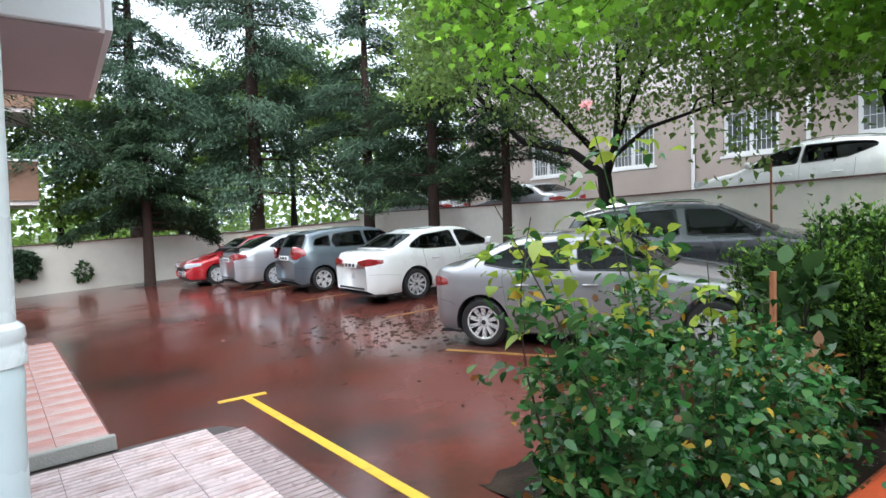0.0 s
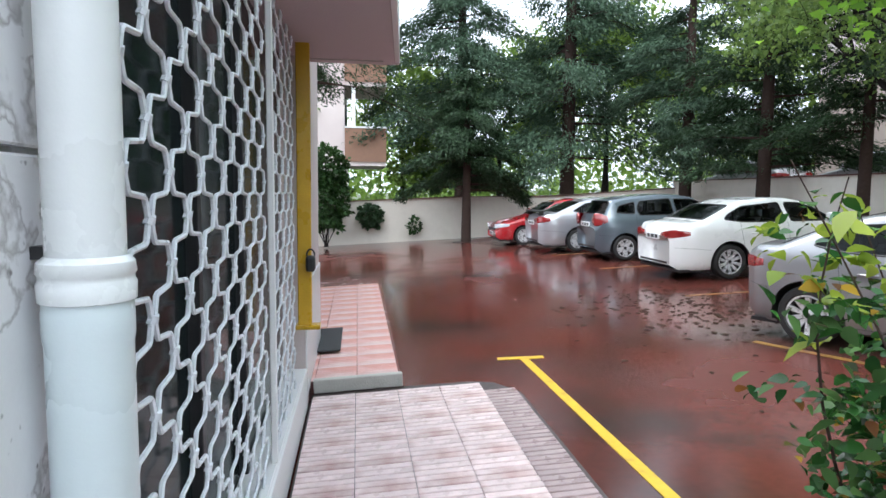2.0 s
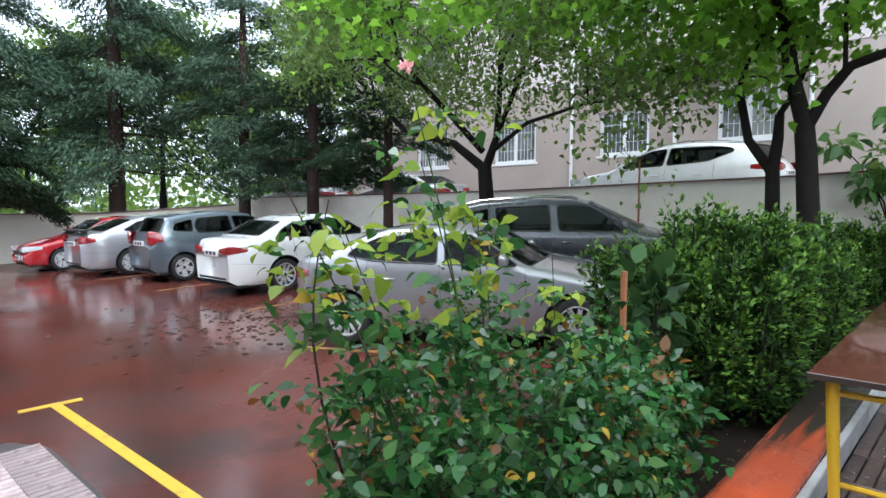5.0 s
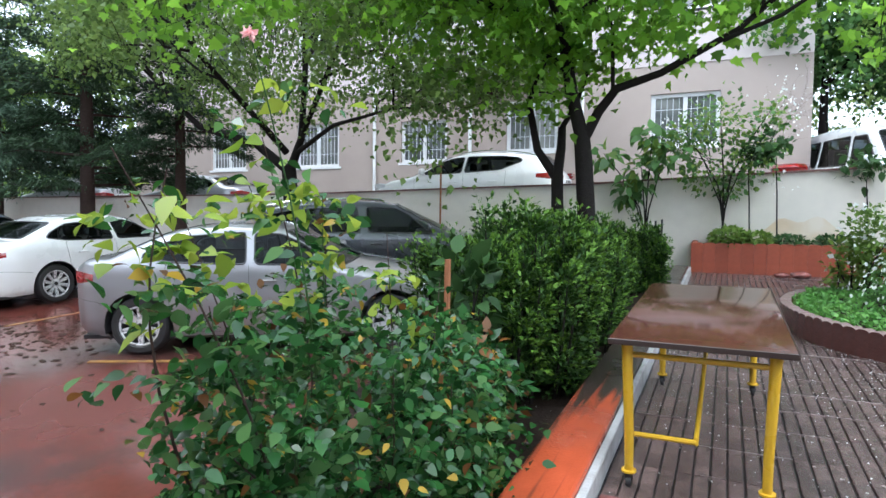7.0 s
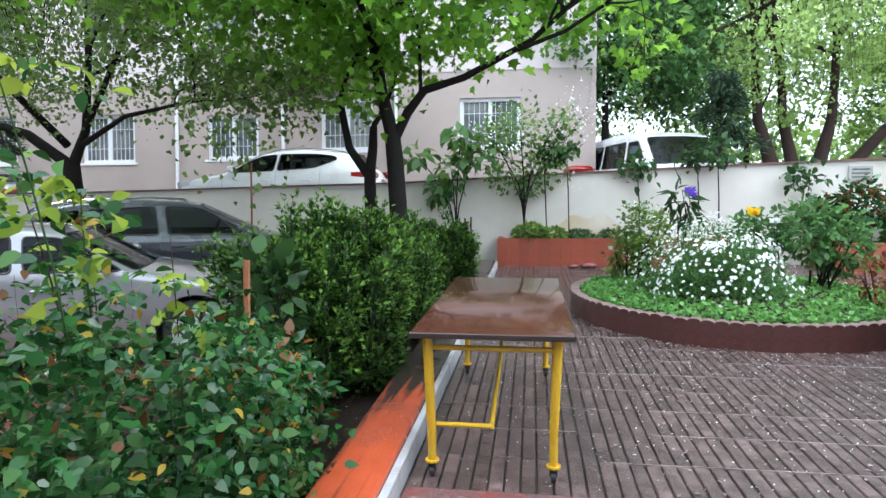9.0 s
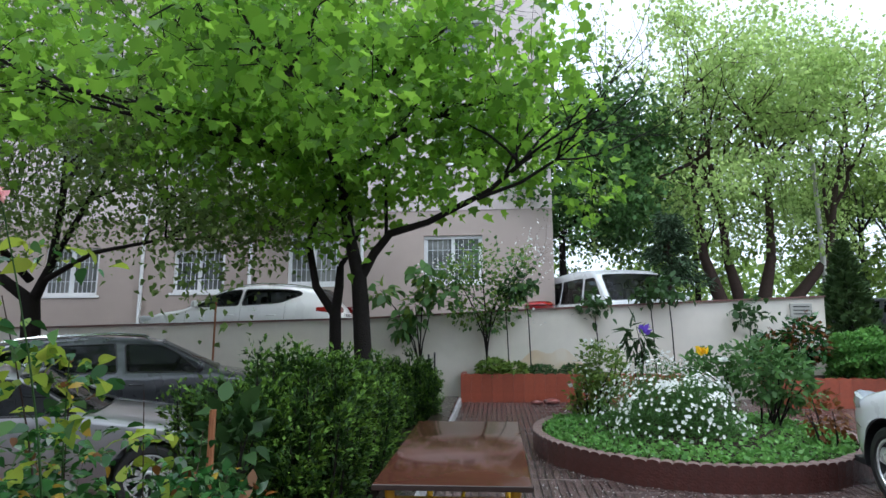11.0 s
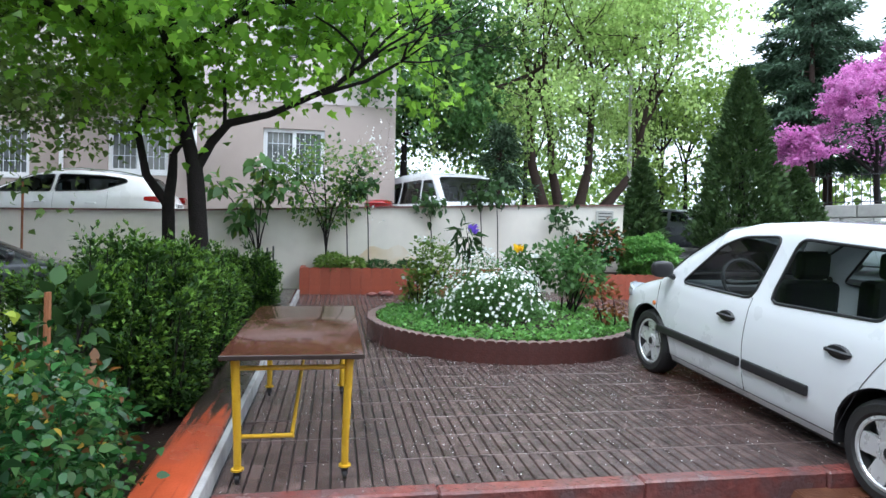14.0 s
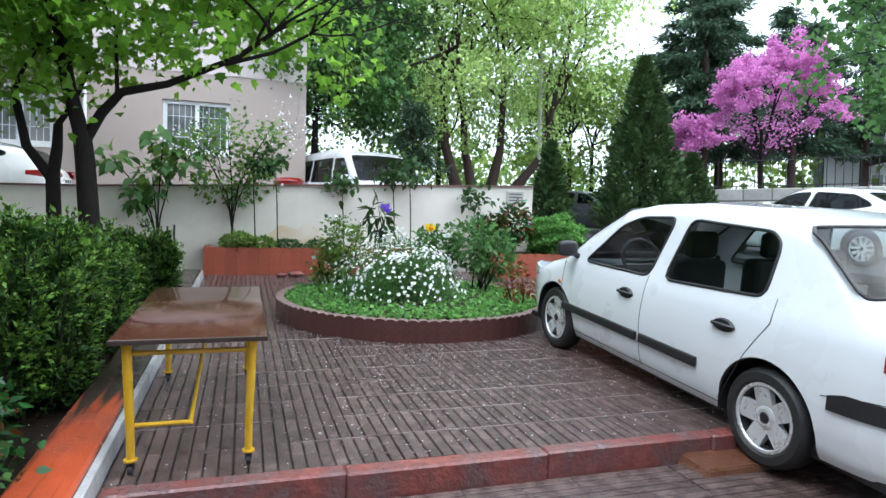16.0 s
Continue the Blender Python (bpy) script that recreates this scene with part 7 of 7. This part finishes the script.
def apartment():
    h = thing("apartment_building", upright(16.5, 0, 0.95), "taupe and pale pink apartment building with barred white windows", "apartment building")
    low = [(4.55, 6.0, 1.9, 3.3), (7.95, 9.5, 1.75, 3.0), (11.75, 13.45, 1.7, 3.1), (15.6, 17.2, 1.7, 3.1), (0.6, 2.2, 1.9, 3.2)]
    up = [(y0, y1, z, z + 1.4) for z in (5.2, 8.2) for y0, y1 in ((4.4, 6.0), (8.0, 9.6), (11.8, 13.4), (15.6, 17.2), (0.4, 2.0))]
    holed_wall(h, 0, 0.3, -1.3, 7.1, -0.2, 3.9, [q for q in low if q[1] < 7], M_BUILDING, "taupe rendered wall of the lower storey")
    holed_wall(h, 0.35, 0.65, 7.1, 21, -0.2, 3.9, [q for q in low if q[0] > 7], M_BUILDING, "taupe rendered wall of the lower storey")
    holed_wall(h, -0.02, 0.3, -1.3, 7.1, 3.9, 13.5, [q for q in up if q[1] < 7], M_PALE_RENDER, "pale pink rendered upper storeys")
    holed_wall(h, 0.33, 0.65, 7.1, 21, 3.9, 13.5, [q for q in up if q[0] > 7], M_PALE_RENDER, "pale pink rendered upper storeys")
    for q in low + up:
        window_unit(h, *q, bars=q[3] < 4, x=0.1 if q[0] < 7 else 0.45)
    part("wall", boxm(0.3, 12, -1.3, -1.0, -0.2, 13.5), M_PALE_RENDER, h, "pale side wall")
    part("wall", boxm(0.3, 0.36, 7.1, 7.2, -0.2, 13.5), M_PALE_RENDER, h)
    part("back", boxm(1.6, 12, -1.0, 21, -0.2, 13.5), M_SEAT, h, "unlit rooms behind the windows")
    part("roof", boxm(-0.5, 12.3, -1.8, 21.4, 13.5, 13.8), M_PALE_RENDER, h)
    for y, x in ((7.05, -0.06), (10.4, 0.29), (3.9, -0.06)):
        part("drainpipe", tubem([(x, y, -0.1), (x, y, 13.4)], 0.05, 10), M_WHITE, h, "white drainpipe", True)
    for z in (4.0, 7.0):
        part("balcony", boxm(-1.1, 0.3, 4.0, 6.9, z, z + 0.18), M_WHITE, h)
        part("balcony_parapet", boxm(-1.1, -1.0, 4.0, 6.9, z + 0.18, z + 1.05), M_PALE_RENDER, h)
    part("flower_box", boxm(-0.3, 0.05, 6.1, 6.9, 3.4, 3.75), M_BARK_BROWN, h, "dark lantern-like box on the wall")


apartment()


def far_house():
    h = thing("far_house", upright(-3.0, 26.5, 0.3), "pale house with a brown panelled balcony behind the white wall", "house")
    part("wall", boxm(-6, 2.6, 0, 8, -0.5, 12), M_PALE_RENDER, h)
    for z in (3.0, 6.2):
        part("balcony", boxm(2.62, 4.3, -0.6, 3.0, z - 0.16, z), M_PALE_RENDER, h)
        part("balcony_panel", boxm(2.62, 4.3, -0.66, -0.61, z, z + 1.35), M_BROWN_PANEL, h, "brown balcony front")
        part("balcony_panel", boxm(4.25, 4.3, -0.6, 3.0, z, z + 1.35), M_BROWN_PANEL, h)
        part("balcony_rail", boxm(2.62, 4.34, -0.7, -0.6, z + 1.36, z + 1.42), M_WHITE, h, "white balcony rail")
        part("balcony_post", boxm(2.9, 3.05, -0.6, -0.5, z + 1.43, z + 3.0), M_WHITE, h)
        part("balcony_window", boxm(2.61, 2.68, 0.4, 2.2, z + 0.3, z + 2.4), M_DARKGLASS, h)
    part("roof", boxm(-6.3, 4.6, -0.9, 8.3, 12.002, 12.3), M_WHITE, h)


far_house()

# stone terrace wall and railing in the distance
wall = thing("terrace_wall", upright(15.4, -17.6, 1.0, -50), "pale stone retaining wall in the distance", "wall")
r = random.Random(5)
sb = mesh_of("stone", boxm(-0.1, 0.1, -0.44, 0.44, 0.01, 0.43, 0.03), M_STONE)
for c in range(4):
    for i in range(16):
        part("stone", sb, None, wall, m=pose(0.0, -7 + i * 0.9 + 0.45 * (c % 2), c * 0.44, 0, 0, r.uniform(-1, 1)))
part("core", boxm(0.02, 6, -7.5, 7.8, -0.5, 1.72), M_STONE, wall)
rail = thing("railing", upright(15.4, -17.6, 2.72, -50), "dark iron railing on the retaining wall", "railing")
for i in range(62):
    part("baluster", tubem([(0.15, -7.2 + i * 0.235, 0), (0.15, -7.2 + i * 0.235, 1.1)], 0.014, 5), M_BLACK, rail)
for z in (0.12, 1.0):
    part("rail", boxm(0.13, 0.17, -7.3, 7.4, z, z + 0.03), M_BLACK, rail)
post = thing("street_lamp", upright(19.5, -9.7, 0.95), "pale grey metal street lamp post among the trees", "street lamp")
part("pole", tubem([(0, 0, 0), (0, 0, 3.0), (0, 0, 7.0)], [0.09, 0.075, 0.05], 12), M_STONE, post, "", True)
part("lamp_head", boxm(-0.7, 0.05, -0.1, 0.1, 6.95, 7.08, 0.03, seg=2), M_STONE, post)


def white_block():
    h = thing("apartment_building", upright(21.0, -37.0, 2.2, -45), "distant white apartment building with dark windows", "apartment building")
    holes = [(y, y + 1.3, z, z + 1.4) for z in (0.9, 3.7) for y in (-7.5, -4.5, -1.5, 1.5, 4.5)]
    holed_wall(h, 0, 0.3, -9, 8, -1, 6.2, holes, M_WHITE, "white rendered front")
    for q in holes:
        window_unit(h, *q, bars=False, x=0.1)
    part("back", boxm(1.0, 8, -9, 8, -1, 6.2), M_SEAT, h, "unlit rooms behind the windows")
    part("roof", boxm(-0.5, 8.4, -9.4, 8.4, 6.202, 6.5), M_BROWN_PANEL, h)


white_block()
# far woods closing the view
rng = np.random.default_rng(160)
n = 46000
a, r = rng.uniform(radians(-125), radians(118), n), rng.uniform(40, 58, n)
z = rng.uniform(0, 1, n) ** 1.3 * (6.5 + 2.5 * np.sin(a * 11) + 1.5 * np.sin(a * 27))
w = np.stack([8 + r * np.cos(a), 4 + r * np.sin(a), 0.056 * np.minimum(60, 8 + r * np.cos(a)) + z], 1)
woods = new("far_woods", leaves("far_woods", w, 0.5, L_FRESH, rng, LEAF, 0.3, spread=0.9))
tagged(woods, "mixed green woods and gardens closing the distance", "woods", kind="stuff")
red = thing("red_bin", upright(14.6, -0.75, 0.955), "small red plastic bin on the raised road", "bin")
part("tub", lathe(bmesh.new(), [(0.001, 0), (0.3, 0), (0.36, 1.2), (0.38, 1.22), (0.3, 1.3), (0.001, 1.33)], 20), M_LAMP_RED, red, "", True)
pole = thing("street_post", upright(12.2, 6.0, 0.0), "thin rusty post before the boundary wall", "post")
part("rod", tubem([(0, 0, -0.1), (0, 0, 2.35)], 0.022, 8), M_RUST, pole, "", True)
for i, (x, y, h) in enumerate(((11.3, 1.5, 0.95), (11.9, 1.45, 0.95))):
    st = thing("bed_stake", upright(x, y, 0.3), "short dark stake at the end of the flower bed", "stake")
    part("rod", tubem([(0, 0, -0.1), (0, 0, h)], 0.018, 6), M_BLACK, st)

# ---- paving pieces ----
def rib_tile(name, size, ribs, height, mat, along_x, gap=0.004):
    bm = bmesh.new()
    w = size / ribs
    for i in range(ribs):
        a, b = -size / 2 + i * w + gap, -size / 2 + (i + 1) * w - gap
        e = size / 2 - 0.0025
        sec = [(a, 0), (a + 0.002, height * 0.8), (a + 0.006, height), (b - 0.006, height), (b - 0.002, height * 0.8), (b, 0)]
        ends = [[bm.verts.new((s * e, y, z) if along_x else (-y, s * e, z)) for y, z in sec] for s in (-1, 1)]
        for k in range(5):
            bm.faces.new((ends[0][k], ends[1][k], ends[1][k + 1], ends[0][k + 1]))
        bm.faces.new(ends[0])
        bm.faces.new(ends[1][::-1])
    bmesh.ops.recalc_face_normals(bm, faces=bm.faces)
    return mesh_of(name, bm, mat)


def lay(parent_name, x0, x1, y0, y1, size, z, mesh, near, label, skip=None):
    """Lays tiles; the nearest 300 as pieces, the rest joined."""
    parent = bpy.data.objects[parent_name]
    r = random.Random(11)
    cells = []
    nx, ny = int(round((x1 - x0) / size)), int(round((y1 - y0) / size))
    for i in range(nx):
        for j in range(ny):
            x, y = x0 + (i + 0.5) * size, y0 + (j + 0.5) * size
            if skip and skip(x, y):
                continue
            cells.append(((x - near[0]) ** 2 + (y - near[1]) ** 2, x, y))
    cells.sort()
    bm = bmesh.new()
    V = [v.co.copy() for v in mesh.vertices]
    F = [tuple(p.vertices) for p in mesh.polygons]
    vs, fs = [], []
    for k, (_, x, y) in enumerate(cells):
        m = pose(x, y, z + r.uniform(-0.002, 0.002), r.uniform(-0.2, 0.2), r.uniform(-0.2, 0.2), r.uniform(-0.25, 0.25))
        if k < 300:
            part("tile", mesh, None, parent, m=m)
        else:
            o = len(vs)
            vs += [m @ v for v in V]
            fs += [tuple(o + i for i in q) for q in F]
    bm.free()
    if fs:
        ob = new("tiles", mesh_from("tiles", vs, fs, mesh.materials[0]))
        ob.parent = parent
        tagged(ob, label, kind="stuff")


lay("terrace", 3.14, 12.3, -9.0, 0.92, 0.4, 0.312, rib_tile("tile", 0.4, 5, 0.018, M_RIB, True, 0.004), (4, -1), "dark wet ribbed tiles")
lay("floor_lower", 1.56, 3.0, -8.9, 0.9, 0.36, 0.165, rib_tile("tile", 0.36, 5, 0.016, M_RIB, False, 0.004), (2.6, -2), "dark wet ribbed tiles")
lay("pavement", -0.28, 1.22, 0.5, 5.9, 0.375, 0.075, rib_tile("tile", 0.375, 5, 0.02, M_TILE, True, 0.007), (0.4, 4), "pink ribbed paving tiles")
lay("pavement", 1.22, 1.5, 0.5, 5.5, 0.28, 0.075, rib_tile("tile", 0.28, 4, 0.018, M_TILE_EDGE, True, 0.0065), (1.4, 4), "grey worn edge tiles")
lay("pavement_upper", -0.66, 0.5, 5.95, 11.9, 0.3866, 0.172, rib_tile("tile", 0.3866, 6, 0.006, M_REDTILE, True, 0.003), (0.2, 7), "red paving tiles")
# mortar that has crept up between the rows of terrace tiles, broken off here and there
r = random.Random(31)
bm = bmesh.new()
for i in range(23):
    x, y = 3.54 + 0.4 * i, -8.9
    while y < 0.85:
        n = r.uniform(0.1, 0.7)
        if r.random() < 0.6:
            w = r.uniform(0.002, 0.0045)
            box(bm, x - w + r.uniform(-0.003, 0.003), x + w, y, min(y + n, 0.9), 0.313, 0.331 + r.uniform(-0.002, 0.003))
        y += n
joints = part("joint", bm, M_PALE_JOINT, bpy.data.objects["terrace"], "pale broken mortar joints")
tagged(joints, kind="stuff")
